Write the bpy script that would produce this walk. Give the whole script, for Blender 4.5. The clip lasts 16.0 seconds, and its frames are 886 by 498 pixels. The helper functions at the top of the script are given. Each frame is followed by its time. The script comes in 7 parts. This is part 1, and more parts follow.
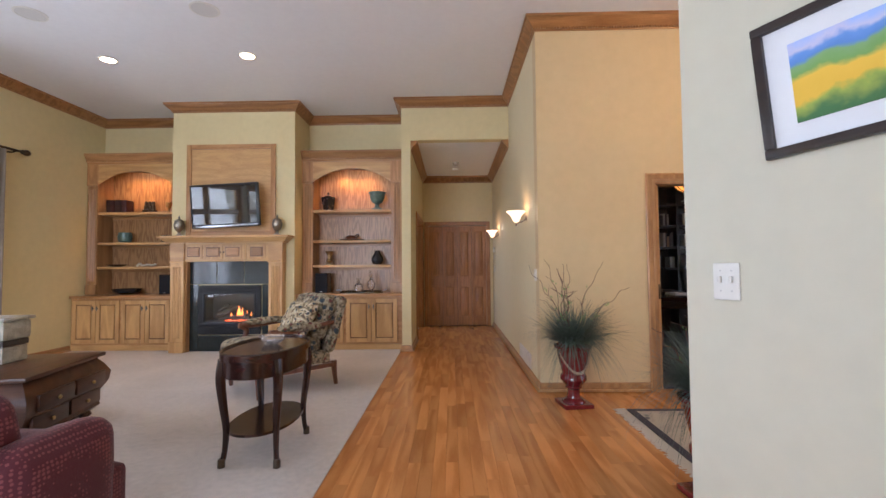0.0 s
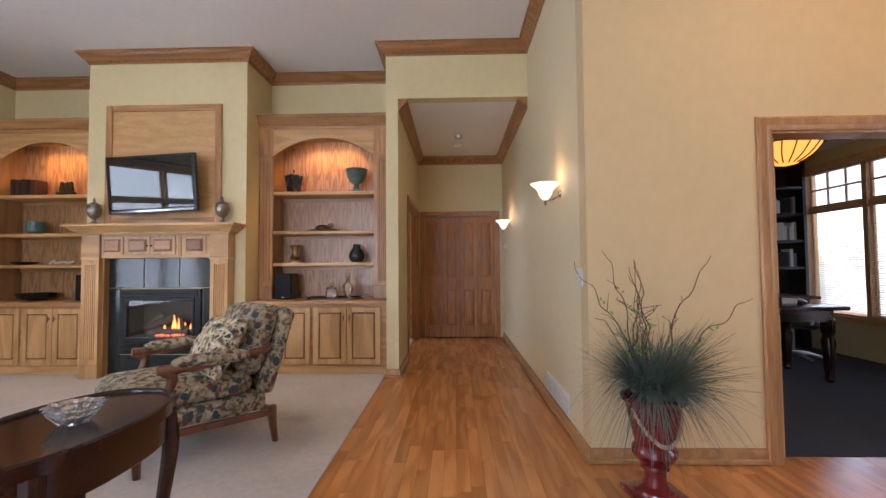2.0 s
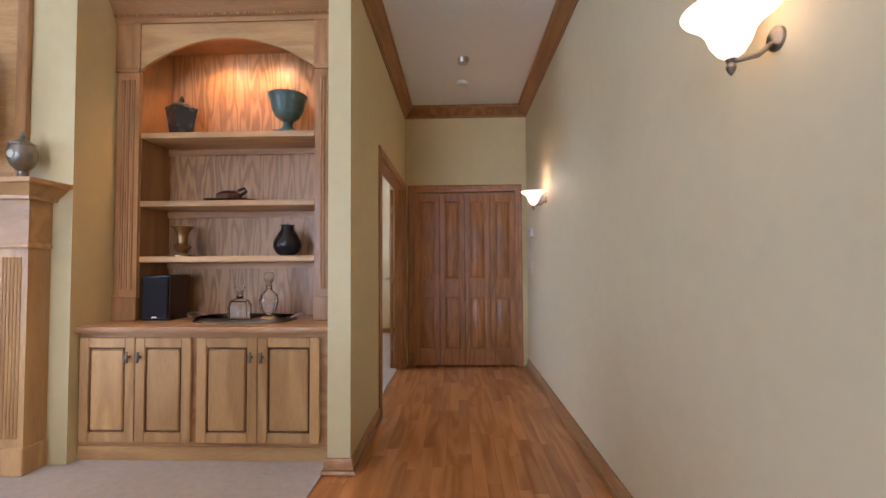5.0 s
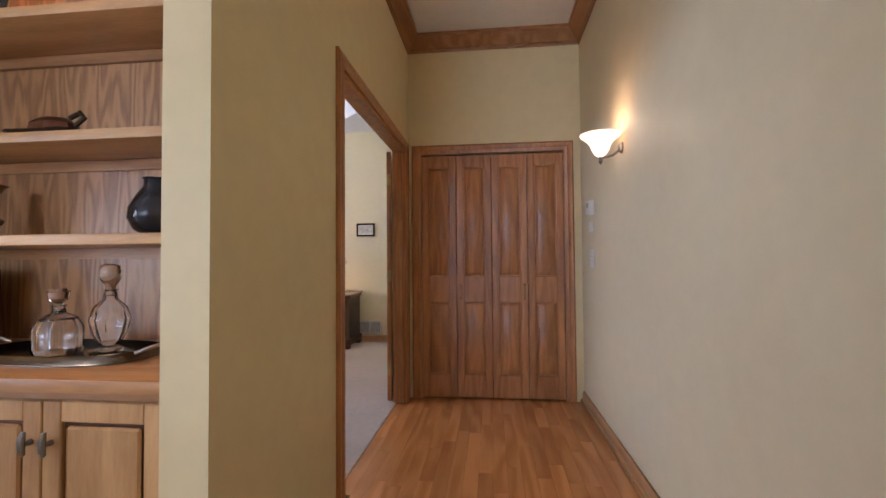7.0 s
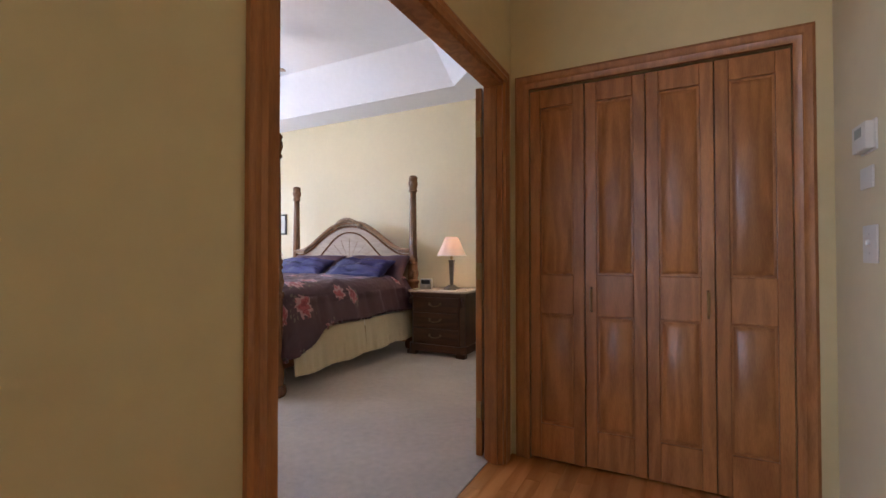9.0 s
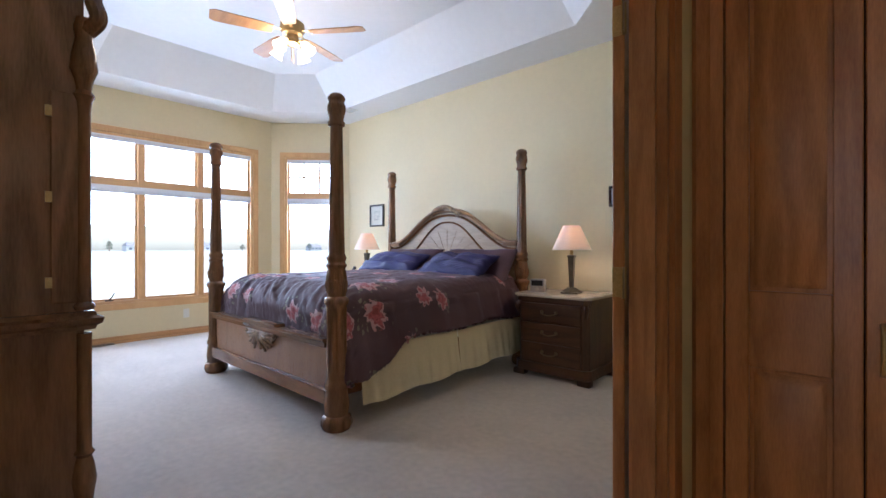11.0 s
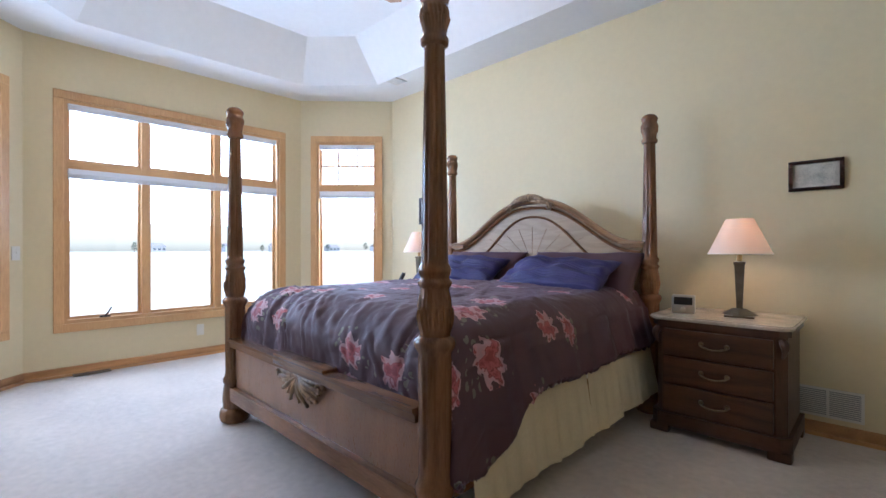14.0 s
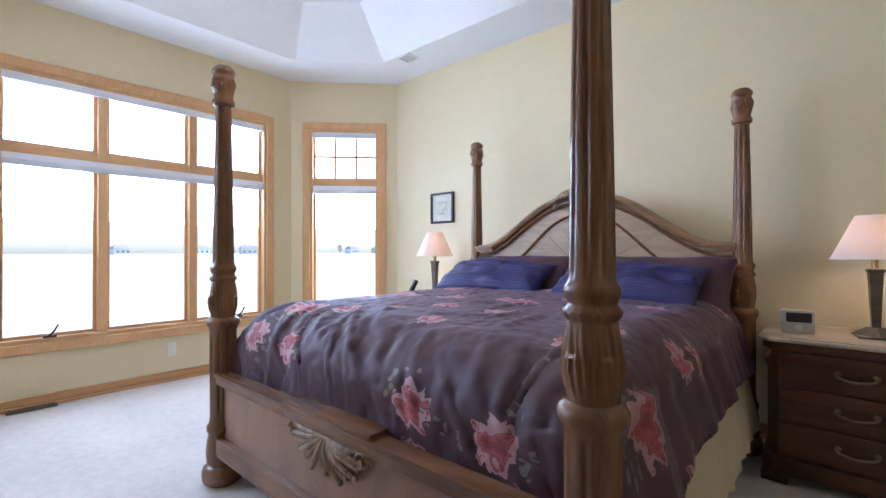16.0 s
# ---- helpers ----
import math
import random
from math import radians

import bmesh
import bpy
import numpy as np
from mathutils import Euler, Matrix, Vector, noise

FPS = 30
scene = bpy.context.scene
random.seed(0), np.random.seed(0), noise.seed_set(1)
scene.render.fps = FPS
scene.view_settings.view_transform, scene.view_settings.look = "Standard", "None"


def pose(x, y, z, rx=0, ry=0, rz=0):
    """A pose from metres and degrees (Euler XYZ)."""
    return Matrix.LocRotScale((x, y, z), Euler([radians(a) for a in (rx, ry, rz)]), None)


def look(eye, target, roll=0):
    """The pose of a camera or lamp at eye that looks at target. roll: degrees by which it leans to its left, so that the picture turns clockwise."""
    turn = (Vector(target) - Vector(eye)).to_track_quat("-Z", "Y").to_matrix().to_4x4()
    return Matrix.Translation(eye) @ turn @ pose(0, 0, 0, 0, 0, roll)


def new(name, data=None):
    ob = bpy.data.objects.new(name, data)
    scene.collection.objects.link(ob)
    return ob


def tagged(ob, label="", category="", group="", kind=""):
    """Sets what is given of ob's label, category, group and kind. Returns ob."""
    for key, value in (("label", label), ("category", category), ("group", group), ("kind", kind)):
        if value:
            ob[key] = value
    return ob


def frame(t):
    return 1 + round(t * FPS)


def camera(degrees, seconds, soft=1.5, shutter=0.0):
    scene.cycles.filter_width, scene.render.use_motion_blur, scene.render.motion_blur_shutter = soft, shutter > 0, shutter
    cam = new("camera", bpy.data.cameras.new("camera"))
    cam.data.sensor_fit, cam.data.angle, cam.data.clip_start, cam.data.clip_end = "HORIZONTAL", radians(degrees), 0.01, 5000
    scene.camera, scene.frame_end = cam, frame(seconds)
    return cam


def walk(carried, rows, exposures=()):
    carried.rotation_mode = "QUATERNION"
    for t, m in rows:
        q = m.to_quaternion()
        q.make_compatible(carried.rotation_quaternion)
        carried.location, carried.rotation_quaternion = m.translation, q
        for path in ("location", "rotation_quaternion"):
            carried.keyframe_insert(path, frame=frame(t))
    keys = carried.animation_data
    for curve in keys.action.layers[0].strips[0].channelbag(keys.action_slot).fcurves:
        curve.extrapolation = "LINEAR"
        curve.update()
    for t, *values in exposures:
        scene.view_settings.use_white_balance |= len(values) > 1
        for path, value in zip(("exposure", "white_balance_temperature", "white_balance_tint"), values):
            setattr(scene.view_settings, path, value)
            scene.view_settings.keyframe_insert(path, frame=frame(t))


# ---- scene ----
cam = camera(89.9, 16.0)
METRES, EYE, TILT, LEAN, TURN = 9.6, 1.19, 0.0, 0.0, 1.1
ROWS = [
    (0.0, 0.0, 0.0, 0.0, 0.02, 2.26, 0.51),
    (0.5, 0.0004, 0.0426, 0.0002, 0.07, 2.27, 0.52),
    (1.0, 0.0031, 0.0827, -0.0005, 0.14, 2.33, 0.47),
    (1.5, 0.0054, 0.1216, -0.0012, 0.32, 2.32, 0.43),
    (2.0, 0.0062, 0.1605, -0.0019, 0.44, 2.27, 0.45),
    (2.5, 0.007, 0.1987, -0.0018, 0.61, 2.4, 0.36),
    (3.0, 0.0058, 0.2366, -0.0015, 0.54, 2.48, 0.4),
    (3.5, 0.0071, 0.275, -0.0026, 0.65, 2.37, 0.39),
    (6.0, 0.0156, 0.4731, -0.0038, 1.23, 1.94, 0.29),
    (6.5, 0.0188, 0.5116, -0.0059, 2.21, 1.81, 0.37),
    (7.0, 0.0223, 0.5477, -0.0071, 5.21, 1.61, 0.46),
    (7.5, 0.0288, 0.5812, -0.0084, 9.64, 1.49, 0.34),
    (8.0, 0.0320, 0.6158, -0.0082, 14.49, 1.34, 0.35),
    (8.5, 0.0356, 0.6479, -0.0073, 19.96, 1.12, 0.21),
    (9.0, 0.0358, 0.6793, -0.0101, 26.04, 0.96, 0.01),
    (9.5, 0.0297, 0.7091, -0.009, 31.25, 0.59, 0.08),
    (12.0, -0.0438, 0.801, -0.0071, 43.8, -0.13, 0.0),
    (12.5, -0.0664, 0.809, -0.0059, 43.93, -0.12, 0.04),
    (13.0, -0.0867, 0.8143, -0.0062, 43.96, -0.14, 0.03),
    (13.5, -0.1077, 0.82, -0.0065, 43.73, 0.04, 0.02),
    (14.0, -0.1281, 0.8244, -0.0061, 43.55, 0.01, 0.06),
    (14.5, -0.1504, 0.8275, -0.0059, 43.27, 0.12, 0.06),
    (15.0, -0.1701, 0.8328, -0.0061, 42.82, 0.2, -0.01),
    (15.5, -0.189, 0.8392, -0.0053, 41.89, 0.24, 0.03),
    (16.0, -0.2063, 0.8454, -0.0052, 40.34, 0.3, 0.08),
]
walk(cam, [(t, pose(0, 0, EYE, TILT, LEAN, TURN) @ pose(METRES * x, METRES * y, METRES * z, 90 + pitch, roll, yaw)) for t, x, y, z, yaw, pitch, roll in ROWS], [(0.0, 1.26, 5900, 20), (2.0, 1.26, 5850, 20), (3.5, 1.36, 5700, 20), (6.0, 1.45, 5450, 20), (7.5, 1.46, 5700, 24), (8.3, 1.28, 5850, 24), (9.5, 1.1, 5600, 20), (12.0, 0.97, 5250, 15), (16.0, 1.0, 5200, 15)])

# ---- light ----
SUN_AZ, SUN_EL = 17.0, 58.0          # degrees from +y towards +x, and above the horizon
world = bpy.data.worlds.new("sky_world")
scene.world = world
world.use_nodes = True
wn = world.node_tree
sky = wn.nodes.new("ShaderNodeTexSky")
sky.sky_type, sky.sun_disc = "NISHITA", False
sky.sun_elevation, sky.sun_rotation = radians(SUN_EL), radians(SUN_AZ)
wn.nodes["Background"].inputs["Strength"].default_value = 0.15
wn.links.new(sky.outputs["Color"], wn.nodes["Background"].inputs["Color"])


def lamp(name, kind, energy, colour, m, **keys):
    data = bpy.data.lights.new(name, kind)
    data.energy, data.color = energy, colour
    ob = new(name, data)
    ob.matrix_world = m
    if "size" in keys:
        data.shape, data.size, data.size_y = "RECTANGLE", keys["size"], keys["size_y"]
    if "radius" in keys:
        data.shadow_soft_size = keys["radius"]
    if "cone" in keys:
        data.spot_size, data.spot_blend = radians(keys["cone"]), 0.6
    return ob


az, el = radians(SUN_AZ), radians(SUN_EL)
sun = lamp("sun", "SUN", 3.5, (1.0, 0.95, 0.87), look((math.sin(az) * math.cos(el) * 50, math.cos(az) * math.cos(el) * 50, math.sin(el) * 50), (0, 0, 0)))
sun.data.angle = radians(0.5)
DAY = (0.79, 0.90, 1.0)
BAYDAY = (0.715, 0.85, 1.0)
WARM = (1.0, 0.70, 0.40)
# daylight standing in the window openings
lamp("window_light_living_south", "AREA", 84, DAY, look((-2.6, -3.25, 1.75), (-2.6, 3, 3.6)), size=3.0, size_y=2.4)
lamp("window_light_living_west", "AREA", 36, DAY, look((-5.85, 2.6, 1.6), (0, 2.6, 2.9)), size=2.8, size_y=2.2)
lamp("window_light_foyer", "AREA", 7, DAY, look((4.52, 2.4, 1.5), (0, 2.4, 1.2)), size=1.2, size_y=2.0)
lamp("window_light_office", "AREA", 7, DAY, look((5.22, 6.6, 1.5), (0, 6.6, 1.3)), size=2.7, size_y=1.9)
lamp("window_light_bay", "AREA", 39, BAYDAY, look((-6.74, 9.32, 1.93), (0, 9.32, 1.93)), size=2.0, size_y=1.06)
lamp("window_light_bay_north", "AREA", 17, BAYDAY, look((-6.29, 11.15, 1.93), (-3.29, 8.26, 1.93)), size=0.74, size_y=1.06)
lamp("window_light_bay_south", "AREA", 25, BAYDAY, look((-6.27, 7.49, 1.93), (-3.27, 10.49, 1.6)), size=0.78, size_y=1.06)
# unseen fill lamp high outside the bay, added as extra sky light
lamp("window_light_bay_high", "AREA", 118, DAY, look((-9.6, 9.3, 4.7), (-3.0, 9.3, 1.0)), size=5.0, size_y=2.0)

# ---- materials ----


def mat(name, colour=(0.8, 0.8, 0.8), rough=0.5, metal=0.0, mottle=0.0, mscale=3.0, bump=0.0, bscale=200.0, **keys):
    m = bpy.data.materials.new(name)
    m.use_nodes = True
    n, l = m.node_tree.nodes, m.node_tree.links
    b = n["Principled BSDF"]
    b.inputs["Base Color"].default_value = (*colour, 1)
    b.inputs["Roughness"].default_value, b.inputs["Metallic"].default_value = rough, metal
    for key, value in keys.items():
        b.inputs[key].default_value = value
    co = n.new("ShaderNodeTexCoord")
    if mottle:
        t1, t2 = n.new("ShaderNodeTexNoise"), n.new("ShaderNodeTexNoise")
        t1.inputs["Scale"].default_value, t1.inputs["Detail"].default_value = mscale, 4
        t2.inputs["Scale"].default_value, t2.inputs["Detail"].default_value = mscale * 14, 3
        add = n.new("ShaderNodeMath")
        add.operation = "ADD"
        mix = n.new("ShaderNodeMapRange")
        mix.inputs["From Min"].default_value, mix.inputs["From Max"].default_value = 0.6, 1.4
        mix.inputs["To Min"].default_value, mix.inputs["To Max"].default_value = 1 - mottle, 1 + mottle
        mul = n.new("ShaderNodeVectorMath")
        mul.operation = "SCALE"
        mul.inputs[0].default_value = colour
        for t in (t1, t2):
            l.new(co.outputs["Object"], t.inputs["Vector"])
        l.new(t1.outputs["Fac"], add.inputs[0])
        l.new(t2.outputs["Fac"], add.inputs[1])
        l.new(add.outputs[0], mix.inputs["Value"])
        l.new(mix.outputs["Result"], mul.inputs["Scale"])
        l.new(mul.outputs["Vector"], b.inputs["Base Color"])
        rr = n.new("ShaderNodeMapRange")
        rr.inputs["To Min"].default_value, rr.inputs["To Max"].default_value = max(rough - 0.08, 0.02), min(rough + 0.1, 1)
        l.new(t1.outputs["Fac"], rr.inputs["Value"])
        l.new(rr.outputs["Result"], b.inputs["Roughness"])
    if bump:
        t3, bp = n.new("ShaderNodeTexNoise"), n.new("ShaderNodeBump")
        t3.inputs["Scale"].default_value, t3.inputs["Detail"].default_value = bscale, 3
        bp.inputs["Strength"].default_value, bp.inputs["Distance"].default_value = bump, 0.004
        l.new(co.outputs["Object"], t3.inputs["Vector"])
        l.new(t3.outputs["Fac"], bp.inputs["Height"])
        l.new(bp.outputs["Normal"], b.inputs["Normal"])
    return m


def wood(name, dark, light, axis="z", rough=0.32, grain=1.0, vary=0.25, rings=30.0, fine=0.62):
    """Grained timber, the grain along one axis of the object."""
    m = bpy.data.materials.new(name)
    m.use_nodes = True
    n, l = m.node_tree.nodes, m.node_tree.links
    b = n["Principled BSDF"]
    co, info, geo = n.new("ShaderNodeTexCoord"), n.new("ShaderNodeObjectInfo"), n.new("ShaderNodeNewGeometry")
    rnd = n.new("ShaderNodeMath")
    rnd.operation = "ADD"
    l.new(info.outputs["Random"], rnd.inputs[0])
    l.new(geo.outputs["Random Per Island"], rnd.inputs[1])
    fr = n.new("ShaderNodeMath")
    fr.operation = "FRACT"
    l.new(rnd.outputs[0], fr.inputs[0])
    off = n.new("ShaderNodeVectorMath")
    off.operation = "MULTIPLY_ADD"
    off.inputs[0].default_value = (7.3, 5.1, 9.7)
    l.new(fr.outputs[0], off.inputs[1])
    l.new(co.outputs["Object"], off.inputs[2])
    mp = n.new("ShaderNodeMapping")
    s = [1.0, 1.0, 1.0]
    s["xyz".index(axis)] = 0.13
    mp.inputs["Scale"].default_value = s
    l.new(off.outputs[0], mp.inputs["Vector"])
    big, thin = n.new("ShaderNodeTexNoise"), n.new("ShaderNodeTexNoise")
    big.inputs["Scale"].default_value, big.inputs["Detail"].default_value = 5.0 * grain, 1.5
    thin.inputs["Scale"].default_value, thin.inputs["Detail"].default_value = 110 * grain, 4
    for t in (big, thin):
        l.new(mp.outputs[0], t.inputs["Vector"])
    sn, si = n.new("ShaderNodeMath"), n.new("ShaderNodeMath")
    sn.operation, si.operation = "MULTIPLY", "SINE"
    sn.inputs[1].default_value = rings
    l.new(big.outputs["Fac"], sn.inputs[0])
    l.new(sn.outputs[0], si.inputs[0])
    ring = n.new("ShaderNodeMapRange")
    ring.inputs["From Min"].default_value = -1
    ring.inputs["To Max"].default_value = 1 - fine
    l.new(si.outputs[0], ring.inputs["Value"])
    fa = n.new("ShaderNodeMath")
    fa.operation, fa.inputs[1].default_value = "MULTIPLY_ADD", fine
    l.new(thin.outputs["Fac"], fa.inputs[0])
    l.new(ring.outputs["Result"], fa.inputs[2])
    ramp = n.new("ShaderNodeValToRGB")
    ramp.color_ramp.elements[0].position, ramp.color_ramp.elements[1].position = 0.1, 0.75
    ramp.color_ramp.elements[0].color, ramp.color_ramp.elements[1].color = (*dark, 1), (*light, 1)
    l.new(fa.outputs[0], ramp.inputs["Fac"])
    var = n.new("ShaderNodeMapRange")
    var.inputs["To Min"].default_value, var.inputs["To Max"].default_value = 1 - vary, 1 + vary
    l.new(fr.outputs[0], var.inputs["Value"])
    mul = n.new("ShaderNodeVectorMath")
    mul.operation = "SCALE"
    l.new(ramp.outputs["Color"], mul.inputs[0])
    l.new(var.outputs["Result"], mul.inputs["Scale"])
    l.new(mul.outputs[0], b.inputs["Base Color"])
    rr = n.new("ShaderNodeMapRange")
    rr.inputs["To Min"].default_value, rr.inputs["To Max"].default_value = rough + 0.1, rough - 0.05
    l.new(thin.outputs["Fac"], rr.inputs["Value"])
    l.new(rr.outputs["Result"], b.inputs["Roughness"])
    bp = n.new("ShaderNodeBump")
    bp.inputs["Strength"].default_value, bp.inputs["Distance"].default_value = 0.18, 0.002
    l.new(fa.outputs[0], bp.inputs["Height"])
    l.new(bp.outputs["Normal"], b.inputs["Normal"])
    return m


def glow(name, colour, strength):
    m = mat(name, colour, 0.4)
    b = m.node_tree.nodes["Principled BSDF"]
    b.inputs["Emission Color"].default_value = (*colour, 1)
    b.inputs["Emission Strength"].default_value = strength
    return m


WALL = mat("yellow_wall_paint", (0.67, 0.56, 0.30), 0.55, mottle=0.05, mscale=0.9, bump=0.06, bscale=70)
WALL_BED = mat("cream_wall_paint", (0.69, 0.595, 0.375), 0.6, mottle=0.03, mscale=1.6, bump=0.1, bscale=90)
# east hall wall: paler and greyer than WALL
WALL_HALL = mat("pale_cream_hall_wall", (0.68, 0.585, 0.37), 0.5, mottle=0.04, mscale=0.9, bump=0.06, bscale=70)
# angled wall: its dim, bluish light put into a greyer copy of WALL
WALL_COOL_SHADE = mat("yellow_paint_in_cool_shade", (0.57, 0.54, 0.42), 0.55, mottle=0.04, mscale=0.9, bump=0.06, bscale=70)
# office wall seen from the foyer: a warmer tan than WALL
WALL_TAN = mat("tan_foyer_wall", (0.60, 0.455, 0.25), 0.55, mottle=0.05, mscale=0.9, bump=0.06, bscale=70)
CEIL = mat("white_ceiling_paint", (0.78, 0.78, 0.78), 0.7, mottle=0.03, mscale=1.2, bump=0.12, bscale=120)
OAK_D, OAK_L = (0.28, 0.130, 0.045), (0.48, 0.255, 0.100)
OAK = {a: wood("oak_grain_" + a, OAK_D, OAK_L, a) for a in "xyz"}
PALE_D, PALE_L = (0.41, 0.222, 0.080), (0.62, 0.375, 0.155)
PALE = {a: wood("pale_oak_grain_" + a, PALE_D, PALE_L, a, vary=0.1) for a in "xyz"}
# darkened oak: the shade of panel grooves put into the colour
OAKSHADE = wood("oak_groove_shade", (0.10, 0.04, 0.015), (0.18, 0.08, 0.03), "z")
BACK = wood("oak_back_panel", (0.24, 0.115, 0.045), (0.46, 0.255, 0.108), "z", 0.3, grain=2.3, vary=0.05, rings=42, fine=0.5)
DOOR = {a: wood("stained_oak_" + a, (0.25, 0.092, 0.024), (0.46, 0.20, 0.060), a, 0.31, grain=2.4, vary=0.08, rings=26, fine=0.66) for a in "xyz"}
PLANK = wood("red_oak_strip_floor", (0.43, 0.164, 0.043), (0.60, 0.258, 0.080), "y", 0.2, grain=1.1, vary=0.18, fine=0.45)
CROWN = {a: wood("crown_oak_" + a, (0.20, 0.085, 0.025), (0.40, 0.19, 0.065), a, 0.3, vary=0.08) for a in "xyz"}
NIGHTWOOD = {a: wood("nightstand_walnut_" + a, (0.034, 0.014, 0.007), (0.10, 0.042, 0.019), a, 0.34, grain=1.3, vary=0.1) for a in "xyz"}
BEDWOOD = {a: wood("carved_bed_walnut_" + a, (0.095, 0.042, 0.017), (0.235, 0.110, 0.046), a, 0.2, grain=1.3, vary=0.1) for a in "xyz"}
HEADWOOD = wood("burl_headboard_veneer", (0.31, 0.215, 0.12), (0.41, 0.295, 0.175), "x", 0.4, grain=3.5, vary=0.05)
DARKWOOD = {a: wood("dark_mahogany_" + a, (0.012, 0.004, 0.003), (0.036, 0.011, 0.007), a, 0.16, vary=0.1) for a in "xyz"}
ESPRESSO = {a: wood("espresso_wood_" + a, (0.008, 0.004, 0.003), (0.025, 0.012, 0.009), a, 0.3, vary=0.1) for a in "xyz"}
CHAIRWOOD = wood("chair_frame_walnut", (0.06, 0.018, 0.008), (0.17, 0.06, 0.026), "z", 0.3)
CARPET = mat("beige_cut_pile_carpet", (0.52, 0.448, 0.385), 0.95, mottle=0.17, mscale=1.8, bump=0.9, bscale=260, **{"Sheen Weight": 0.3})
CARPET_DARK = mat("dark_blue_carpet", (0.035, 0.04, 0.055), 0.95, mottle=0.25, mscale=2.5, bump=0.9, bscale=260)
WHITE = mat("white_plastic", (0.72, 0.70, 0.64), 0.4, mottle=0.04)
GRILLE = mat("speaker_grille_white", (0.62, 0.61, 0.58), 0.6, bump=0.4, bscale=600)
DARKGAP = mat("dark_recess", (0.03, 0.03, 0.03), 0.8)
BLACK = mat("black_plastic", (0.012, 0.012, 0.014), 0.28, mottle=0.2)
METAL_BLACK = mat("black_steel", (0.012, 0.012, 0.014), 0.42, 0.3, mottle=0.2)
STEEL = mat("brushed_nickel", (0.55, 0.53, 0.5), 0.3, 1.0, mottle=0.1)
PEWTER = mat("aged_pewter", (0.28, 0.26, 0.23), 0.38, 1.0, mottle=0.3, mscale=20)
BRASS = mat("antique_brass", (0.42, 0.29, 0.13), 0.3, 1.0, mottle=0.3, mscale=15)
BRONZE = mat("dark_bronze", (0.075, 0.05, 0.03), 0.36, 0.8, mottle=0.5, mscale=18)
GREEN_CER = mat("green_glazed_ceramic", (0.085, 0.15, 0.13), 0.3, mottle=0.5, mscale=14)
DARK_CER = mat("dark_glazed_ceramic", (0.018, 0.018, 0.02), 0.14, mottle=0.3, mscale=10)
SLATE = mat("polished_black_slate", (0.02, 0.028, 0.03), 0.09, mottle=0.5, mscale=6)
SCREEN = mat("tv_screen_glass", (0.006, 0.007, 0.009), 0.03, **{"IOR": 1.75})
CLEAR = mat("window_glass", (1, 1, 1), 0.0, **{"Transmission Weight": 1.0, "IOR": 1.45})
CRYSTAL = mat("cut_crystal", (1, 1, 1), 0.02, **{"Transmission Weight": 1.0, "IOR": 1.5})
BULB = glow("lit_bulb", (1.0, 0.72, 0.42), 14)

# ---- mesh helpers ----


def part(name, bm, material, parent=None, label="", angle=35):
    """Link a bmesh as one mesh object, under a thing or a part."""
    me = bpy.data.meshes.new(name)
    bmesh.ops.recalc_face_normals(bm, faces=bm.faces)
    bm.to_mesh(me)
    bm.free()
    me.materials.append(material)
    me.polygons.foreach_set("use_smooth", [True] * len(me.polygons))
    me.set_sharp_from_angle(angle=radians(angle))
    ob = new(name, me)
    if parent:
        ob.parent = parent
    return tagged(ob, label)


def thing(name, label, category, m=None, group="", kind=""):
    ob = tagged(new(name), label, category, group, kind)
    if m is not None:
        ob.matrix_world = m
    return ob


def box(x0, y0, z0, x1, y1, z1, bevel=0.0, bm=None, seg=2):
    out = bm or bmesh.new()
    made = bmesh.ops.create_cube(out, size=1.0, matrix=Matrix.Translation(((x0 + x1) / 2, (y0 + y1) / 2, (z0 + z1) / 2)) @ Matrix.Diagonal((abs(x1 - x0), abs(y1 - y0), abs(z1 - z0), 1)))
    if bevel:
        edges = {e for v in made["verts"] for e in v.link_edges}
        bmesh.ops.bevel(out, geom=list(edges), offset=bevel, segments=seg, profile=0.6, affect="EDGES")
    return out


def moved(bm, m, verts=None):
    bmesh.ops.transform(bm, matrix=m, verts=verts or bm.verts)
    return bm


def lathe(profile, seg=24, bm=None, at=(0, 0, 0), shape=None, sx=1.0, sy=1.0, cap=True):
    """Turned shape: profile of (radius, height); shape(angle, height) scales the radius."""
    out = bm or bmesh.new()
    rings = []
    for r, z in profile:
        ring = []
        for i in range(seg):
            a = 2 * math.pi * i / seg
            k = r * (shape(a, z) if shape else 1.0)
            ring.append(out.verts.new((at[0] + sx * k * math.cos(a), at[1] + sy * k * math.sin(a), at[2] + z)))
        rings.append(ring)
    for lo, hi in zip(rings, rings[1:]):
        for i in range(seg):
            out.faces.new((lo[i], lo[(i + 1) % seg], hi[(i + 1) % seg], hi[i]))
    if cap:
        out.faces.new(rings[0][::-1])
        out.faces.new(rings[-1])
    return out


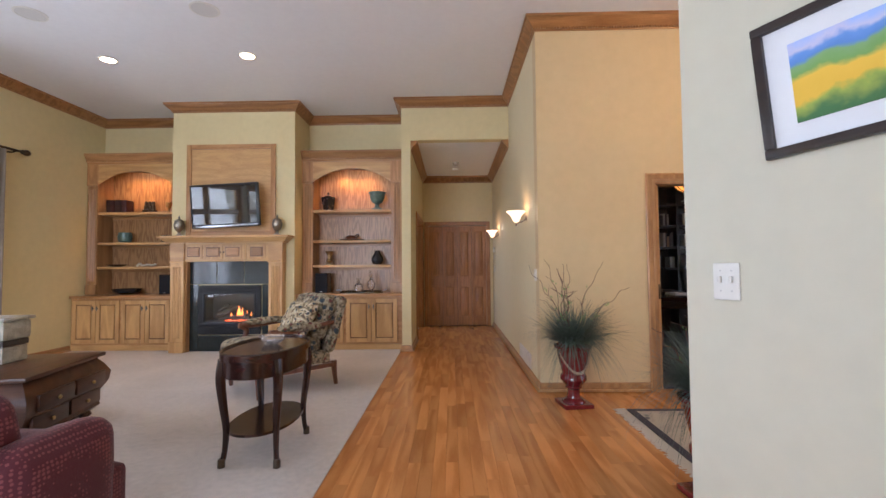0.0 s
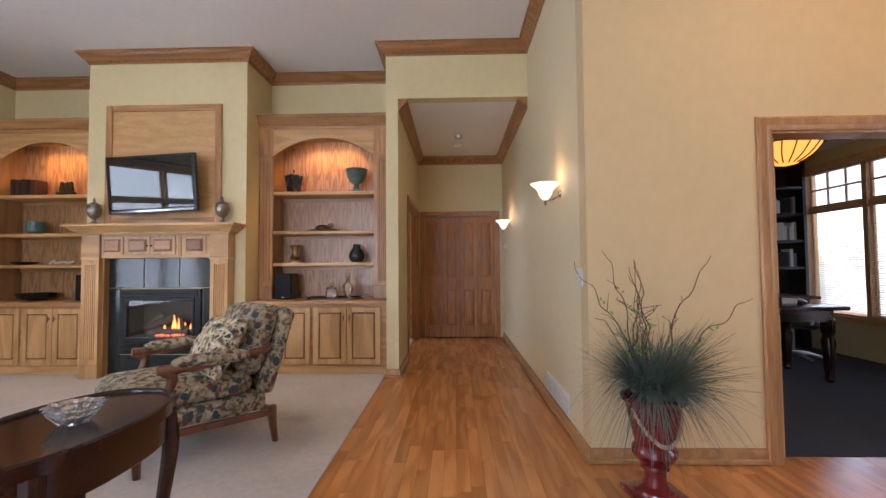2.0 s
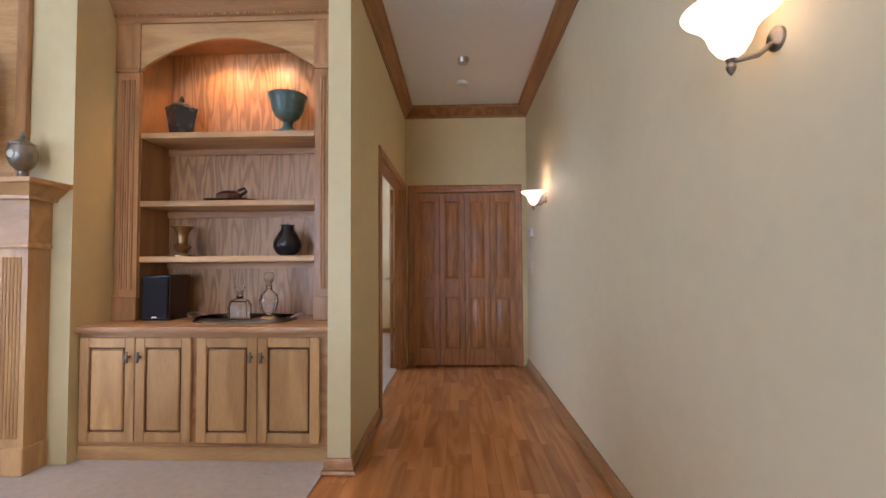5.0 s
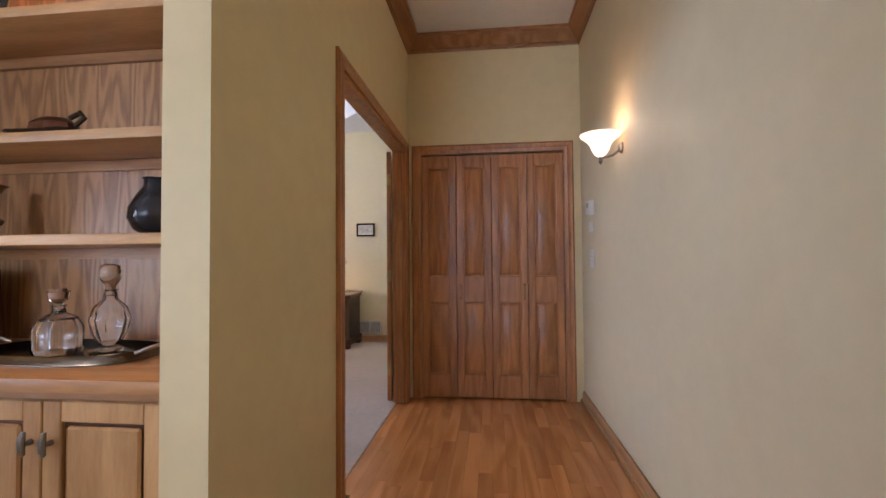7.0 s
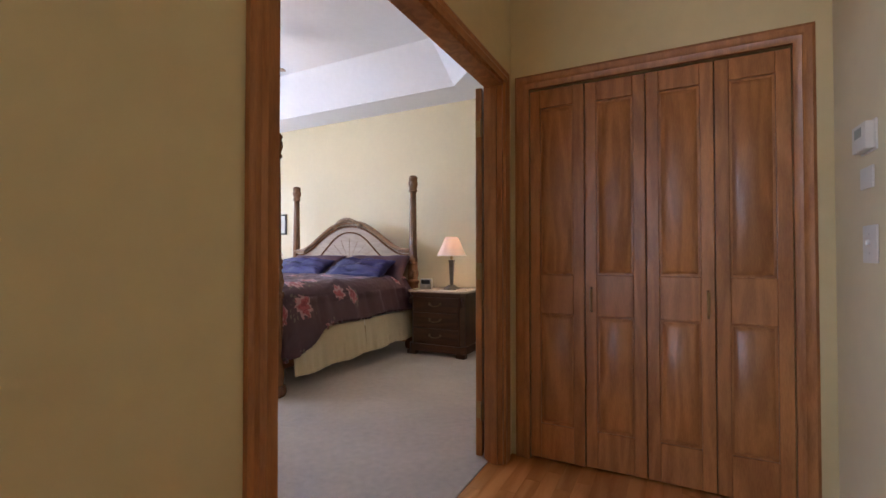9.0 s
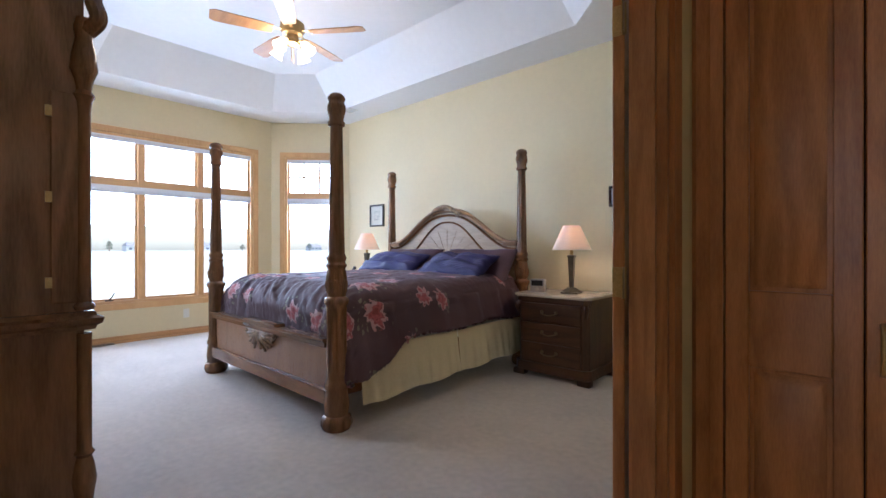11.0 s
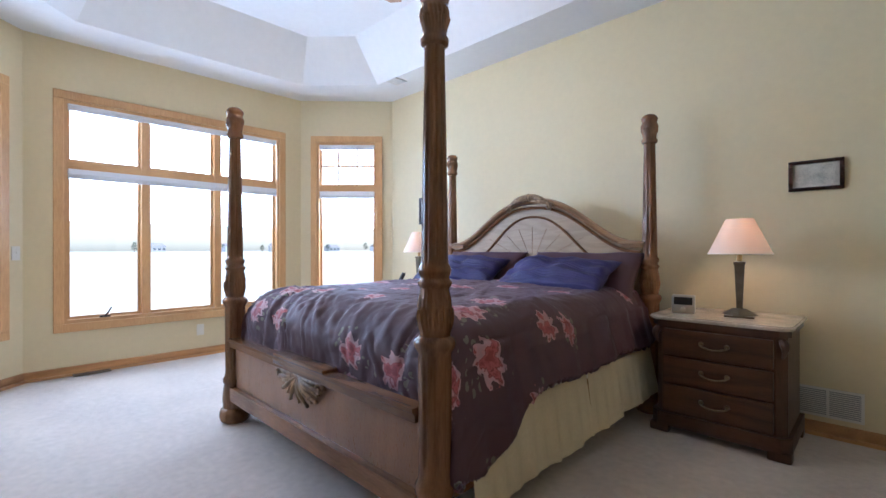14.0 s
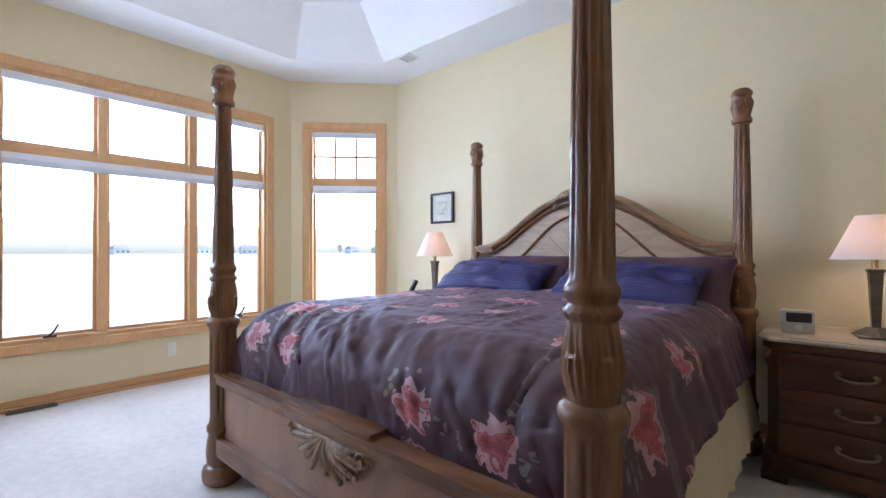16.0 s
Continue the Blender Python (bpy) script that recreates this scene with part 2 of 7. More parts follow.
def tube(points, radii, seg=8, bm=None, flat=1.0):
    """A round bar through points; radii one number or one per point."""
    out = bm or bmesh.new()
    pts = [Vector(p) for p in points]
    rad = radii if isinstance(radii, (list, tuple)) else [radii] * len(pts)
    rings, side = [], None
    for i, p in enumerate(pts):
        d = (pts[min(i + 1, len(pts) - 1)] - pts[max(i - 1, 0)]).normalized()
        if side is None:
            side = d.cross(Vector((0, 0, 1)) if abs(d.z) < 0.9 else Vector((1, 0, 0))).normalized()
        side = (side - d * side.dot(d)).normalized()
        up = d.cross(side)
        rings.append([out.verts.new(p + side * rad[i] * math.cos(2 * math.pi * k / seg) + up * flat * rad[i] * math.sin(2 * math.pi * k / seg)) for k in range(seg)])
    for a, b in zip(rings, rings[1:]):
        for k in range(seg):
            out.faces.new((a[k], a[(k + 1) % seg], b[(k + 1) % seg], b[k]))
    out.faces.new(rings[0][::-1])
    out.faces.new(rings[-1])
    return out


def smooth_path(points, steps=6):
    """Points of a Catmull-Rom curve through the given ones."""
    p = [Vector(q) for q in points]
    p = [2 * p[0] - p[1]] + p + [2 * p[-1] - p[-2]]
    out = []
    for a, b, c, d in zip(p, p[1:], p[2:], p[3:]):
        for i in range(steps):
            t = i / steps
            out.append(0.5 * (2 * b + (c - a) * t + (2 * a - 5 * b + 4 * c - d) * t * t + (3 * b - a - 3 * c + d) * t ** 3))
    return out + [p[-2]]


def sweep(path, profile, z=0.0, closed=False, bm=None):
    """A moulding along a plan path; profile of (out to the right of the path, up), mitred."""
    out = bm or bmesh.new()
    p = [Vector(q) for q in path]
    n = len(p)
    rings = []
    for i in range(n):
        d0 = (p[i] - p[i - 1]).normalized() if closed or i else (p[1] - p[0]).normalized()
        d1 = (p[(i + 1) % n] - p[i]).normalized() if closed or i < n - 1 else d0
        n0, n1 = Vector((d0.y, -d0.x)), Vector((d1.y, -d1.x))
        mitre = (n0 + n1).normalized()
        k = 1 / max(mitre.dot(n0), 0.2)
        rings.append([out.verts.new((p[i].x + mitre.x * k * o, p[i].y + mitre.y * k * o, z + u)) for o, u in profile])
    m = len(profile)
    for i in range(n if closed else n - 1):
        a, b = rings[i], rings[(i + 1) % n]
        for k in range(m):
            out.faces.new((a[k], a[(k + 1) % m], b[(k + 1) % m], b[k]))
    if not closed:
        out.faces.new(rings[0])
        out.faces.new(rings[-1][::-1])
    return out


def slab(points, z0, z1, bm=None):
    """A flat plate with the plan outline given."""
    out = bm or bmesh.new()
    lo = [out.verts.new((x, y, z0)) for x, y in points]
    hi = [out.verts.new((x, y, z1)) for x, y in points]
    out.faces.new(lo[::-1])
    out.faces.new(hi)
    for i in range(len(points)):
        j = (i + 1) % len(points)
        out.faces.new((lo[i], lo[j], hi[j], hi[i]))
    return out


def superellipse(w, d, power=2.0, n=48, at=(0, 0)):
    pts = []
    for i in range(n):
        a = 2 * math.pi * i / n
        c, s = math.cos(a), math.sin(a)
        pts.append((at[0] + w * math.copysign(abs(c) ** (2 / power), c), at[1] + d * math.copysign(abs(s) ** (2 / power), s)))
    return pts


def wall(name, a, b, z0, z1, thick, material, holes=()):
    """A wall from a to b, its thickness to the left of that way; holes (from, to, bottom, top) go through it."""
    a, b = Vector(a), Vector(b)
    length = (b - a).length
    cuts = sorted({0.0, length, *[h[0] for h in holes], *[h[1] for h in holes]})
    bm = bmesh.new()
    for s0, s1 in zip(cuts, cuts[1:]):
        mid = (s0 + s1) / 2
        gaps = sorted((h[2], h[3]) for h in holes if h[0] < mid < h[1])
        z = z0
        for g0, g1 in gaps + [(z1, z1)]:
            if g0 - z > 0.001:
                box(s0, 0, z, s1, thick, g0, bm=bm)
            z = g1
    bmesh.ops.remove_doubles(bm, verts=bm.verts, dist=0.0005)
    d = (b - a) / length
    moved(bm, Matrix(((d.x, -d.y, 0, a.x), (d.y, d.x, 0, a.y), (0, 0, 1, 0), (0, 0, 0, 1))))
    return tagged(part(name, bm, material, angle=20), kind="structure")


def panel_door(w, h, t, panels, stile=0.09, grain=DOOR, names=("door_frame", "door_panel"), parent=None, raised=0.012):
    """A framed leaf standing on z = 0 from x = 0 to w, front at y = 0; panels (bottom, top) raised in the frame."""
    bm = bmesh.new()
    box(0, 0, 0, stile, t, h, 0.003, bm, 1)
    box(w - stile, 0, 0, w, t, h, 0.003, bm, 1)
    zs = [0.0] + [z for p in panels for z in p] + [h]
    for z0, z1 in zip(zs[::2], zs[1::2]):
        box(stile, 0.001, z0, w - stile, t - 0.001, z1, 0.003, bm, 1)
    frame_ob = part(names[0], bm, grain["z"], parent)
    for z0, z1 in panels:
        pb = box(stile, t * 0.48, z0, w - stile, t * 0.65, z1)
        e = 0.032
        rb = bmesh.new()
        lo = [(stile + 0.011, z0 + 0.011), (w - stile - 0.011, z0 + 0.011), (w - stile - 0.011, z1 - 0.011), (stile + 0.011, z1 - 0.011)]
        hi = [(stile + e, z0 + e), (w - stile - e, z0 + e), (w - stile - e, z1 - e), (stile + e, z1 - e)]
        f = [rb.verts.new((x, t * 0.47, z)) for x, z in lo]
        g = [rb.verts.new((x, 0.004, z)) for x, z in hi]
        rb.faces.new(g)
        for i in range(4):
            rb.faces.new((f[i], f[(i + 1) % 4], g[(i + 1) % 4], g[i]))
        rb.faces.new(f[::-1])
        me = bpy.data.meshes.new("tmp")
        rb.to_mesh(me)
        pb.from_mesh(me)
        rb.free()
        bpy.data.meshes.remove(me)
        part(names[1], pb, grain["z"], parent)
    return frame_ob

# ---- structure ----
HC, LC, BC, TC = 3.0, 3.595, 2.98, 3.38       # ceilings: hall, living room, bedroom, tray
BBP = [(0, 0), (0.033, 0), (0.033, 0.009), (0.027, 0.019), (0.016, 0.022), (0.016, 0.062), (0.010, 0.078), (0, 0.082)]
CROWNP = [(0.74 * o, 0.72 * u) for o, u in [(0, 0), (0.014, 0), (0.018, 0.018), (0.030, 0.022), (0.030, 0.04), (0.05, 0.062), (0.085, 0.095), (0.112, 0.125), (0.118, 0.14), (0.134, 0.144), (0.134, 0.178), (0, 0.178)]]
CROWNH = CROWNP
CASEP = [(0, 0), (0.085, 0), (0.085, 0.012), (0.07, 0.02), (0.03, 0.017), (0.012, 0.012), (0, 0.008)]


def casing(name, a, b, top, z0, normal, label, material=DOOR, width=0.085, sill=None):
    """Door or window casing round an opening from a to b (plan points) on the wall's face; normal points out of the wall."""
    a, b, nrm = Vector(a), Vector(b), Vector(normal[:2]).normalized()
    d = (b - a).normalized()
    w = (b - a).length
    prof = [(0, 0), (0.018, 0.0), (0.018, 0.02), (0.022, 0.03), (0.016, width * 0.6), (0.02, width - 0.012), (0.014, width), (0, width)]
    path = [(0, z0), (0, top), (w, top), (w, z0)]
    if sill is not None:
        path = [(w / 2, z0), (0, z0), (0, top), (w, top), (w, z0), (w / 2, z0)]
    bm = bmesh.new()
    rings = []
    n = len(path)
    for i in range(n):
        p = Vector(path[i])
        d0 = (p - Vector(path[i - 1])).normalized() if i else (Vector(path[1]) - p).normalized()
        d1 = (Vector(path[i + 1]) - p).normalized() if i < n - 1 else d0
        n0, n1 = Vector((-d0.y, d0.x)), Vector((-d1.y, d1.x))
        mi = (n0 + n1).normalized()
        k = 1 / max(mi.dot(n0), 0.2)
        ring = []
        for o, u in prof:
            q = p + mi * k * u
            w3 = a + d * q.x + nrm * o
            ring.append(bm.verts.new((w3.x, w3.y, q.y)))
        rings.append(ring)
    m = len(prof)
    for r0, r1 in zip(rings, rings[1:]):
        for k in range(m):
            bm.faces.new((r0[k], r0[(k + 1) % m], r1[(k + 1) % m], r1[k]))
    bm.faces.new(rings[0])
    bm.faces.new(rings[-1][::-1])
    return tagged(part(name, bm, material["z"]), label, kind="structure")


# floors
tagged(part("floor_carpet_living", box(-5.58, -3, -0.2, -0.73, 7.0, 0.008), CARPET), "beige cut-pile carpet in the living room", kind="structure")
tagged(part("floor_base", slab([(-0.73, -3), (4.6, -3), (4.6, 4.35), (0.9, 4.35), (0.9, 9.6), (-0.575, 9.6), (-0.575, 9.1), (-0.64, 9.1), (-0.64, 7.0), (-0.73, 7.0)], -0.2, -0.012), DARKGAP), "dark subfloor under the oak strips", kind="structure")
tagged(part("floor_carpet_office", box(0.98, 4.35, -0.2, 5.4, 8.1, 0.004), CARPET_DARK), "dark blue office carpet", kind="structure")
BED_PLAN = [(-6.53, 8.06), (-5.70, 7.23), (-0.64, 7.23), (-0.64, 11.92), (-1.15, 11.40), (-5.74, 11.40), (-6.53, 10.58)]
tagged(part("floor_carpet_bedroom", slab([(-6.6, 8.0), (-5.75, 7.1), (-0.655, 7.1), (-0.655, 12.0), (-1.1, 11.5), (-5.75, 11.5), (-6.6, 10.6)], -0.2, 0.006), CARPET), "beige bedroom carpet", kind="structure")

# living room walls
wall("wall_living_west", (-5.58, -3), (-5.58, 7.0), 0, LC, 0.15, WALL, [(0.3, 3.9, 0.3, 2.6), (4.3, 6.9, 0.5, 2.6)])
wall("wall_living_south", (4.6, -3), (-5.58, -3), 0, LC, 0.15, WALL, [(5.8, 9.8, 0.5, 2.8)])
wall("wall_living_north", (-5.73, 7.0), (-0.70, 7.0), 0, LC, 0.15, WALL)
wall("wall_pier", (-0.705, 6.28), (-0.575, 6.28), 0, LC, 0.73, WALL)
wall("wall_hall_header", (-0.575, 6.28), (0.83, 6.28), HC, LC, 0.15, WALL)
wall("wall_hall_east", (0.83, 9.6), (0.83, 4.4), 0, LC, 0.15, WALL_HALL)
wall("wall_office_south", (0.83, 4.25), (4.75, 4.25), 0, LC, 0.15, WALL_TAN, [(1.11, 2.30, 0, 1.975)])
wall("wall_angled", (0.80, 1.53), (1.47, 0.51), 0, LC, 0.15, WALL_COOL_SHADE)
wall("wall_foyer_south", (1.47, 0.51), (4.75, 0.51), 0, LC, -0.15, WALL)
wall("wall_entry_east", (1.47, 0.51), (1.47, -3.1), 0, LC, 0.15, WALL)
wall("wall_foyer_east", (4.6, 0.51), (4.6, 4.25), 0, LC, -0.15, WALL, [(1.2, 2.5, 0.2, 2.4)])
tagged(part("ceiling_living", slab([(-5.75, -3.2), (4.75, -3.2), (4.75, 4.4), (0.98, 4.4), (0.98, 6.3), (-0.6, 6.3), (-0.6, 7.1), (-5.75, 7.1)], LC, LC + 0.12), CEIL), "smooth white living room ceiling", kind="structure")
tagged(part("ceiling_hall", box(-0.60, 6.432, HC, 0.85, 9.6, HC + 0.1), CEIL), "white hall ceiling", kind="structure")
# hall and bedroom walls
wall("wall_hall_west", (-0.575, 7.01), (-0.575, 9.6), 0, LC, 0.085, WALL, [(0.225, 1.76, 0, 2.02)])
wall("wall_hall_end", (-0.575, 8.91), (0.83, 8.91), 0, HC, 0.12, WALL, [(0.108, 1.267, 0, 2.008)])
# near-black board: the shade inside the closed closet put into colour
tagged(part("closet_back", box(-0.575, 9.52, 0, 0.83, 9.55, HC), DARKGAP), "closet back board, its darkness put into the colour", kind="structure")
wall("wall_bed_east", (-0.664, 9.29), (-0.664, 12.0), 0, LC, -0.10, WALL_BED)
wall("wall_bed_liner", (-0.6605, 7.1), (-0.6605, 9.3), 0, LC, 0.0035, WALL_BED, [(0.135, 1.67, 0, 2.02)])
wall("wall_bed_alcove", (-1.15, 11.40), (-0.66, 11.89), 0, LC, 0.14, WALL)
wall("wall_bed_head", (-5.74, 11.40), (-1.15, 11.40), 0, LC, 0.15, WALL_BED)
wall("wall_bed_south", (-0.60, 7.23), (-5.70, 7.23), 0, LC, 0.09, WALL_BED)
BAY = [((-6.53, 8.06), (-6.53, 10.58), "wall_bay_west", [(0.265, 2.24, 0.47, 2.465)]),
       ((-6.53, 10.58), (-5.74, 11.40), "wall_bay_north", [(0.20, 0.94, 0.47, 2.465)]),
       ((-5.70, 7.23), (-6.53, 8.06), "wall_bay_south", [(0.17, 0.97, 0.47, 2.465)])]
for a, b, n, hs in BAY:
    wall(n, a, b, 0, LC, 0.15, WALL_BED, hs)

# bedroom ceiling with its octagonal tray
LOW = [(-6.03, 8.36), (-5.42, 7.75), (-1.9, 7.75), (-1.3, 8.36), (-1.3, 10.34), (-1.9, 10.93), (-5.42, 10.93), (-6.03, 10.34)]
HIGH = [(-5.70, 8.50), (-5.33, 8.13), (-2.0, 8.13), (-1.65, 8.50), (-1.65, 10.22), (-2.0, 10.57), (-5.33, 10.57), (-5.70, 10.22)]
OUT = [(-6.7, 8.0), (-5.8, 7.1), (-0.6, 7.1), (-0.6, 8.6), (-0.6, 10.1), (-0.6, 12.0), (-5.8, 11.55), (-6.7, 10.6)]
cb = bmesh.new()
vo = [cb.verts.new((*p, BC)) for p in OUT]
vl = [cb.verts.new((*p, BC)) for p in LOW]
vh = [cb.verts.new((*p, TC)) for p in HIGH]
vt = [cb.verts.new((*p, LC + 0.05)) for p in OUT]
for i in range(8):
    j = (i + 1) % 8
    cb.faces.new((vo[i], vo[j], vl[j], vl[i]))
    cb.faces.new((vl[i], vl[j], vh[j], vh[i]))
    cb.faces.new((vo[i], vo[j], vt[j], vt[i]))
cb.faces.new(vh)
cb.faces.new(vt)
tagged(part("ceiling_bedroom", cb, CEIL, angle=15), "white tray ceiling with sloping sides", kind="structure")
# office
wall("wall_office_west", (0.98, 4.4), (0.98, 8.1), 0, 2.75, 0.02, WALL)
wall("wall_office_north", (0.9, 8.1), (5.1, 8.1), 0, 2.75, 0.15, WALL)
wall("wall_office_east", (5.0, 8.1), (5.0, 4.4), 0, 2.75, 0.15, WALL, [(0.15, 2.95, 0.5, 2.45)])
tagged(part("ceiling_office", box(0.9, 4.4, 2.7, 5.5, 8.2, 2.85), CEIL), "white office ceiling", kind="structure")
# unseen roof slab over everything, added to keep sun and sky light out
tagged(part("roof", slab([(-5.9, -3.3), (4.9, -3.3), (4.9, 4.2), (5.7, 4.2), (5.7, 8.4), (1.2, 8.4), (1.2, 12.2), (-5.7, 11.8), (-7.0, 10.7), (-7.0, 7.9), (-5.9, 7.0)], 3.86, 4.0), CEIL), "unseen plain roof deck added above the rooms to block sky light", kind="structure")

# crowns, baseboards
CR = "stained oak crown moulding"
tagged(part("trim_crown_living", sweep([(-5.58, -3), (-5.58, 7.0), (-4.05, 7.0), (-4.05, 6.34), (-2.26, 6.34), (-2.26, 7.0), (-0.705, 7.0), (-0.705, 6.28), (0.83, 6.28), (0.83, 4.25), (4.6, 4.25)], CROWNP, LC - 0.128), CROWN["x"]), CR, kind="structure")
db = bmesh.new()
for (a, b) in [((-4.05, 6.34), (-2.26, 6.34)), ((-0.705, 6.28), (0.80, 6.28)), ((0.83, 4.25), (3.0, 4.25))]:
    k = int((b[0] - a[0]) / 0.026)
    for i in range(k):
        x = a[0] + 0.026 * i
        box(x, a[1] - 0.031, LC - 0.128 + 0.013, x + 0.014, a[1] - 0.018, LC - 0.128 + 0.029, bm=db)
tagged(part("dentils", db, CROWN["x"], bpy.data.objects["trim_crown_living"]), kind="stuff")
tagged(part("trim_crown_hall", sweep([(-0.575, 6.30), (-0.575, 8.91), (0.83, 8.91), (0.83, 6.30)], CROWNH, HC - 0.128), CROWN["y"]), "dark stained crown moulding in the hall", kind="structure")
BL = "stained oak baseboard"
for n, p in [("baseboard_west", [(-5.58, -3), (-5.58, 6.42)]), ("baseboard_pier", [(-0.705, 6.36), (-0.705, 6.28), (-0.575, 6.28), (-0.575, 7.155)]),
             ("baseboard_hall", [(0.83, 8.91), (0.83, 4.25), (1.855, 4.25)]), ("baseboard_foyer", [(3.215, 4.25), (4.6, 4.25)]),
             ("baseboard_angled", [(0.80, 1.53), (1.47, 0.51)]),
             ("baseboard_bay", [(-5.70, 7.23), (-6.53, 8.06), (-6.53, 10.58), (-5.74, 11.40), (-1.15, 11.40), (-0.664, 11.886)])]:
    tagged(part(n, sweep(p, BBP, 0.006), OAK["y"]), BL, kind="structure")
# door casings, jambs
casing("door_casing_bedroom_hall", (-0.575, 8.77), (-0.575, 7.235), 2.02, 0, (1, 0, 0), "stained oak casing of the double bedroom doorway", width=0.072)
casing("door_casing_bedroom_inside", (-0.664, 7.235), (-0.664, 8.77), 2.02, 0, (-1, 0, 0), "stained oak casing inside the bedroom")
jb = box(-0.666, 7.235, 0, -0.572, 7.253, 2.02)
box(-0.666, 8.752, 0, -0.572, 8.77, 2.02, bm=jb)
box(-0.666, 7.235, 2.002, -0.572, 8.77, 2.02, bm=jb)
box(-0.63, 8.74, 0, -0.60, 8.755, 2.002, bm=jb)
box(-0.63, 7.25, 0, -0.60, 7.265, 2.002, bm=jb)
tagged(part("door_jamb_bedroom", jb, DOOR["z"]), "stained oak door jamb", kind="structure")
casing("door_casing_closet", (-0.467, 8.91), (0.692, 8.91), 2.008, 0, (0, -1, 0), "stained oak closet casing", width=0.078)
casing("door_casing_office", (1.94, 4.25), (3.13, 4.25), 1.975, 0, (0, -1, 0), "oak casing of the office doorway", OAK, width=0.085)
jb = box(1.94, 4.25, 0, 1.955, 4.40, 1.975)
box(3.115, 4.25, 0, 3.13, 4.40, 1.975, bm=jb)
box(1.94, 4.25, 1.96, 3.13, 4.40, 1.975, bm=jb)
tagged(part("door_jamb_office", jb, OAK["z"]), "oak jamb of the office doorway", kind="structure")

# ---- bed ----
bed = thing("four_poster_bed", "carved walnut four-poster bed with arched headboard", "bed")
XL, XR, YF, YH = -4.42, -2.53, 9.01, 11.10


def flutes(a, z):
    if 1.085 < z < 1.84 or 0.36 < z < 0.74:
        return 1.0 - 0.11 * max(0.0, math.cos(9 * a)) ** 1.5
    if 0.825 < z < 0.992 or 1.922 < z < 2.0:
        lo, hi = (0.825, 0.992) if z < 1.5 else (1.922, 2.0)
        s = (z - lo) / (hi - lo)
        leaf = abs(math.sin(2.5 * a + (0.0 if s < 0.55 else math.pi / 2)))
        vein = math.cos(24 * a * (1.0 if s < 0.55 else 0.9) + 5.0 * s)
        return 1.0 + math.sin(math.pi * s) * (0.13 * leaf - 0.08 + 0.045 * vein) + 0.05 * (s % 0.55) * leaf
    if 0.99 <= z < 1.02:
        return 1.0 + 0.04 * abs(math.cos(10 * a))
    if 0.02 < z < 0.09:
        return 1.0 + 0.05 * abs(math.cos(6 * a))
    return 1.0


POST = [(0.070, 0.0), (0.086, 0.012), (0.092, 0.035), (0.092, 0.06), (0.084, 0.088), (0.072, 0.098), (0.074, 0.11), (0.078, 0.16), (0.072, 0.22), (0.066, 0.25), (0.074, 0.262), (0.074, 0.285), (0.064, 0.30), (0.060, 0.33), (0.060, 0.355), (0.060, 0.37), (0.061, 0.55), (0.0615, 0.73), (0.0615, 0.752),
        (0.066, 0.765), (0.076, 0.782), (0.077, 0.797), (0.070, 0.811), (0.056, 0.82), (0.057, 0.835), (0.0625, 0.86), (0.0635, 0.89), (0.060, 0.93), (0.055, 0.97), (0.052, 0.993), (0.058, 1.0), (0.061, 1.012), (0.055, 1.022), (0.052, 1.03), (0.059, 1.045), (0.061, 1.058), (0.056, 1.07), (0.050, 1.08), (0.049, 1.10), (0.047, 1.25), (0.043, 1.5), (0.0395, 1.7), (0.037, 1.83), (0.037, 1.86),
        (0.050, 1.868), (0.052, 1.885), (0.043, 1.90), (0.046, 1.925), (0.052, 1.96), (0.053, 1.99), (0.046, 2.012), (0.050, 2.02), (0.054, 2.032), (0.050, 2.045), (0.036, 2.06), (0.012, 2.068)]
zs = []
for (r0, z0), (r1, z1) in zip(POST, POST[1:]):
    k = 6 if 0.82 < z0 < 0.99 or 1.92 < z0 < 2.0 else 1
    zs += [(r0 + (r1 - r0) * i / k, z0 + (z1 - z0) * i / k) for i in range(k)]
zs.append(POST[-1])
for x in (XL, XR):
    for y in (YF, YH):
        part("bedpost", lathe(zs, 108, at=(x, y, 0), shape=flutes), BEDWOOD["z"], bed, "turned and fluted post with leaf carving", 50)

CARVED = wood("rubbed_carving", (0.10, 0.055, 0.028), (0.40, 0.27, 0.15), "z", 0.35, grain=3)
MOULD = wood("gilded_tan_moulding", (0.15, 0.075, 0.032), (0.33, 0.185, 0.085), "x", 0.32)
FOOTWOOD = wood("figured_walnut_veneer", (0.19, 0.095, 0.05), (0.33, 0.18, 0.098), "z", 0.27, grain=2.2, vary=0.03, rings=14, fine=0.8)
# footboard
x0, x1 = XL + 0.05, XR - 0.05
part("footboard", box(x0, YF - 0.018, 0.19, x1, YF + 0.018, 0.505), FOOTWOOD, bed, "figured walnut veneer panel")
rail = sweep([(x1, YF - 0.018), (x0, YF - 0.018)], [(0, 0), (-0.036, 0), (-0.036, 0.03), (-0.05, 0.04), (-0.05, 0.055), (0.024, 0.055), (0.024, 0.042), (0.012, 0.034), (0.006, 0.012)], 0.502)
part("footboard_cap", rail, BEDWOOD["x"], bed)
xc = (XL + XR) / 2
part("footboard_cap_centre", box(xc - 0.26, YF - 0.058, 0.512, xc + 0.26, YF + 0.038, 0.572, 0.012), BEDWOOD["x"], bed)
low = sweep([(x1, YF - 0.018), (x0, YF - 0.018)], [(-0.036, 0), (0.022, 0), (0.022, 0.045), (0.010, 0.055), (0.014, 0.065), (0.004, 0.085), (-0.036, 0.085)], 0.155)
part("footboard_base", low, BEDWOOD["x"], bed)
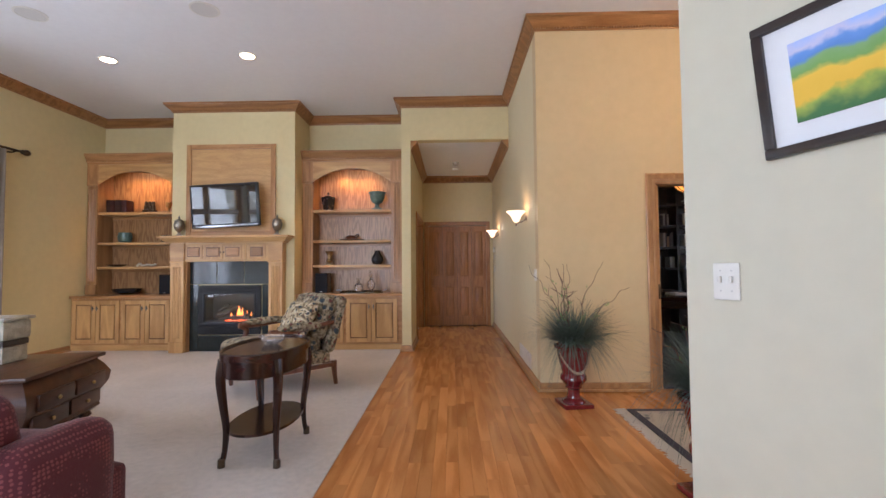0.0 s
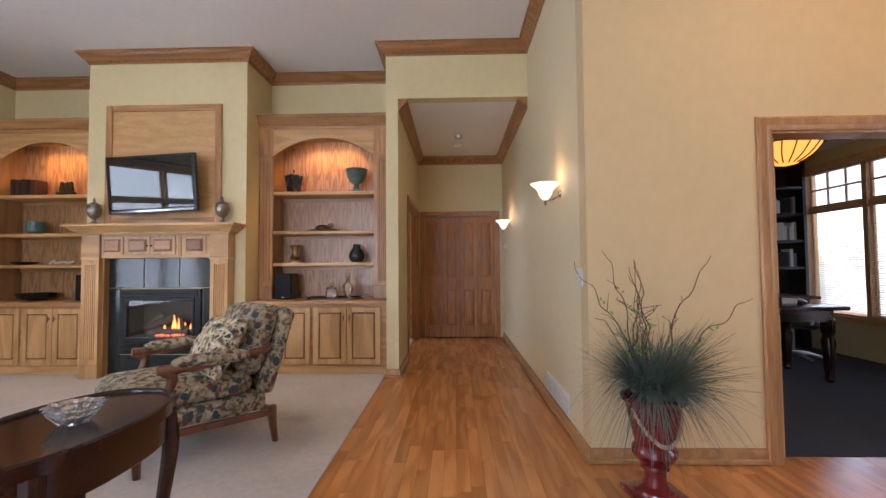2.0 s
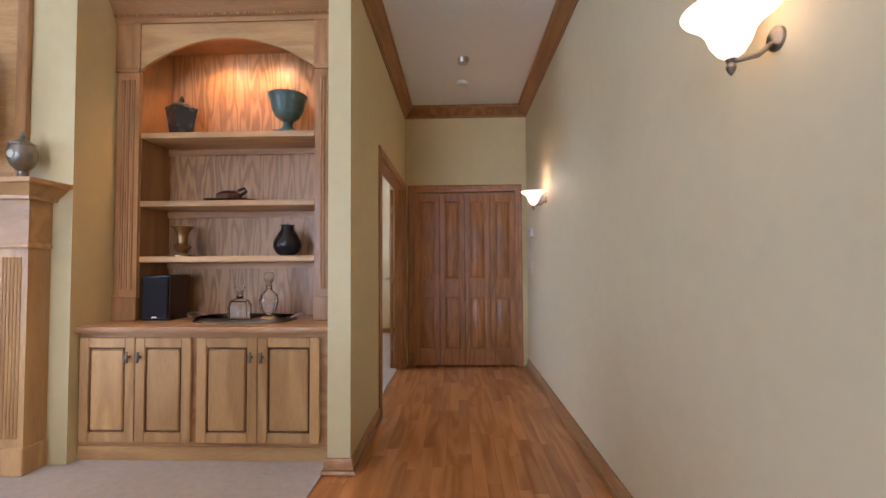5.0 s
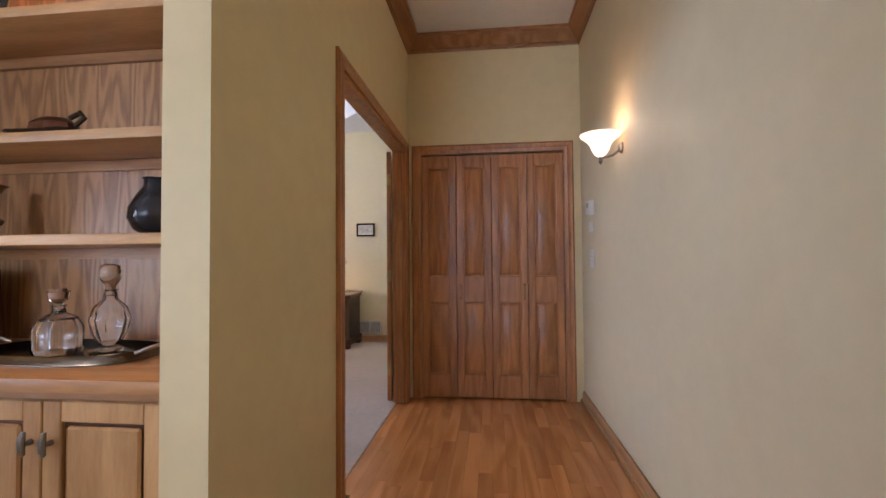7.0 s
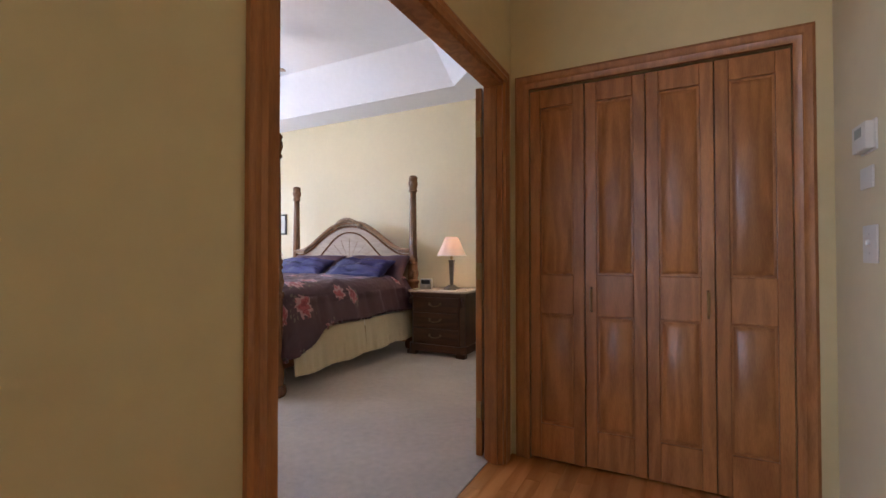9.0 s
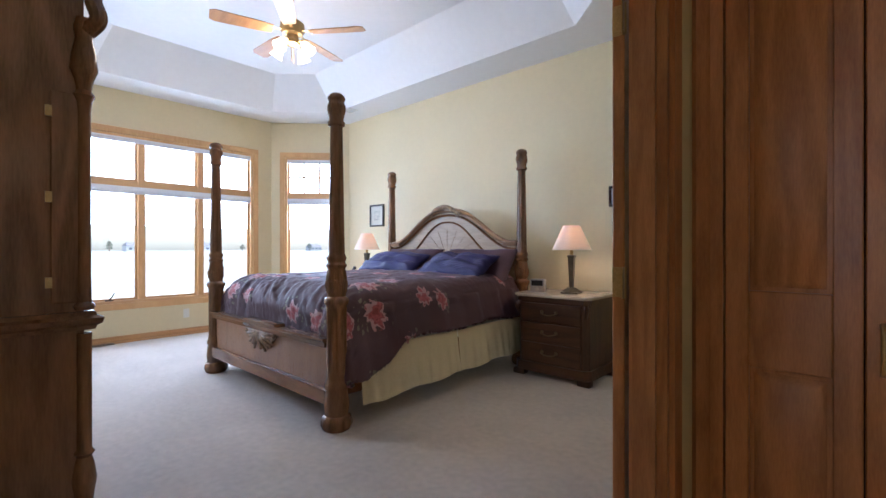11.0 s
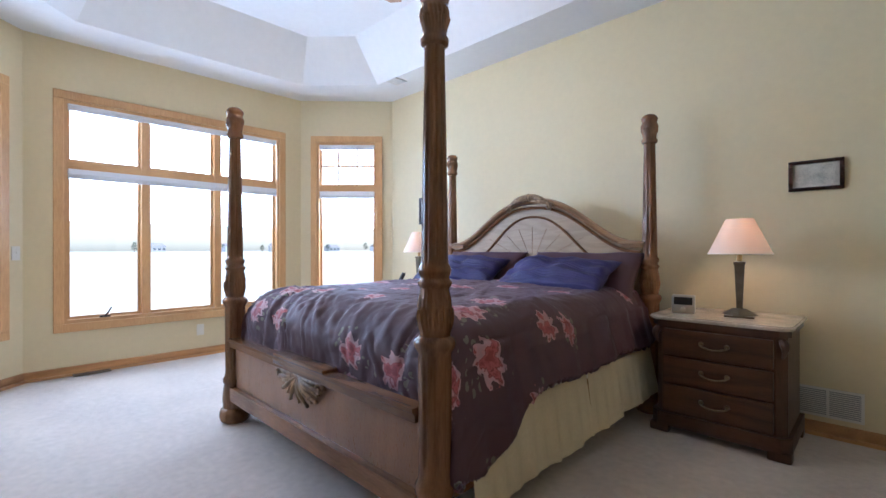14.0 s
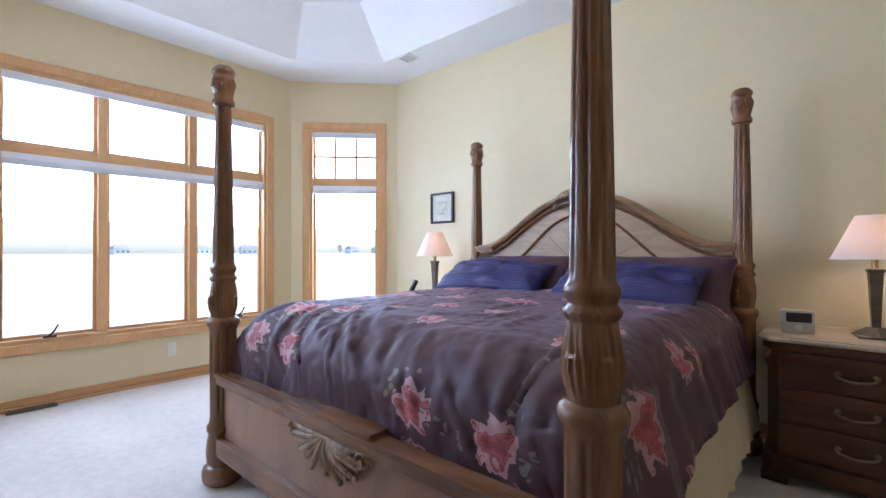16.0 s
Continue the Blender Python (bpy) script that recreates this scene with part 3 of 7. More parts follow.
# carved shell hanging from the centre of the cap
sh = bmesh.new()
for i in range(13):
    t = (i - 6) / 6
    a = -math.pi / 2 + t * 1.42
    ln = 0.135 - 0.02 * abs(t) + 0.012 * (i % 2)
    hook = 0.035 * (1 if t > 0 else -1 if t < 0 else 0)
    pts = []
    for k in range(9):
        s = k / 8
        pts.append((math.cos(a) * ln * s * 1.5 + hook * s ** 3, -0.020 * math.sin(s * math.pi * 0.9) - 0.006 - 0.004 * (i % 2), math.sin(a) * ln * s + 0.012 * abs(t) * s ** 3))
    tube(pts, [0.005 + 0.0085 * math.sin(min(1, k / 8 + 0.1) * math.pi * 0.85) for k in range(9)], 7, sh)
    bmesh.ops.create_icosphere(sh, subdivisions=2, radius=0.0115, matrix=Matrix.Translation(pts[-1]))
for sx in (-1, 1):
    for big, cx, cz in ((0.036, 0.205, -0.03), (0.024, 0.15, -0.012)):
        pts = [(sx * (cx + big * (1 - k / 18) * math.cos(0.5 * k)), -0.014 - 0.0008 * k, cz + big * (1 - k / 18) * math.sin(0.5 * k)) for k in range(17)]
        tube(pts, [0.011 - 0.0003 * k for k in range(17)], 6, sh)
tube([(-0.215, -0.012, 0.0), (0, -0.02, -0.002), (0.215, -0.012, 0.0)], 0.011, 8, sh)
moved(sh, Matrix.Translation((xc, YF - 0.024, 0.498)))
part("shell_carving", sh, CARVED, bed, "carved acanthus shell", 60)
# side rails
for x in (XL + 0.0, XR):
    part("side_rail", box(x - 0.016, YF + 0.05, 0.20, x + 0.016, YH - 0.05, 0.40, 0.004, seg=1), BEDWOOD["y"], bed)


# headboard: an arched outline
def arch_z(t):
    """Height of the headboard's top at t from -1 to 1 across."""
    s = min(abs(t) / 0.97, 1.0)
    return 1.165 + 0.365 * (0.5 + 0.5 * math.cos(math.pi * s ** 1.2))


def head_curve(scale, drop, n=60, lim=1.0):
    half = (XR - XL) / 2 - 0.05
    return [(xc + half * (-lim + 2 * lim * i / n), arch_z((-lim + 2 * lim * i / n) / scale if scale < 1 else -lim + 2 * lim * i / n) - drop) for i in range(n + 1)]


hb = bmesh.new()
cur = head_curve(1, 0.03)
for y in (YH - 0.02, YH + 0.02):
    top = [hb.verts.new((x, y, z)) for x, z in cur]
    bot = [hb.verts.new((x, y, 0.40)) for x, z in cur]
    for i in range(len(cur) - 1):
        hb.faces.new((bot[i], bot[i + 1], top[i + 1], top[i]))
part("headboard_panel", hb, HEADWOOD, bed, "sunburst burl veneer panel")
part("headboard_moulding", tube([(x, YH - 0.025, z) for x, z in head_curve(1, 0.0)], 0.034, 8, flat=0.8), MOULD, bed)
part("headboard_moulding", tube([(x, YH - 0.032, z) for x, z in head_curve(1, 0.055)], 0.012, 6), BEDWOOD["x"], bed)
inner = [(x, YH - 0.024, z - 0.13) for x, z in head_curve(0.74, 0.0, lim=0.70)]
part("headboard_inlay", tube(inner, 0.010, 6), BEDWOOD["x"], bed)
fb = bmesh.new()
for i in range(15):
    t = (i - 7) / 7
    a = math.pi / 2 - t * 1.45
    ln = 0.062 + 0.10 * abs(t) ** 1.5
    pts = [(math.cos(a) * ln * s * 1.25 + 0.02 * t * math.sin(3 * s), -0.024 * math.sin(s * 2.6), math.sin(a) * ln * s + 0.02 * (1 - s) - 0.05 * abs(t) * s * s) for s in (0, 0.2, 0.4, 0.6, 0.8, 1)]
    tube(pts, [0.009, 0.012, 0.0135, 0.013, 0.010, 0.007], 7, fb)
for sx in (-1, 1):
    pts = [(sx * (0.19 + 0.03 * (1 - k / 18) * math.cos(0.5 * k)), -0.012, -0.035 + 0.03 * (1 - k / 18) * math.sin(0.5 * k)) for k in range(17)]
    tube(pts, [0.011 - 0.0003 * k for k in range(17)], 6, fb)
moved(fb, Matrix.Translation((xc, YH - 0.062, 1.512)) @ Matrix.Diagonal((1.05, 1.3, 1.2, 1)))
part("crest_carving", fb, CARVED, bed, "carved leaf crest", 60)

for sx in (-1, 1):
    ex = xc + sx * ((XR - XL) / 2 - 0.11)
    cap = box(ex - 0.095, YH - 0.062, 1.165, ex + 0.095, YH + 0.03, 1.182, 0.005)
    box(ex - 0.08, YH - 0.05, 1.135, ex + 0.08, YH + 0.025, 1.166, 0.01, cap)
    part("shoulder_cap", cap, MOULD, bed)
for i in range(9):
    a = math.pi / 2 + (i - 4) * 0.33
    ln = 0.34 if abs(i - 4) < 3 else 0.44
    part("sunburst_ray", tube([(xc + 0.10 * math.cos(a), YH - 0.021, 0.98 + 0.10 * math.sin(a)), (xc + 1.25 * ln * math.cos(a), YH - 0.0205, 0.98 + ln * math.sin(a))], 0.0022, 5), MOULD, bed)

# mattress, skirt, duvet, pillows
mt = box(XL + 0.06, YF + 0.06, 0.36, XR - 0.06, YH - 0.04, 0.74, 0.06, seg=3)
tagged(part("mattress", mt, mat("mattress_ticking", (0.7, 0.68, 0.62), 0.9, mottle=0.05)), "white mattress under the duvet", "mattress")
SKIRT = mat("cream_cotton_skirt", (0.60, 0.52, 0.34), 0.9, mottle=0.06, mscale=4, bump=0.3, bscale=300)


def skirt_strip(x, ya, yb, side, lift):
    """A hanging cloth with soft pleats, its hem clear of the floor."""
    bm = bmesh.new()
    n = 190
    rows = []
    for i in range(n + 1):
        t = i / n
        y = ya + (yb - ya) * t
        q = abs(y - YF)
        fold = 0.012 * math.sin(q * 27 + 1.5 * math.sin(q * 9)) * (0.35 + 0.65 * abs(math.sin(q * 5.1))) + 0.006 * math.sin(q * 61)
        edge = 0.008 * math.exp(-((t - 0.0) / 0.03) ** 2) + 0.02 * math.exp(-((t - 1.0) / 0.02) ** 2)
        hem = 0.115 + lift * (y - YF) + 0.010 * math.sin(q * 13) + 0.35 * fold
        row = []
        for k in range(9):
            s = k / 8
            row.append(bm.verts.new((x + side * (0.010 + (fold + edge) * s ** 0.8 + 0.042 * s), y, 0.47 + (hem - 0.47) * s)))
        rows.append(row)
    for r0, r1 in zip(rows, rows[1:]):
        for k in range(8):
            bm.faces.new((r0[k], r1[k], r1[k + 1], r0[k + 1]))
    return bm


skirt = thing("bed_skirt", "cream pleated cotton bed skirt under the duvet", "bed skirt")
part("skirt_panel", skirt_strip(XR + 0.016, YF + 0.15, YF + 1.10, 1, 0.025), SKIRT, skirt, angle=80)
part("skirt_panel", skirt_strip(XR + 0.016, YF + 1.115, YH - 0.08, 1, 0.025), SKIRT, skirt, angle=80)
part("skirt_panel", skirt_strip(XL - 0.016, YF + 0.08, YH - 0.08, -1, 0.02), SKIRT, skirt, angle=80)


def duvet_material():
    m = mat("plum_floral_duvet", (0.07, 0.034, 0.042), 0.58, **{"Sheen Weight": 0.15, "Sheen Roughness": 0.3, "Sheen Tint": (0.8, 0.7, 1.0, 1)})
    n, l = m.node_tree.nodes, m.node_tree.links
    b = n["Principled BSDF"]
    uv = n.new("ShaderNodeTexCoord")

    def math_node(op, *vals):
        q = n.new("ShaderNodeMath")
        q.operation = op
        for i, v in enumerate(vals):
            if isinstance(v, (int, float)):
                q.inputs[i].default_value = v
            else:
                l.new(v, q.inputs[i])
        return q.outputs[0]

    vo = n.new("ShaderNodeTexVoronoi")
    vo.voronoi_dimensions, vo.inputs["Scale"].default_value, vo.inputs["Randomness"].default_value = "2D", 2.9, 0.8
    l.new(uv.outputs["UV"], vo.inputs["Vector"])
    sub = n.new("ShaderNodeVectorMath")
    sub.operation = "SUBTRACT"
    l.new(uv.outputs["UV"], sub.inputs[0])
    l.new(vo.outputs["Position"], sub.inputs[1])
    sep = n.new("ShaderNodeSeparateXYZ")
    l.new(sub.outputs[0], sep.inputs[0])
    ns = n.new("ShaderNodeTexNoise")
    ns.inputs["Scale"].default_value, ns.inputs["Detail"].default_value = 22, 3
    l.new(uv.outputs["UV"], ns.inputs["Vector"])
    ang = math_node("ARCTAN2", sep.outputs["Y"], sep.outputs["X"])
    rad = math_node("SQRT", math_node("ADD", math_node("MULTIPLY", sep.outputs["X"], sep.outputs["X"]), math_node("MULTIPLY", sep.outputs["Y"], sep.outputs["Y"])))
    rad = math_node("MULTIPLY_ADD", math_node("SUBTRACT", ns.outputs["Fac"], 0.5), 0.09, rad)
    csep = n.new("ShaderNodeSeparateColor")
    l.new(vo.outputs["Color"], csep.inputs[0])
    size = math_node("MULTIPLY_ADD", csep.outputs[0], 0.045, 0.048)
    petal = math_node("MULTIPLY_ADD", math_node("SINE", math_node("MULTIPLY_ADD", ang, 9.0, math_node("MULTIPLY", ns.outputs["Fac"], 9.0))), 0.13, 1.0)
    q = math_node("DIVIDE", rad, math_node("MULTIPLY", size, petal))
    inside = math_node("LESS_THAN", q, 1.0)
    keepf = math_node("GREATER_THAN", csep.outputs[1], 0.22)
    mask = math_node("MULTIPLY", inside, keepf)
    ramp = n.new("ShaderNodeValToRGB")
    e = ramp.color_ramp.elements
    e[0].position, e[0].color = 0.0, (0.24, 0.04, 0.045, 1)
    e[1].position, e[1].color = 1.0, (0.42, 0.25, 0.26, 1)
    for pos, c in ((0.35, (0.42, 0.10, 0.11, 1)), (0.55, (0.18, 0.03, 0.035, 1)), (0.7, (0.50, 0.25, 0.26, 1))):
        x = e.new(pos)
        x.color = c
    l.new(math_node("MULTIPLY_ADD", math_node("SUBTRACT", ns.outputs["Fac"], 0.5), 2.4, q), ramp.inputs["Fac"])
    # leaf sprays
    v2 = n.new("ShaderNodeTexVoronoi")
    v2.voronoi_dimensions, v2.inputs["Scale"].default_value = "2D", 26
    l.new(uv.outputs["UV"], v2.inputs["Vector"])
    near = math_node("MULTIPLY", math_node("LESS_THAN", q, 1.7), math_node("GREATER_THAN", q, 1.1))
    n2 = n.new("ShaderNodeTexNoise")
    n2.inputs["Scale"].default_value = 7
    l.new(uv.outputs["UV"], n2.inputs["Vector"])
    leaf = math_node("MULTIPLY", math_node("MULTIPLY", near, math_node("LESS_THAN", v2.outputs["Distance"], 0.36)), math_node("MULTIPLY", keepf, math_node("GREATER_THAN", n2.outputs["Fac"], 0.54)))
    base = n.new("ShaderNodeMix")
    base.data_type = "RGBA"
    base.inputs["A"].default_value, base.inputs["B"].default_value = (0.072, 0.030, 0.042, 1), (0.16, 0.135, 0.10, 1)
    l.new(leaf, base.inputs["Factor"])
    fin = n.new("ShaderNodeMix")
    fin.data_type = "RGBA"
    l.new(mask, fin.inputs["Factor"])
    l.new(base.outputs["Result"], fin.inputs["A"])
    l.new(ramp.outputs["Color"], fin.inputs["B"])
    l.new(fin.outputs["Result"], b.inputs["Base Color"])
    fold, fb2, fmap = n.new("ShaderNodeTexNoise"), n.new("ShaderNodeBump"), n.new("ShaderNodeMapping")
    fold.noise_type = "RIDGED_MULTIFRACTAL"
    fold.inputs["Scale"].default_value, fold.inputs["Detail"].default_value, fold.inputs["Distortion"].default_value = 6.0, 4.0, 1.0
    fmap.inputs["Rotation"].default_value, fmap.inputs["Scale"].default_value = (0, 0, 0.5), (1.5, 0.6, 1)
    l.new(uv.outputs["UV"], fmap.inputs["Vector"])
    l.new(fmap.outputs[0], fold.inputs["Vector"])
    fb2.inputs["Strength"].default_value, fb2.inputs["Distance"].default_value = 0.42, 0.016
    l.new(fold.outputs["Fac"], fb2.inputs["Height"])
    weave, bp = n.new("ShaderNodeTexNoise"), n.new("ShaderNodeBump")
    l.new(fb2.outputs["Normal"], bp.inputs["Normal"])
    weave.inputs["Scale"].default_value = 900
    bp.inputs["Strength"].default_value, bp.inputs["Distance"].default_value = 0.15, 0.002
    l.new(uv.outputs["UV"], weave.inputs["Vector"])
    l.new(weave.outputs["Fac"], bp.inputs["Height"])
    l.new(bp.outputs["Normal"], b.inputs["Normal"])
    return m


def duvet():
    bm = bmesh.new()
    uvl = bm.loops.layers.uv.new("UVMap")
    nu, nv = 400, 320
    half, L = 0.93, YH - YF - 0.16
    grid_v = []
    for j in range(nv + 1):
        v = j / nv
        row = []
        for i in range(nu + 1):
            u = -1.52 + 3.04 * i / nu
            cv = v * 2.4 - 0.42
            hang = 0.275 + 0.05 * noise.noise((cv * 2.1, 3.3, u)) + 0.20 * math.exp(-((cv - 0.13) / 0.25) ** 2) - 0.02 * v
            lim = half + hang
            uu = max(-lim, min(lim, u))
            u, s = uu, abs(uu)
            r = 0.16
            if s < half - r:
                x, drop = s, 0.0
            elif s < half - r + r * math.pi / 2:
                a = (s - half + r) / r
                x, drop = half - r + r * math.sin(a), r * (1 - math.cos(a))
            else:
                extra = s - (half - r + r * math.pi / 2)
                x, drop = half + 0.045 * math.sin(min(extra * 5, 1.5)) + 0.12 * extra, r + extra
            y = YF + 0.055 + max(cv, 0.0)
            fdrop = 0.0
            if cv < 0.24:
                a = (0.24 - cv) / 0.24
                fdrop = 0.20 * (1 - math.cos(min(a, math.pi / 2))) + max(0.0, 0.24 - cv - 0.377)
                y = YF + 0.05 + 0.24 - 0.24 * math.sin(min(a, math.pi / 2))
            top = 0.825 + 0.035 * math.cos(s * 1.3) + 0.014 * noise.noise((u * 2.3, cv * 2.0, 1.0))
            wx0, wy0 = u + 0.12 * noise.noise((u * 3, cv * 3, 7.0)), cv + 0.12 * noise.noise((u * 3, cv * 3, 17.0))
            foot = math.exp(-max(cv, 0) * 1.6)
            wr = 0.009 * noise.noise((wx0 * 3.0, wy0 * 4.5, 2.0)) + (0.004 + 0.006 * foot) * (1 - 2.2 * abs(noise.noise((wx0 * 7.5 + wy0 * 1.0, wy0 * 2.2 + wx0 * 1.5, 5.0)))) + 0.003 * (1 - 2 * abs(noise.noise((wx0 * 6 + wy0 * 10, wy0 * 12 - wx0 * 5, 9.0)))) + 0.004 * noise.noise((u * 24, cv * 20, 9.0))
            ca, cb = u * 0.8 + cv * 0.6, cv * 0.8 - u * 0.6
            for k, (p, q, amp) in enumerate(((ca * 4.5, cb * 0.8, 0.017), (wx0 * 5.5, wy0 * 1.2, 0.015), (wx0 * 1.0, wy0 * 5.0, 0.008), (cb * 7.0, ca * 1.5, 0.006))):
                crease = max(0.0, 1 - 6.0 * abs(noise.noise((p + 0.5 * noise.noise((q, p, 3.1)), q, 21.0 + 6 * k))))
                wr += amp * crease * crease * (0.30 + 0.34 * foot) * max(0.0, min(1.0, 0.6 + 1.6 * noise.noise((u * 1.7, cv * 1.7, 40.0 + k))))
            y -= 0.9 * max(wr, -0.01) * min(1.0, fdrop * 8)
            wx = 0.0
            if drop > r * 0.7:
                wx = 0.028 * noise.noise((cv * 7.0, 0.5, uu * 0.6)) + 0.010 * noise.noise((cv * 13.0, 1.5, uu)) + 0.012
            row.append((bm.verts.new((xc + math.copysign(x + wx, uu), y, max(top - drop - min(fdrop, 0.34), 0.275 + 0.03 * noise.noise((cv * 6.0, 2.0, uu * 3.0))) + wr)), (u + 5, cv + 3)))
        grid_v.append(row)
    for j in range(nv):
        for i in range(nu):
            q = [grid_v[j][i], grid_v[j][i + 1], grid_v[j + 1][i + 1], grid_v[j + 1][i]]
            f = bm.faces.new([k[0] for k in q])
            for lp, k in zip(f.loops, q):
                lp[uvl].uv = k[1]
    return bm


dv = tagged(part("duvet", duvet(), duvet_material(), angle=180), "rumpled plum duvet printed with large pink flowers", "duvet")
so = dv.modifiers.new("thick", "SOLIDIFY")
so.thickness, so.offset = 0.018, -1

NAVY = mat("navy_striped_sateen", (0.020, 0.015, 0.105), 0.5, mottle=0.12, mscale=8, **{"Sheen Weight": 0.0})
nn, nl = NAVY.node_tree.nodes, NAVY.node_tree.links
wv, wb, wc = nn.new("ShaderNodeTexWave"), nn.new("ShaderNodeBump"), nn.new("ShaderNodeTexCoord")
wv.bands_direction, wv.inputs["Scale"].default_value = "Y", 22
wb.inputs["Strength"].default_value, wb.inputs["Distance"].default_value = 0.5, 0.004
nl.new(wc.outputs["Object"], wv.inputs["Vector"])
nl.new(wv.outputs["Fac"], wb.inputs["Height"])
nl.new(wb.outputs["Normal"], nn["Principled BSDF"].inputs["Normal"])


def cushion(w, h, t, seed, n=36, crease=0.02):
    """A stuffed pillow lying in the xy plane."""
    bm = bmesh.new()
    for side in (1, -1):
        g = []
        for j in range(n + 1):
            row = []
            for i in range(n + 1):
                a, b = -1 + 2 * i / n, -1 + 2 * j / n
                e = (1 - abs(a) ** 2.6) * (1 - abs(b) ** 2.6)
                z = side * t * max(e, 0) ** 0.45
                pull = 1 - 0.06 * (1 - abs(b) ** 2) * abs(a) ** 3
                pul2 = 1 - 0.08 * (1 - abs(a) ** 2) * abs(b) ** 3
                wr = crease * noise.noise((a * 3 + seed, b * 3, side * 2 + seed)) * max(e, 0) ** 0.3
                row.append(bm.verts.new((a * w * pull, b * h * pul2, z + wr)))
            g.append(row)
        for j in range(n):
            for i in range(n):
                bm.faces.new((g[j][i], g[j][i + 1], g[j + 1][i + 1], g[j + 1][i]))
    bmesh.ops.remove_doubles(bm, verts=bm.verts, dist=0.0008)
    return bm


for k, (px, pr) in enumerate(((-4.02, 2), (-3.08, -3))):
    ob = part("pillow", cushion(0.435, 0.19, 0.09, k * 3.7, crease=0.045), NAVY, angle=180)
    tagged(ob, "navy blue striped sateen pillow leaning on the headboard", "pillow", "pillows on the bed")
    ob.matrix_world = pose(px, 10.76, 0.945, 30, 0, pr)
for k, px in enumerate((-3.95, -2.98)):
    ob = part("pillow", cushion(0.44, 0.25, 0.10, 9 + k * 3.7), dv.data.materials[0], angle=180)
    tagged(ob, "plum floral pillow behind the navy one", "pillow", "pillows on the bed")
    ob.matrix_world = pose(px, 10.93, 0.90, 55, 0, 0)

# ---- chimney and built-ins ----
wall("wall_chimney", (-4.05, 6.34), (-2.26, 6.34), 0, LC, 0.655, WALL, [(0.42, 1.32, 0.24, 0.95)])
fire = thing("fireplace", "pale oak fireplace surround with fluted pilasters and mantel shelf", "fireplace")
FX = -3.18


def pilaster(x0, x1, y, z0, z1, parent, material=PALE, n=6, name="pilaster", body=0.14):
    bm = box(x0, y, z0, x1, y + body, z1)
    w = x1 - x0
    k = w * 0.66 / n
    ob = part(name, bm, material["z"], parent)
    for i in range(n):
        a = x0 + w * 0.17 + k * i
        part("reed", tube([(a + k / 2, y, z0 + 0.05), (a + k / 2, y, z1 - 0.05)], k * 0.36, 6), material["z"], ob)
    return ob


for s in (-1, 1):
    a, b = (FX - 0.795, FX - 0.605) if s < 0 else (FX + 0.605, FX + 0.795)
    pilaster(a, b, 6.20, 0.16, 1.27, fire)
    part("plinth", box(a - 0.012, 6.188, 0.008, b + 0.012, 6.34, 0.16, 0.006, seg=1), PALE["z"], fire)
    part("capital", box(a - 0.012, 6.185, 1.27, b + 0.012, 6.34, 1.30, 0.008), PALE["x"], fire)
    part("frieze_block", box(a - 0.004, 6.195, 1.30, b + 0.004, 6.34, 1.545), PALE["x"], fire)
    part("inner_reveal", box(min(b, b + s * -0.0) if s < 0 else a - 0.02, 6.25, 0.008, b + 0.02 if s < 0 else a, 6.36, 1.29), OAK["z"], fire)
part("frieze", box(FX - 0.605, 6.225, 1.29, FX + 0.605, 6.34, 1.545), PALE["x"], fire)
for x0, x1 in ((-0.595, -0.35), (-0.325, -0.062), (-0.052, 0.215), (0.305, 0.55)):
    fr = bmesh.new()
    z0, z1, y = 1.325, 1.525, 6.225
    box(FX + x0, y - 0.012, z0, FX + x1, y, z1, 0.004, fr, 1)
    part("frieze_panel", fr, PALE["z"], fire)
    # dark sheet round the field, painted shade for the panel recess
    part("frieze_groove", box(FX + x0 + 0.032, y - 0.0135, z0 + 0.032, FX + x1 - 0.032, y - 0.0118, z1 - 0.032), OAKSHADE, fire)
    e = 0.044
    part("frieze_panel_field", box(FX + x0 + e, y - 0.026, z0 + e, FX + x1 - e, y - 0.012, z1 - e, 0.008, seg=1), OAK["x"], fire)
for x in (-0.635, 0.262, 0.60):
    for k in range(3):
        part("frieze_reed", tube([(FX + x + 0.012 * (k - 1), 6.222, 1.30), (FX + x + 0.012 * (k - 1), 6.222, 1.545)], 0.006, 6), PALE["z"], fire)
for x in (-0.08, -0.034):
    part("knob", lathe([(0.004, 0), (0.004, 0.012), (0.011, 0.018), (0.012, 0.026), (0.006, 0.032)], 10, at=(0, 0, 0)), BRONZE, fire).matrix_world = pose(FX + x, 6.213, 1.42, 90)
MANT = [(0, 0), (0.03, 0.0), (0.034, 0.02), (0.05, 0.03), (0.085, 0.06), (0.095, 0.075), (0.12, 0.08), (0.12, 0.105), (0, 0.105)]
part("mantel_shelf", sweep([(FX - 0.80, 6.34), (FX - 0.80, 6.19), (FX + 0.80, 6.19), (FX + 0.80, 6.34)], MANT, 1.545), PALE["x"], fire)
part("mantel_top", box(FX - 0.81, 6.16, 1.60, FX + 0.81, 6.34, 1.652), PALE["x"], fire)
for i, (x0, x1, z0, z1) in enumerate([(-0.605, -0.46, 0.008, 0.96), (0.46, 0.605, 0.008, 0.96), (-0.605, -0.20, 0.965, 1.29), (-0.195, 0.195, 0.965, 1.29), (0.20, 0.605, 0.965, 1.29), (-0.46, 0.46, 0.008, 0.235)]):
    part("slate_tile", box(FX + x0 + 0.002, 6.325, z0, FX + x1 - 0.002, 6.34, z1, 0.002, seg=1), SLATE, fire, "polished black slate")
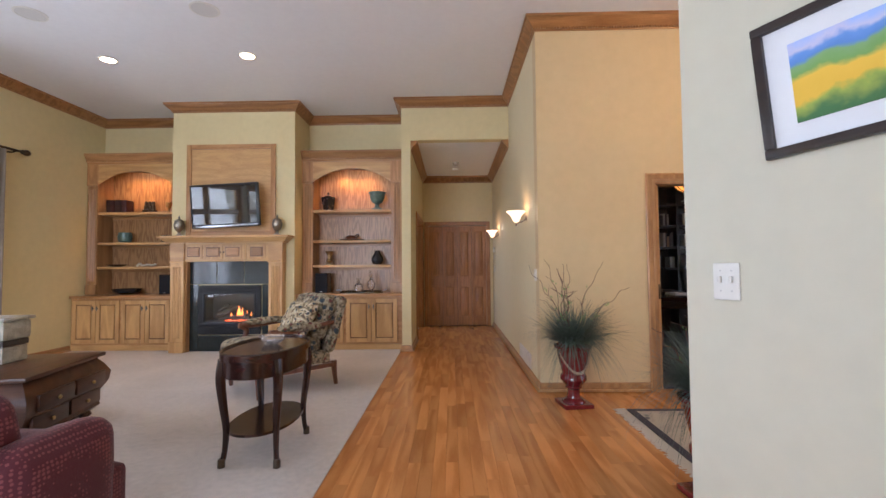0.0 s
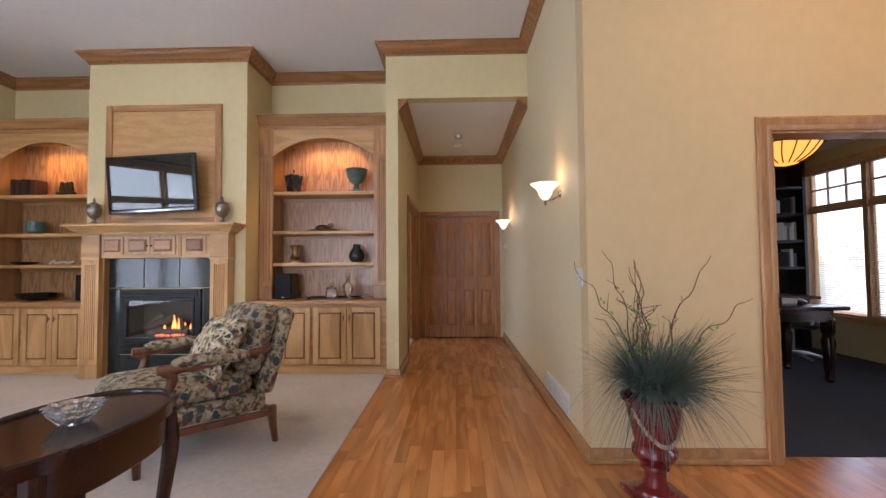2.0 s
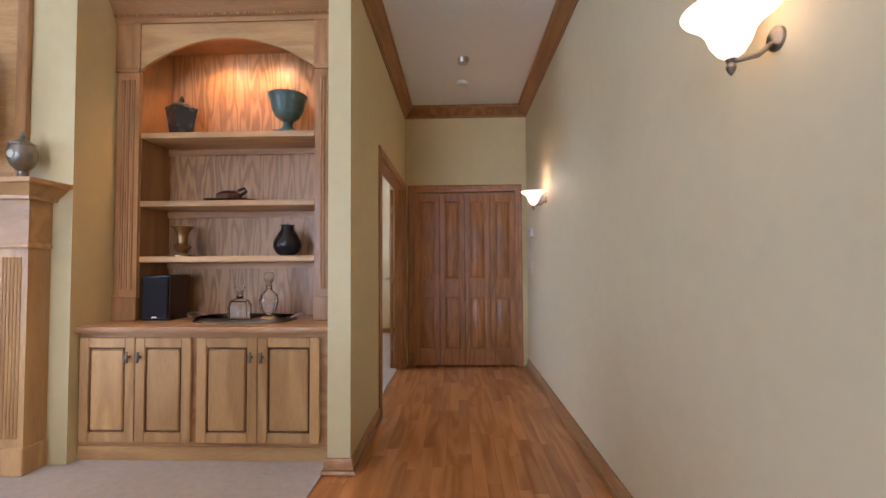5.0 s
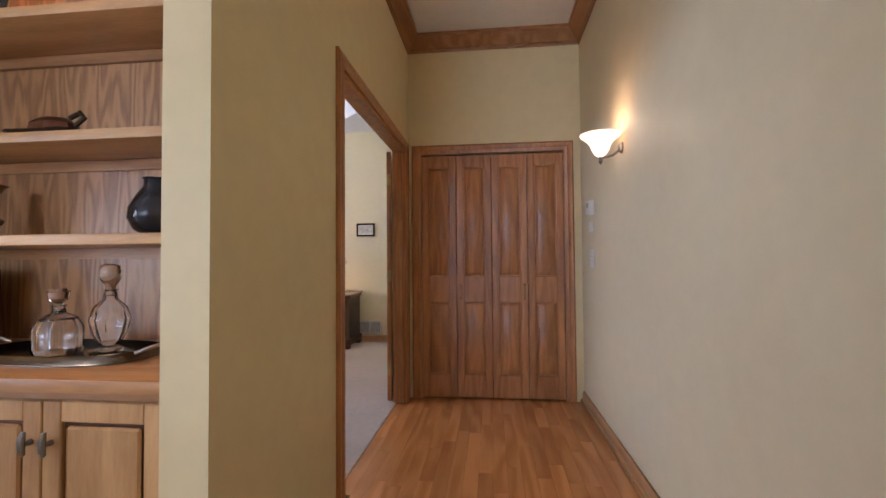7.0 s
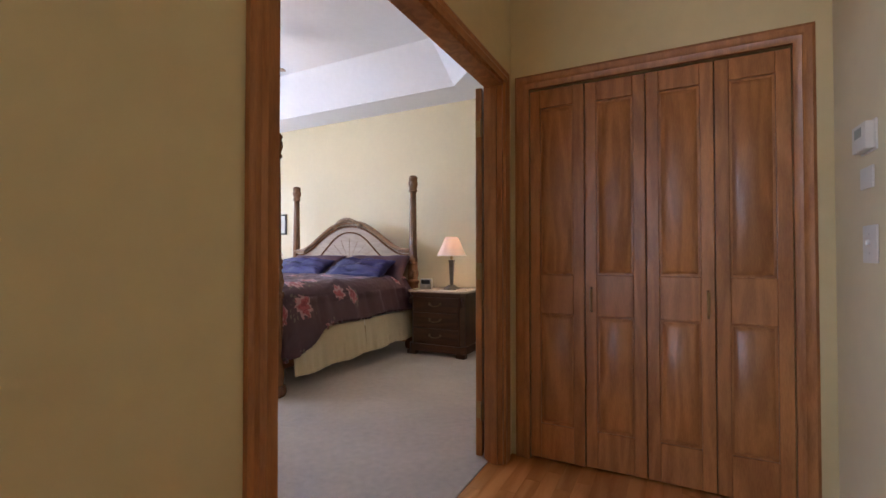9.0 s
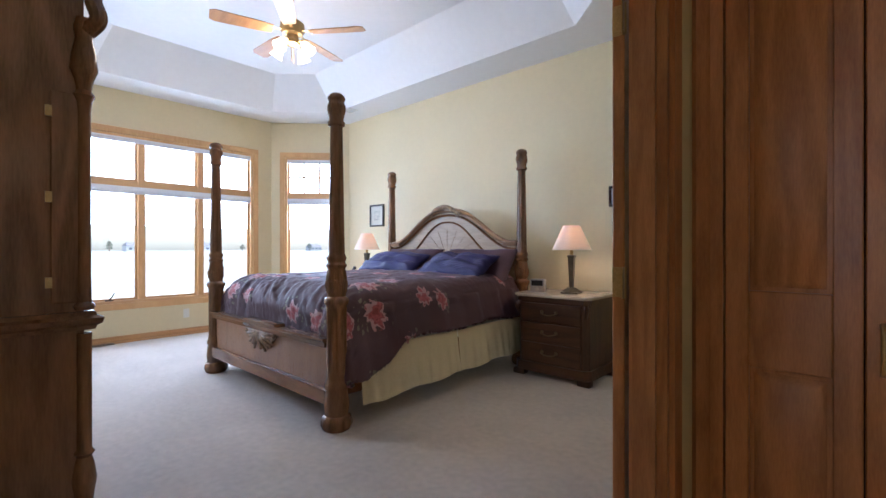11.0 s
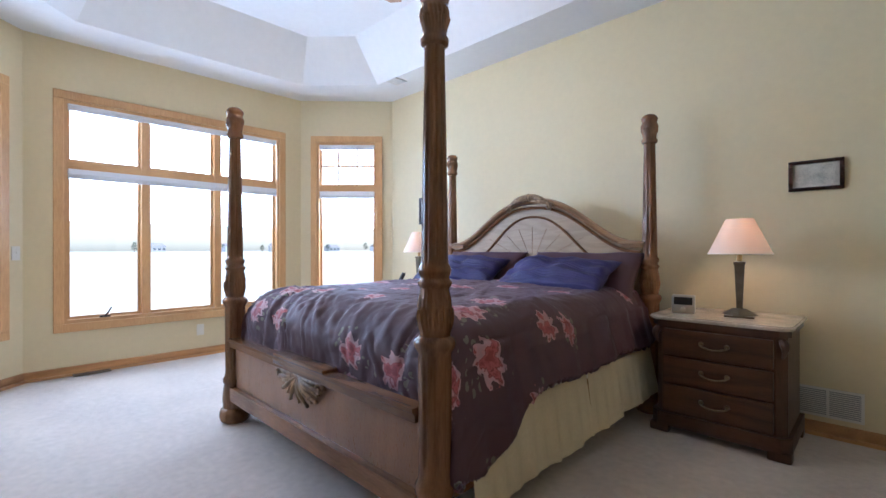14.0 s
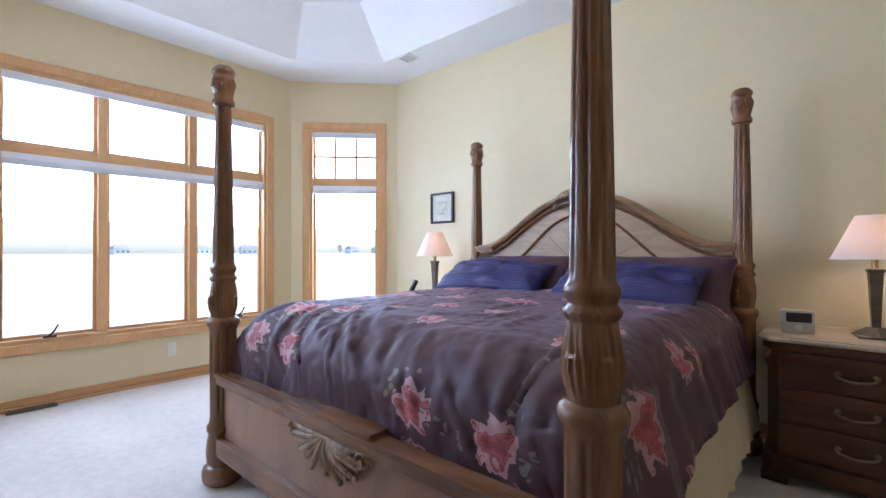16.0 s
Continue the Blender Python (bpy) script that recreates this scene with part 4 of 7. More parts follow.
# gas insert
ins = thing("gas_fire", "black steel gas fire insert with glowing flames", "gas fire")
fb = bmesh.new()
box(FX - 0.45, 6.30, 0.86, FX + 0.45, 6.325, 0.945, 0.004, fb, 1)
box(FX - 0.45, 6.30, 0.25, FX + 0.45, 6.325, 0.37, 0.004, fb, 1)
box(FX - 0.45, 6.30, 0.37, FX - 0.385, 6.325, 0.86, 0.004, fb, 1)
box(FX + 0.385, 6.30, 0.37, FX + 0.45, 6.325, 0.86, 0.004, fb, 1)
part("outer_frame", fb, METAL_BLACK, ins)
fb = bmesh.new()
box(FX - 0.385, 6.29, 0.825, FX + 0.385, 6.32, 0.86, 0.006, fb, 1)
box(FX - 0.385, 6.27, 0.37, FX + 0.385, 6.32, 0.43, 0.012, fb)
box(FX - 0.385, 6.29, 0.43, FX - 0.355, 6.32, 0.825, 0.006, fb, 1)
box(FX + 0.355, 6.29, 0.43, FX + 0.385, 6.32, 0.825, 0.006, fb, 1)
part("glass_frame", fb, mat("dark_enamelled_steel", (0.014, 0.015, 0.019), 0.38, 0.3, mottle=0.15), ins)
for k in range(3):
    part("louvre", box(FX - 0.42, 6.285, 0.268 + 0.03 * k, FX + 0.42, 6.30, 0.288 + 0.03 * k, 0.003, seg=1), METAL_BLACK, ins)
for k in range(2):
    part("louvre", box(FX - 0.42, 6.285, 0.885 + 0.028 * k, FX + 0.42, 6.30, 0.903 + 0.028 * k, 0.003, seg=1), METAL_BLACK, ins)
fb = bmesh.new()
box(FX - 0.40, 6.62, 0.30, FX + 0.40, 6.64, 0.95, bm=fb)
box(FX - 0.42, 6.345, 0.30, FX - 0.40, 6.64, 0.95, bm=fb)
box(FX + 0.40, 6.345, 0.30, FX + 0.42, 6.64, 0.95, bm=fb)
box(FX - 0.42, 6.345, 0.93, FX + 0.42, 6.64, 0.95, bm=fb)
box(FX - 0.42, 6.345, 0.30, FX + 0.42, 6.64, 0.43, bm=fb)
part("firebox", fb, mat("sooty_brick_liner", (0.05, 0.045, 0.042), 0.85, mottle=0.3, bump=0.5, bscale=40), ins)
LOG = mat("charred_log", (0.09, 0.07, 0.055), 0.9, mottle=0.5, mscale=12, bump=0.9, bscale=60)
rl = random.Random(2)
for (xa, ya, za, xb, yb, zb, r) in [(-0.25, 6.5, 0.47, 0.28, 6.53, 0.48, 0.045), (-0.2, 6.43, 0.46, 0.22, 6.46, 0.46, 0.04), (-0.22, 6.45, 0.52, 0.02, 6.55, 0.62, 0.035), (0.2, 6.44, 0.5, 0.05, 6.56, 0.6, 0.034), (-0.3, 6.5, 0.5, -0.1, 6.5, 0.66, 0.03)]:
    pts = [(FX + xa + (xb - xa) * i / 6 + rl.uniform(-0.008, 0.008), ya + (yb - ya) * i / 6, za + (zb - za) * i / 6 + rl.uniform(-0.008, 0.008)) for i in range(7)]
    part("log", tube(pts, [r * rl.uniform(0.85, 1.1) for _ in pts], 9), LOG, ins)
FLAME = glow("gas_flame", (1.0, 0.22, 0.03), 1.9)
EMBER = glow("ember_bed", (1.0, 0.14, 0.025), 0.7)
for x, h, w in ((0.05, 0.10, 0.013), (0.085, 0.16, 0.016), (0.115, 0.12, 0.013), (0.20, 0.08, 0.011), (-0.04, 0.05, 0.012), (0.25, 0.06, 0.009)):
    part("flame", lathe([(0.004, 0), (w * 0.8, h * 0.12), (w, h * 0.28), (w * 0.6, h * 0.6), (w * 0.25, h * 0.85), (0.001, h)], 8, sy=0.4), FLAME, ins).matrix_world = pose(FX + x, 6.45, 0.50, 0, rl.uniform(-8, 8), 0)
eb = bmesh.new()
for i in range(26):
    bmesh.ops.create_icosphere(eb, subdivisions=1, radius=rl.uniform(0.008, 0.018), matrix=Matrix.Translation((FX + rl.uniform(-0.1, 0.2), 6.39 + rl.uniform(-0.02, 0.03), 0.437)))
tagged(part("embers", eb, EMBER, ins), kind="stuff")
gl = part("fire_glass", box(FX - 0.355, 6.312, 0.43, FX + 0.355, 6.316, 0.825), CLEAR, ins)
gl.visible_shadow = False

# panel over the mantel, television
pn = thing("overmantel_panel", "framed oak panel on the chimney above the mantel", "wall panel")
part("field", box(FX - 0.60, 6.325, 1.66, FX + 0.60, 6.34, 2.96), wood("oak_panel_face", PALE_D, PALE_L, "x", 0.34, grain=2.0, vary=0.05, rings=24, fine=0.8), pn)
for a in ((-0.65, 1.655, -0.58, 2.99), (0.58, 1.655, 0.65, 2.99)):
    part("moulding", box(FX + a[0], 6.305, a[1], FX + a[2], 6.34, a[3], 0.01), OAK["z"], pn)
for z in (2.92, 1.66):
    part("moulding", box(FX - 0.58, 6.306, z, FX + 0.58, 6.34, z + 0.07, 0.01), OAK["x"], pn)
tv = thing("television", "black flat television tilted forward on a wall arm", "television", pose(-3.158, 6.12, 2.069, 3.5, -2.2, -2))
part("bezel", box(-0.488, -0.03, -0.305, 0.488, 0.03, 0.305, 0.015), BLACK, tv)
part("screen", box(-0.455, -0.034, -0.255, 0.455, -0.029, 0.275), SCREEN, tv, "glossy dark screen")
part("speaker_bar", box(-0.46, -0.036, -0.297, 0.46, -0.028, -0.268, 0.006), mat("silver_trim", (0.4, 0.42, 0.46), 0.2, 0.9), tv, "silver lower trim")
part("back_cover", box(-0.36, 0.03, -0.2, 0.36, 0.07, 0.2, 0.02), BLACK, tv)
part("mount_arm", tube([(0.1, 0.05, 0.0), (0.25, 0.10, 0.02), (0.12, 0.20, 0.03)], 0.022, 8), METAL_BLACK, tv)
part("mount_plate", box(0.02, 0.17, -0.12, 0.22, 0.188, 0.16), METAL_BLACK, tv)


def mantel_urn(x):
    u = thing("mantel_urn", "aged pewter lidded urn standing on the mantel", "urn", pose(x, 6.235, 1.652), "urns on the mantel")
    part("body", lathe([(0.05, 0), (0.052, 0.012), (0.03, 0.022), (0.018, 0.045), (0.02, 0.06), (0.05, 0.09), (0.068, 0.13), (0.07, 0.17), (0.062, 0.20), (0.058, 0.21)], 24), PEWTER, u)
    part("lid", lathe([(0.062, 0.21), (0.064, 0.218), (0.045, 0.232), (0.022, 0.245), (0.012, 0.255), (0.016, 0.265), (0.012, 0.278), (0.004, 0.295)], 24), PEWTER, u)
    part("medallion", lathe([(0.022, 0), (0.022, 0.006), (0.012, 0.009)], 14), mat("pale_medallion", (0.5, 0.47, 0.4), 0.5), u).matrix_world = u.matrix_world @ pose(0, -0.067, 0.15, 90)


mantel_urn(-3.88)
mantel_urn(-2.47)


# ---- bookcases ----
def cab_door(x0, x1, z0, z1, y, parent, hinge_left):
    d = tagged(new("door"), "")
    d.parent = parent
    d.matrix_world = pose(x0, y, z0)
    w, h = x1 - x0, z1 - z0
    s = 0.058
    bm = bmesh.new()
    box(0, -0.02, 0, s, 0, h, 0.003, bm, 1)
    box(w - s, -0.02, 0, w, 0, h, 0.003, bm, 1)
    box(s, -0.0195, 0, w - s, 0, s, 0.003, bm, 1)
    box(s, -0.0195, h - s, w - s, 0, h, 0.003, bm, 1)
    me = part("frame", bm, PALE["z"], d)
    # shade behind the raised panel, painted as a dark sheet
    part("groove", box(s, -0.006, s, w - s, -0.001, h - s), OAKSHADE, d)
    part("panel", box(s + 0.012, -0.018, s + 0.012, w - s - 0.012, -0.006, h - s - 0.012, 0.008, seg=1), PALE["z"], d)
    kx = w - 0.03 if hinge_left else 0.03
    hb = lathe([(0.009, 0), (0.007, 0.012), (0.006, 0.02)], 10)
    moved(hb, pose(0, 0, 0, 90))
    tube([(0, -0.022, -0.03), (0, -0.028, -0.012), (0, -0.028, 0.012), (0, -0.022, 0.035)], [0.006, 0.01, 0.01, 0.006], 8, hb)
    part("handle", moved(hb, Matrix.Translation((kx, -0.02, h - 0.115))), PEWTER, d, "aged pewter drop knob")


def bookcase(x0, x1, label, doors, base_l):
    c = thing("built_in_bookcase", label, "bookcase", group="built-in bookcases by the fireplace")
    yb, yf, yd = 7.0, 6.66, 6.42
    top = 2.955
    # base
    part("base_cabinet", box(base_l, yd, 0.09, x1, yb - 0.005, 0.765), OAK["x"], c)
    part("toe_kick", box(base_l, yd - 0.012, 0.008, x1, yd + 0.05, 0.09, 0.003, seg=1), PALE["x"], c)
    part("countertop", box(base_l, yd - 0.05, 0.765, x1, yb - 0.006, 0.805, 0.01), OAK["x"], c)
    for k, (a, b) in enumerate(doors):
        cab_door(a, b, 0.115, 0.735, yd, c, k % 2 == 0)
    # carcass
    pl, pr = 0.165, 0.205
    part("back_panel", box(x0, yb - 0.02, 0.805, x1, yb - 0.004, top - 0.02), BACK, c)
    part("side", box(x0 + pl - 0.03, yf + 0.02, 0.805, x0 + pl, yb - 0.02, top - 0.05), OAK["z"], c)
    part("side", box(x1 - pr, yf + 0.02, 0.805, x1 - pr + 0.03, yb - 0.02, top - 0.05), OAK["z"], c)
    part("top_board", box(x0 + pl, yf + 0.02, 2.74, x1 - pr, yb - 0.02, 2.76), OAK["x"], c)
    for a, b in ((x0, x0 + pl), (x1 - pr, x1)):
        pilaster(a + 0.006, b - 0.006, yf, 0.96, 2.47, c, OAK, 6, body=0.03)
        part("plinth_block", box(a, yf - 0.014, 0.805, b, yf + 0.03, 0.96, 0.005, seg=1), OAK["z"], c)
        part("cap_block", box(a, yf - 0.016, 2.47, b, yf + 0.03, 2.50, 0.006), OAK["x"], c)
        part("upper_block", box(a, yf - 0.010, 2.50, b, yf + 0.03, 2.80), OAK["z"], c)
    # arched valance
    xa, xb = x0 + pl, x1 - pr
    bm = bmesh.new()
    n = 28
    for y in (yf, yf + 0.022):
        up, lo = [], []
        for i in range(n + 1):
            t = -1 + 2 * i / n
            x = xa + (xb - xa) * i / n
            up.append(bm.verts.new((x, y, 2.80)))
            lo.append(bm.verts.new((x, y, 2.49 + 0.205 * (1 - abs(t) ** 2.1))))
        for i in range(n):
            bm.faces.new((lo[i], lo[i + 1], up[i + 1], up[i]))
        if y == yf:
            first = lo
        else:
            for i in range(n):
                bm.faces.new((first[i], first[i + 1], lo[i + 1], lo[i]))
    part("arched_valance", bm, wood("valance_oak", PALE_D, PALE_L, "x", 0.34, vary=0.05, rings=40), c)
    part("cornice", sweep([(x0, yf), (x1, yf)], [(0, 0), (0.014, 0), (0.016, 0.03), (0.03, 0.036), (0.03, 0.055), (0.05, 0.08), (0.075, 0.12), (0.085, 0.125), (0.085, 0.155), (-0.03, 0.155), (-0.03, 0)], 2.80), OAK["x"], c)
    dn = bmesh.new()
    for i in range(int((x1 - x0) / 0.022)):
        box(x0 + 0.022 * i, yf - 0.036, 2.838, x0 + 0.022 * i + 0.012, yf - 0.028, 2.853, bm=dn)
    tagged(part("dentils", dn, OAK["x"], c), kind="stuff")
    for z in (2.065, 1.603, 1.23):
        part("shelf", box(xa, yf + 0.012, z - 0.04, xb, yb - 0.021, z, 0.008), PALE["x"], c)
        part("shelf_cleat", box(xa, yb - 0.04, z - 0.085, xb, yb - 0.022, z - 0.041), OAK["x"], c)
    for x in (xa + (xb - xa) * 0.36, xa + (xb - xa) * 0.66):
        part("puck_light", lathe([(0.035, 0), (0.035, -0.014), (0.026, -0.016)], 16, at=(x, 6.72, 2.74)), BULB, c, "small lit puck lamp")
        lamp("niche_lamp", "SPOT", 4.6, (1.0, 0.5, 0.18), look((x, 6.75, 2.70), (x, 6.93, 2.0)), radius=0.02, cone=125)
    return c


bookcase(-2.26, -0.708, "oak bookcase with arched top, lit shelves holding ornaments and decanters", [(-2.25, -1.91), (-1.905, -1.565), (-1.53, -1.165), (-1.16, -0.79)], -2.26)
bookcase(-5.575, -4.052, "oak bookcase with arched top, shelves holding dark pots and books", [(-5.55, -5.20), (-5.195, -4.85), (-4.82, -4.47), (-4.465, -4.115)], -5.575)


# ornaments
def pot(name, label, prof, material, x, y, z, seg=28, group="", shape=None, cat="vase"):
    ob = part(name, lathe(prof, seg, shape=shape), material)
    ob.matrix_world = pose(x, y, z)
    return tagged(ob, label, cat, group)


S1, S2, S3, S0 = 2.065, 1.603, 1.23, 0.805
jar = thing("lidded_jar", "dark square ceramic jar with pointed lid on the shelf", "jar", pose(-1.90, 6.80, S1, 0, 0, 10))
part("body", lathe([(0.062, 0), (0.066, 0.006), (0.082, 0.12), (0.094, 0.195), (0.098, 0.202), (0.094, 0.212), (0.06, 0.216)], 4, shape=lambda a, z: 1.12), mat("slate_blue_ceramic", (0.02, 0.028, 0.036), 0.25, mottle=0.4, mscale=12), jar)
part("lid", lathe([(0.062, 0.214), (0.058, 0.228), (0.022, 0.242), (0.010, 0.252), (0.018, 0.264), (0.012, 0.282), (0.003, 0.295)], 12), BRONZE, jar)
comp = thing("footed_bowl", "large green glazed footed bowl on the shelf", "bowl", pose(-1.14, 6.79, S1))
part("plinth", box(-0.075, -0.075, 0, 0.075, 0.075, 0.022, 0.004), GREEN_CER, comp)
part("foot", lathe([(0.062, 0.02), (0.066, 0.026), (0.055, 0.03), (0.035, 0.06), (0.032, 0.09)], 28), GREEN_CER, comp)
part("cup", lathe([(0.03, 0.095), (0.078, 0.125), (0.106, 0.175), (0.115, 0.235), (0.128, 0.262), (0.132, 0.275), (0.122, 0.275), (0.104, 0.23), (0.085, 0.165), (0.02, 0.125)], 32), GREEN_CER, comp)
turt = thing("bronze_figurine", "small bronze leaf and shell ornament on the shelf", "figurine", pose(-1.54, 6.77, S2) @ Matrix.Scale(1.25, 4))
part("base_leaf", lathe([(0.02, 0), (0.13, 0.002), (0.15, 0.012), (0.08, 0.018)], 18, sy=0.5, shape=lambda a, z: 1 + 0.15 * math.sin(5 * a)), BRONZE, turt)
part("shell", lathe([(0.075, 0.015), (0.07, 0.04), (0.045, 0.058), (0.01, 0.064)], 14, sy=0.7, shape=lambda a, z: 1 + 0.06 * math.sin(8 * a)), mat("copper_brown", (0.13, 0.05, 0.025), 0.3, 0.7, mottle=0.4, mscale=20), turt)
part("spout", tube([(0.06, 0, 0.03), (0.10, 0, 0.06), (0.085, 0, 0.075), (0.05, 0, 0.06)], 0.008, 7), BRONZE, turt)
pot("trophy_vase", "antique brass trumpet vase with dark patina", [(0.062, 0), (0.062, 0.012), (0.035, 0.022), (0.03, 0.035), (0.055, 0.055), (0.06, 0.07), (0.04, 0.085), (0.034, 0.10), (0.036, 0.15), (0.05, 0.19), (0.072, 0.208), (0.066, 0.21), (0.03, 0.15)], BRASS, -1.88, 6.80, S3)
pot("bottle_vase", "round black glazed bottle vase", [(0.045, 0), (0.075, 0.02), (0.095, 0.06), (0.092, 0.10), (0.065, 0.15), (0.043, 0.18), (0.042, 0.205), (0.050, 0.212), (0.036, 0.212)], DARK_CER, -1.14, 6.80, S3)


def speaker(x, y, label):
    sp = thing("bookshelf_speaker", label, "speaker", pose(x, y, S0), "speakers in the bookcases")
    part("cabinet", box(-0.095, -0.10, 0, 0.095, 0.10, 0.30, 0.004, seg=1), DARKWOOD["z"], sp)
    part("grille", box(-0.085, -0.114, 0.012, 0.085, -0.10, 0.29, 0.005, seg=1), mat("black_speaker_cloth", (0.012, 0.013, 0.018), 0.9, bump=0.5, bscale=700), sp)
    part("badge", box(-0.016, -0.117, 0.02, 0.016, -0.114, 0.028), STEEL, sp)


speaker(-1.965, 6.76, "small black speaker with dark wood cabinet beside the tray")
speaker(-4.36, 6.78, "small black speaker with dark wood cabinet")
tray = thing("serving_tray", "silver serving tray with handles on the counter", "tray", pose(-1.36, 6.665, S0, 0, 0, -3))
oct_o = superellipse(0.325, 0.175, 3.2, 32)
tb = slab(oct_o, 0.002, 0.006)
sweep(oct_o[::-1], [(0, 0.004), (0.018, 0.028), (0.024, 0.03), (0.02, 0.024), (0.006, 0.002)], 0, True, tb)
part("dish", tb, mat("tarnished_silver", (0.24, 0.23, 0.21), 0.22, 1.0, mottle=0.3, mscale=14), tray)
for s in (-1, 1):
    part("handle", tube(smooth_path([(s * 0.335, -0.07, 0.03), (s * 0.37, -0.05, 0.045), (s * 0.38, 0, 0.05), (s * 0.37, 0.05, 0.045), (s * 0.335, 0.07, 0.03)]), 0.006, 7), STEEL, tray)


def decanter(x, y, tall, label):
    d = thing("decanter", label, "decanter", pose(x, y, S0 + 0.007), "crystal decanters on the tray")
    fac = lambda a, z: 1 + 0.03 * math.cos(12 * a)
    if tall:
        body = [(0.055, 0), (0.058, 0.008), (0.03, 0.022), (0.026, 0.03), (0.052, 0.07), (0.062, 0.12), (0.05, 0.16), (0.022, 0.19), (0.018, 0.215), (0.026, 0.222), (0.018, 0.222), (0.014, 0.19), (0.044, 0.155), (0.054, 0.12), (0.03, 0.05)]
        stop = [(0.014, 0.20), (0.016, 0.235), (0.03, 0.255), (0.034, 0.285), (0.028, 0.305), (0.012, 0.31)]
    else:
        body = [(0.066, 0), (0.072, 0.01), (0.072, 0.09), (0.055, 0.125), (0.022, 0.14), (0.018, 0.16), (0.026, 0.168), (0.018, 0.168), (0.014, 0.135), (0.05, 0.115), (0.064, 0.085), (0.062, 0.02)]
        stop = [(0.014, 0.15), (0.015, 0.175), (0.03, 0.19), (0.034, 0.215), (0.026, 0.225)]
    part("bottle", lathe(body, 36, shape=fac), CRYSTAL, d, "clear cut crystal")
    part("stopper", lathe(stop, 12), CRYSTAL, d)


decanter(-1.405, 6.67, False, "short square-shouldered cut crystal decanter with stopper")
decanter(-1.215, 6.68, True, "tall footed cut crystal decanter with stopper")
# left bookcase
for k, (x, w, c) in enumerate(((-5.30, 0.05, (0.05, 0.02, 0.015)), (-5.235, 0.06, (0.06, 0.018, 0.015)), (-5.15, 0.09, (0.035, 0.015, 0.012)), (-5.05, 0.08, (0.05, 0.015, 0.014)))):
    bk = thing("leather_book", "old dark red leather book standing upright", "book", pose(x, 6.80, S1), "leather books")
    part("cover", box(-w / 2, -0.08, 0, w / 2, 0.08, 0.20 - 0.006 * (k % 2), 0.006), mat("old_red_leather", c, 0.45, mottle=0.3, mscale=20), bk)
    part("pages", box(-w / 2 + 0.006, -0.074, 0.006, w / 2 - 0.006, 0.084, 0.19), mat("aged_paper", (0.5, 0.42, 0.3), 0.9), bk)
fg = thing("bronze_figurine", "dark bronze group of three small heads on a base", "figurine", pose(-4.70, 6.80, S1))
part("base", box(-0.09, -0.05, 0, 0.09, 0.05, 0.05, 0.01), BRONZE, fg)
for x in (-0.055, 0, 0.055):
    part("knob", lathe([(0.03, 0.05), (0.034, 0.09), (0.022, 0.13), (0.026, 0.16), (0.012, 0.18)], 12, at=(x, 0, 0)), BRONZE, fg)
pot("trophy_vase", "small brass goblet on the shelf", [(0.04, 0), (0.02, 0.02), (0.015, 0.06), (0.04, 0.10), (0.05, 0.16), (0.044, 0.16), (0.02, 0.09)], BRASS, -4.40, 6.80, S1)
pot("dark_pot", "dark green two-handled pot", [(0.06, 0), (0.09, 0.03), (0.10, 0.09), (0.085, 0.14), (0.09, 0.155), (0.08, 0.155)], GREEN_CER, -5.08, 6.80, S2, cat="pot")
pot("dark_pot", "small black ceramic pot", [(0.06, 0), (0.085, 0.03), (0.085, 0.10), (0.08, 0.11), (0.07, 0.11)], DARK_CER, -4.42, 6.80, S2, cat="pot")
pot("shallow_dish", "low dark dish on the shelf", [(0.06, 0), (0.12, 0.02), (0.14, 0.035), (0.11, 0.025)], DARK_CER, -5.20, 6.80, S3, cat="dish")
sb = bmesh.new()
tube(smooth_path([(-0.14, 0, 0.01), (-0.10, 0.02, 0.045), (-0.04, -0.02, 0.02), (0.03, 0.02, 0.03), (0.10, -0.01, 0.02), (0.16, 0.01, 0.035)]), 0.016, 8, sb)
ob = tagged(part("white_branch", sb, mat("bleached_driftwood", (0.62, 0.57, 0.47), 0.7, mottle=0.2, mscale=20)), "pale driftwood branch lying on the shelf", "ornament")
ob.matrix_world = pose(-4.75, 6.80, S3)
pot("low_bowl", "wide dark bowl on the counter", [(0.08, 0), (0.17, 0.03), (0.20, 0.085), (0.19, 0.085), (0.15, 0.03)], DARK_CER, -5.02, 6.78, S0, cat="bowl")

# ---- ceiling fittings ----
for x, y in ((-3.915, 4.925), (-2.29, 4.893)):
    d = thing("recessed_downlight", "white recessed ceiling downlight, lit", "downlight", pose(x, y, LC), "living room downlights")
    part("trim_ring", lathe([(0.10, 0), (0.10, -0.006), (0.08, -0.01), (0.072, -0.002)], 28), WHITE, d)
    part("lens", lathe([(0.074, 0.0), (0.074, -0.004), (0.0, -0.004)], 24, cap=False), BULB, d)
    lamp("downlight_lamp", "SPOT", 22, (1.0, 0.8, 0.55), look((x, y, LC - 0.02), (x, y + 0.01, 0)), radius=0.06, cone=100)
for x, y in ((-3.93, 4.0), (-2.27, 3.985)):
    d = thing("ceiling_speaker", "round white in-ceiling speaker grille", "ceiling speaker", pose(x, y, LC), "ceiling speakers")
    part("ring", lathe([(0.13, 0), (0.13, -0.005), (0.115, -0.008), (0.112, -0.003)], 32), WHITE, d)
    part("grille", lathe([(0.113, -0.001), (0.113, -0.005), (0.0, -0.006)], 32, cap=False), GRILLE, d)
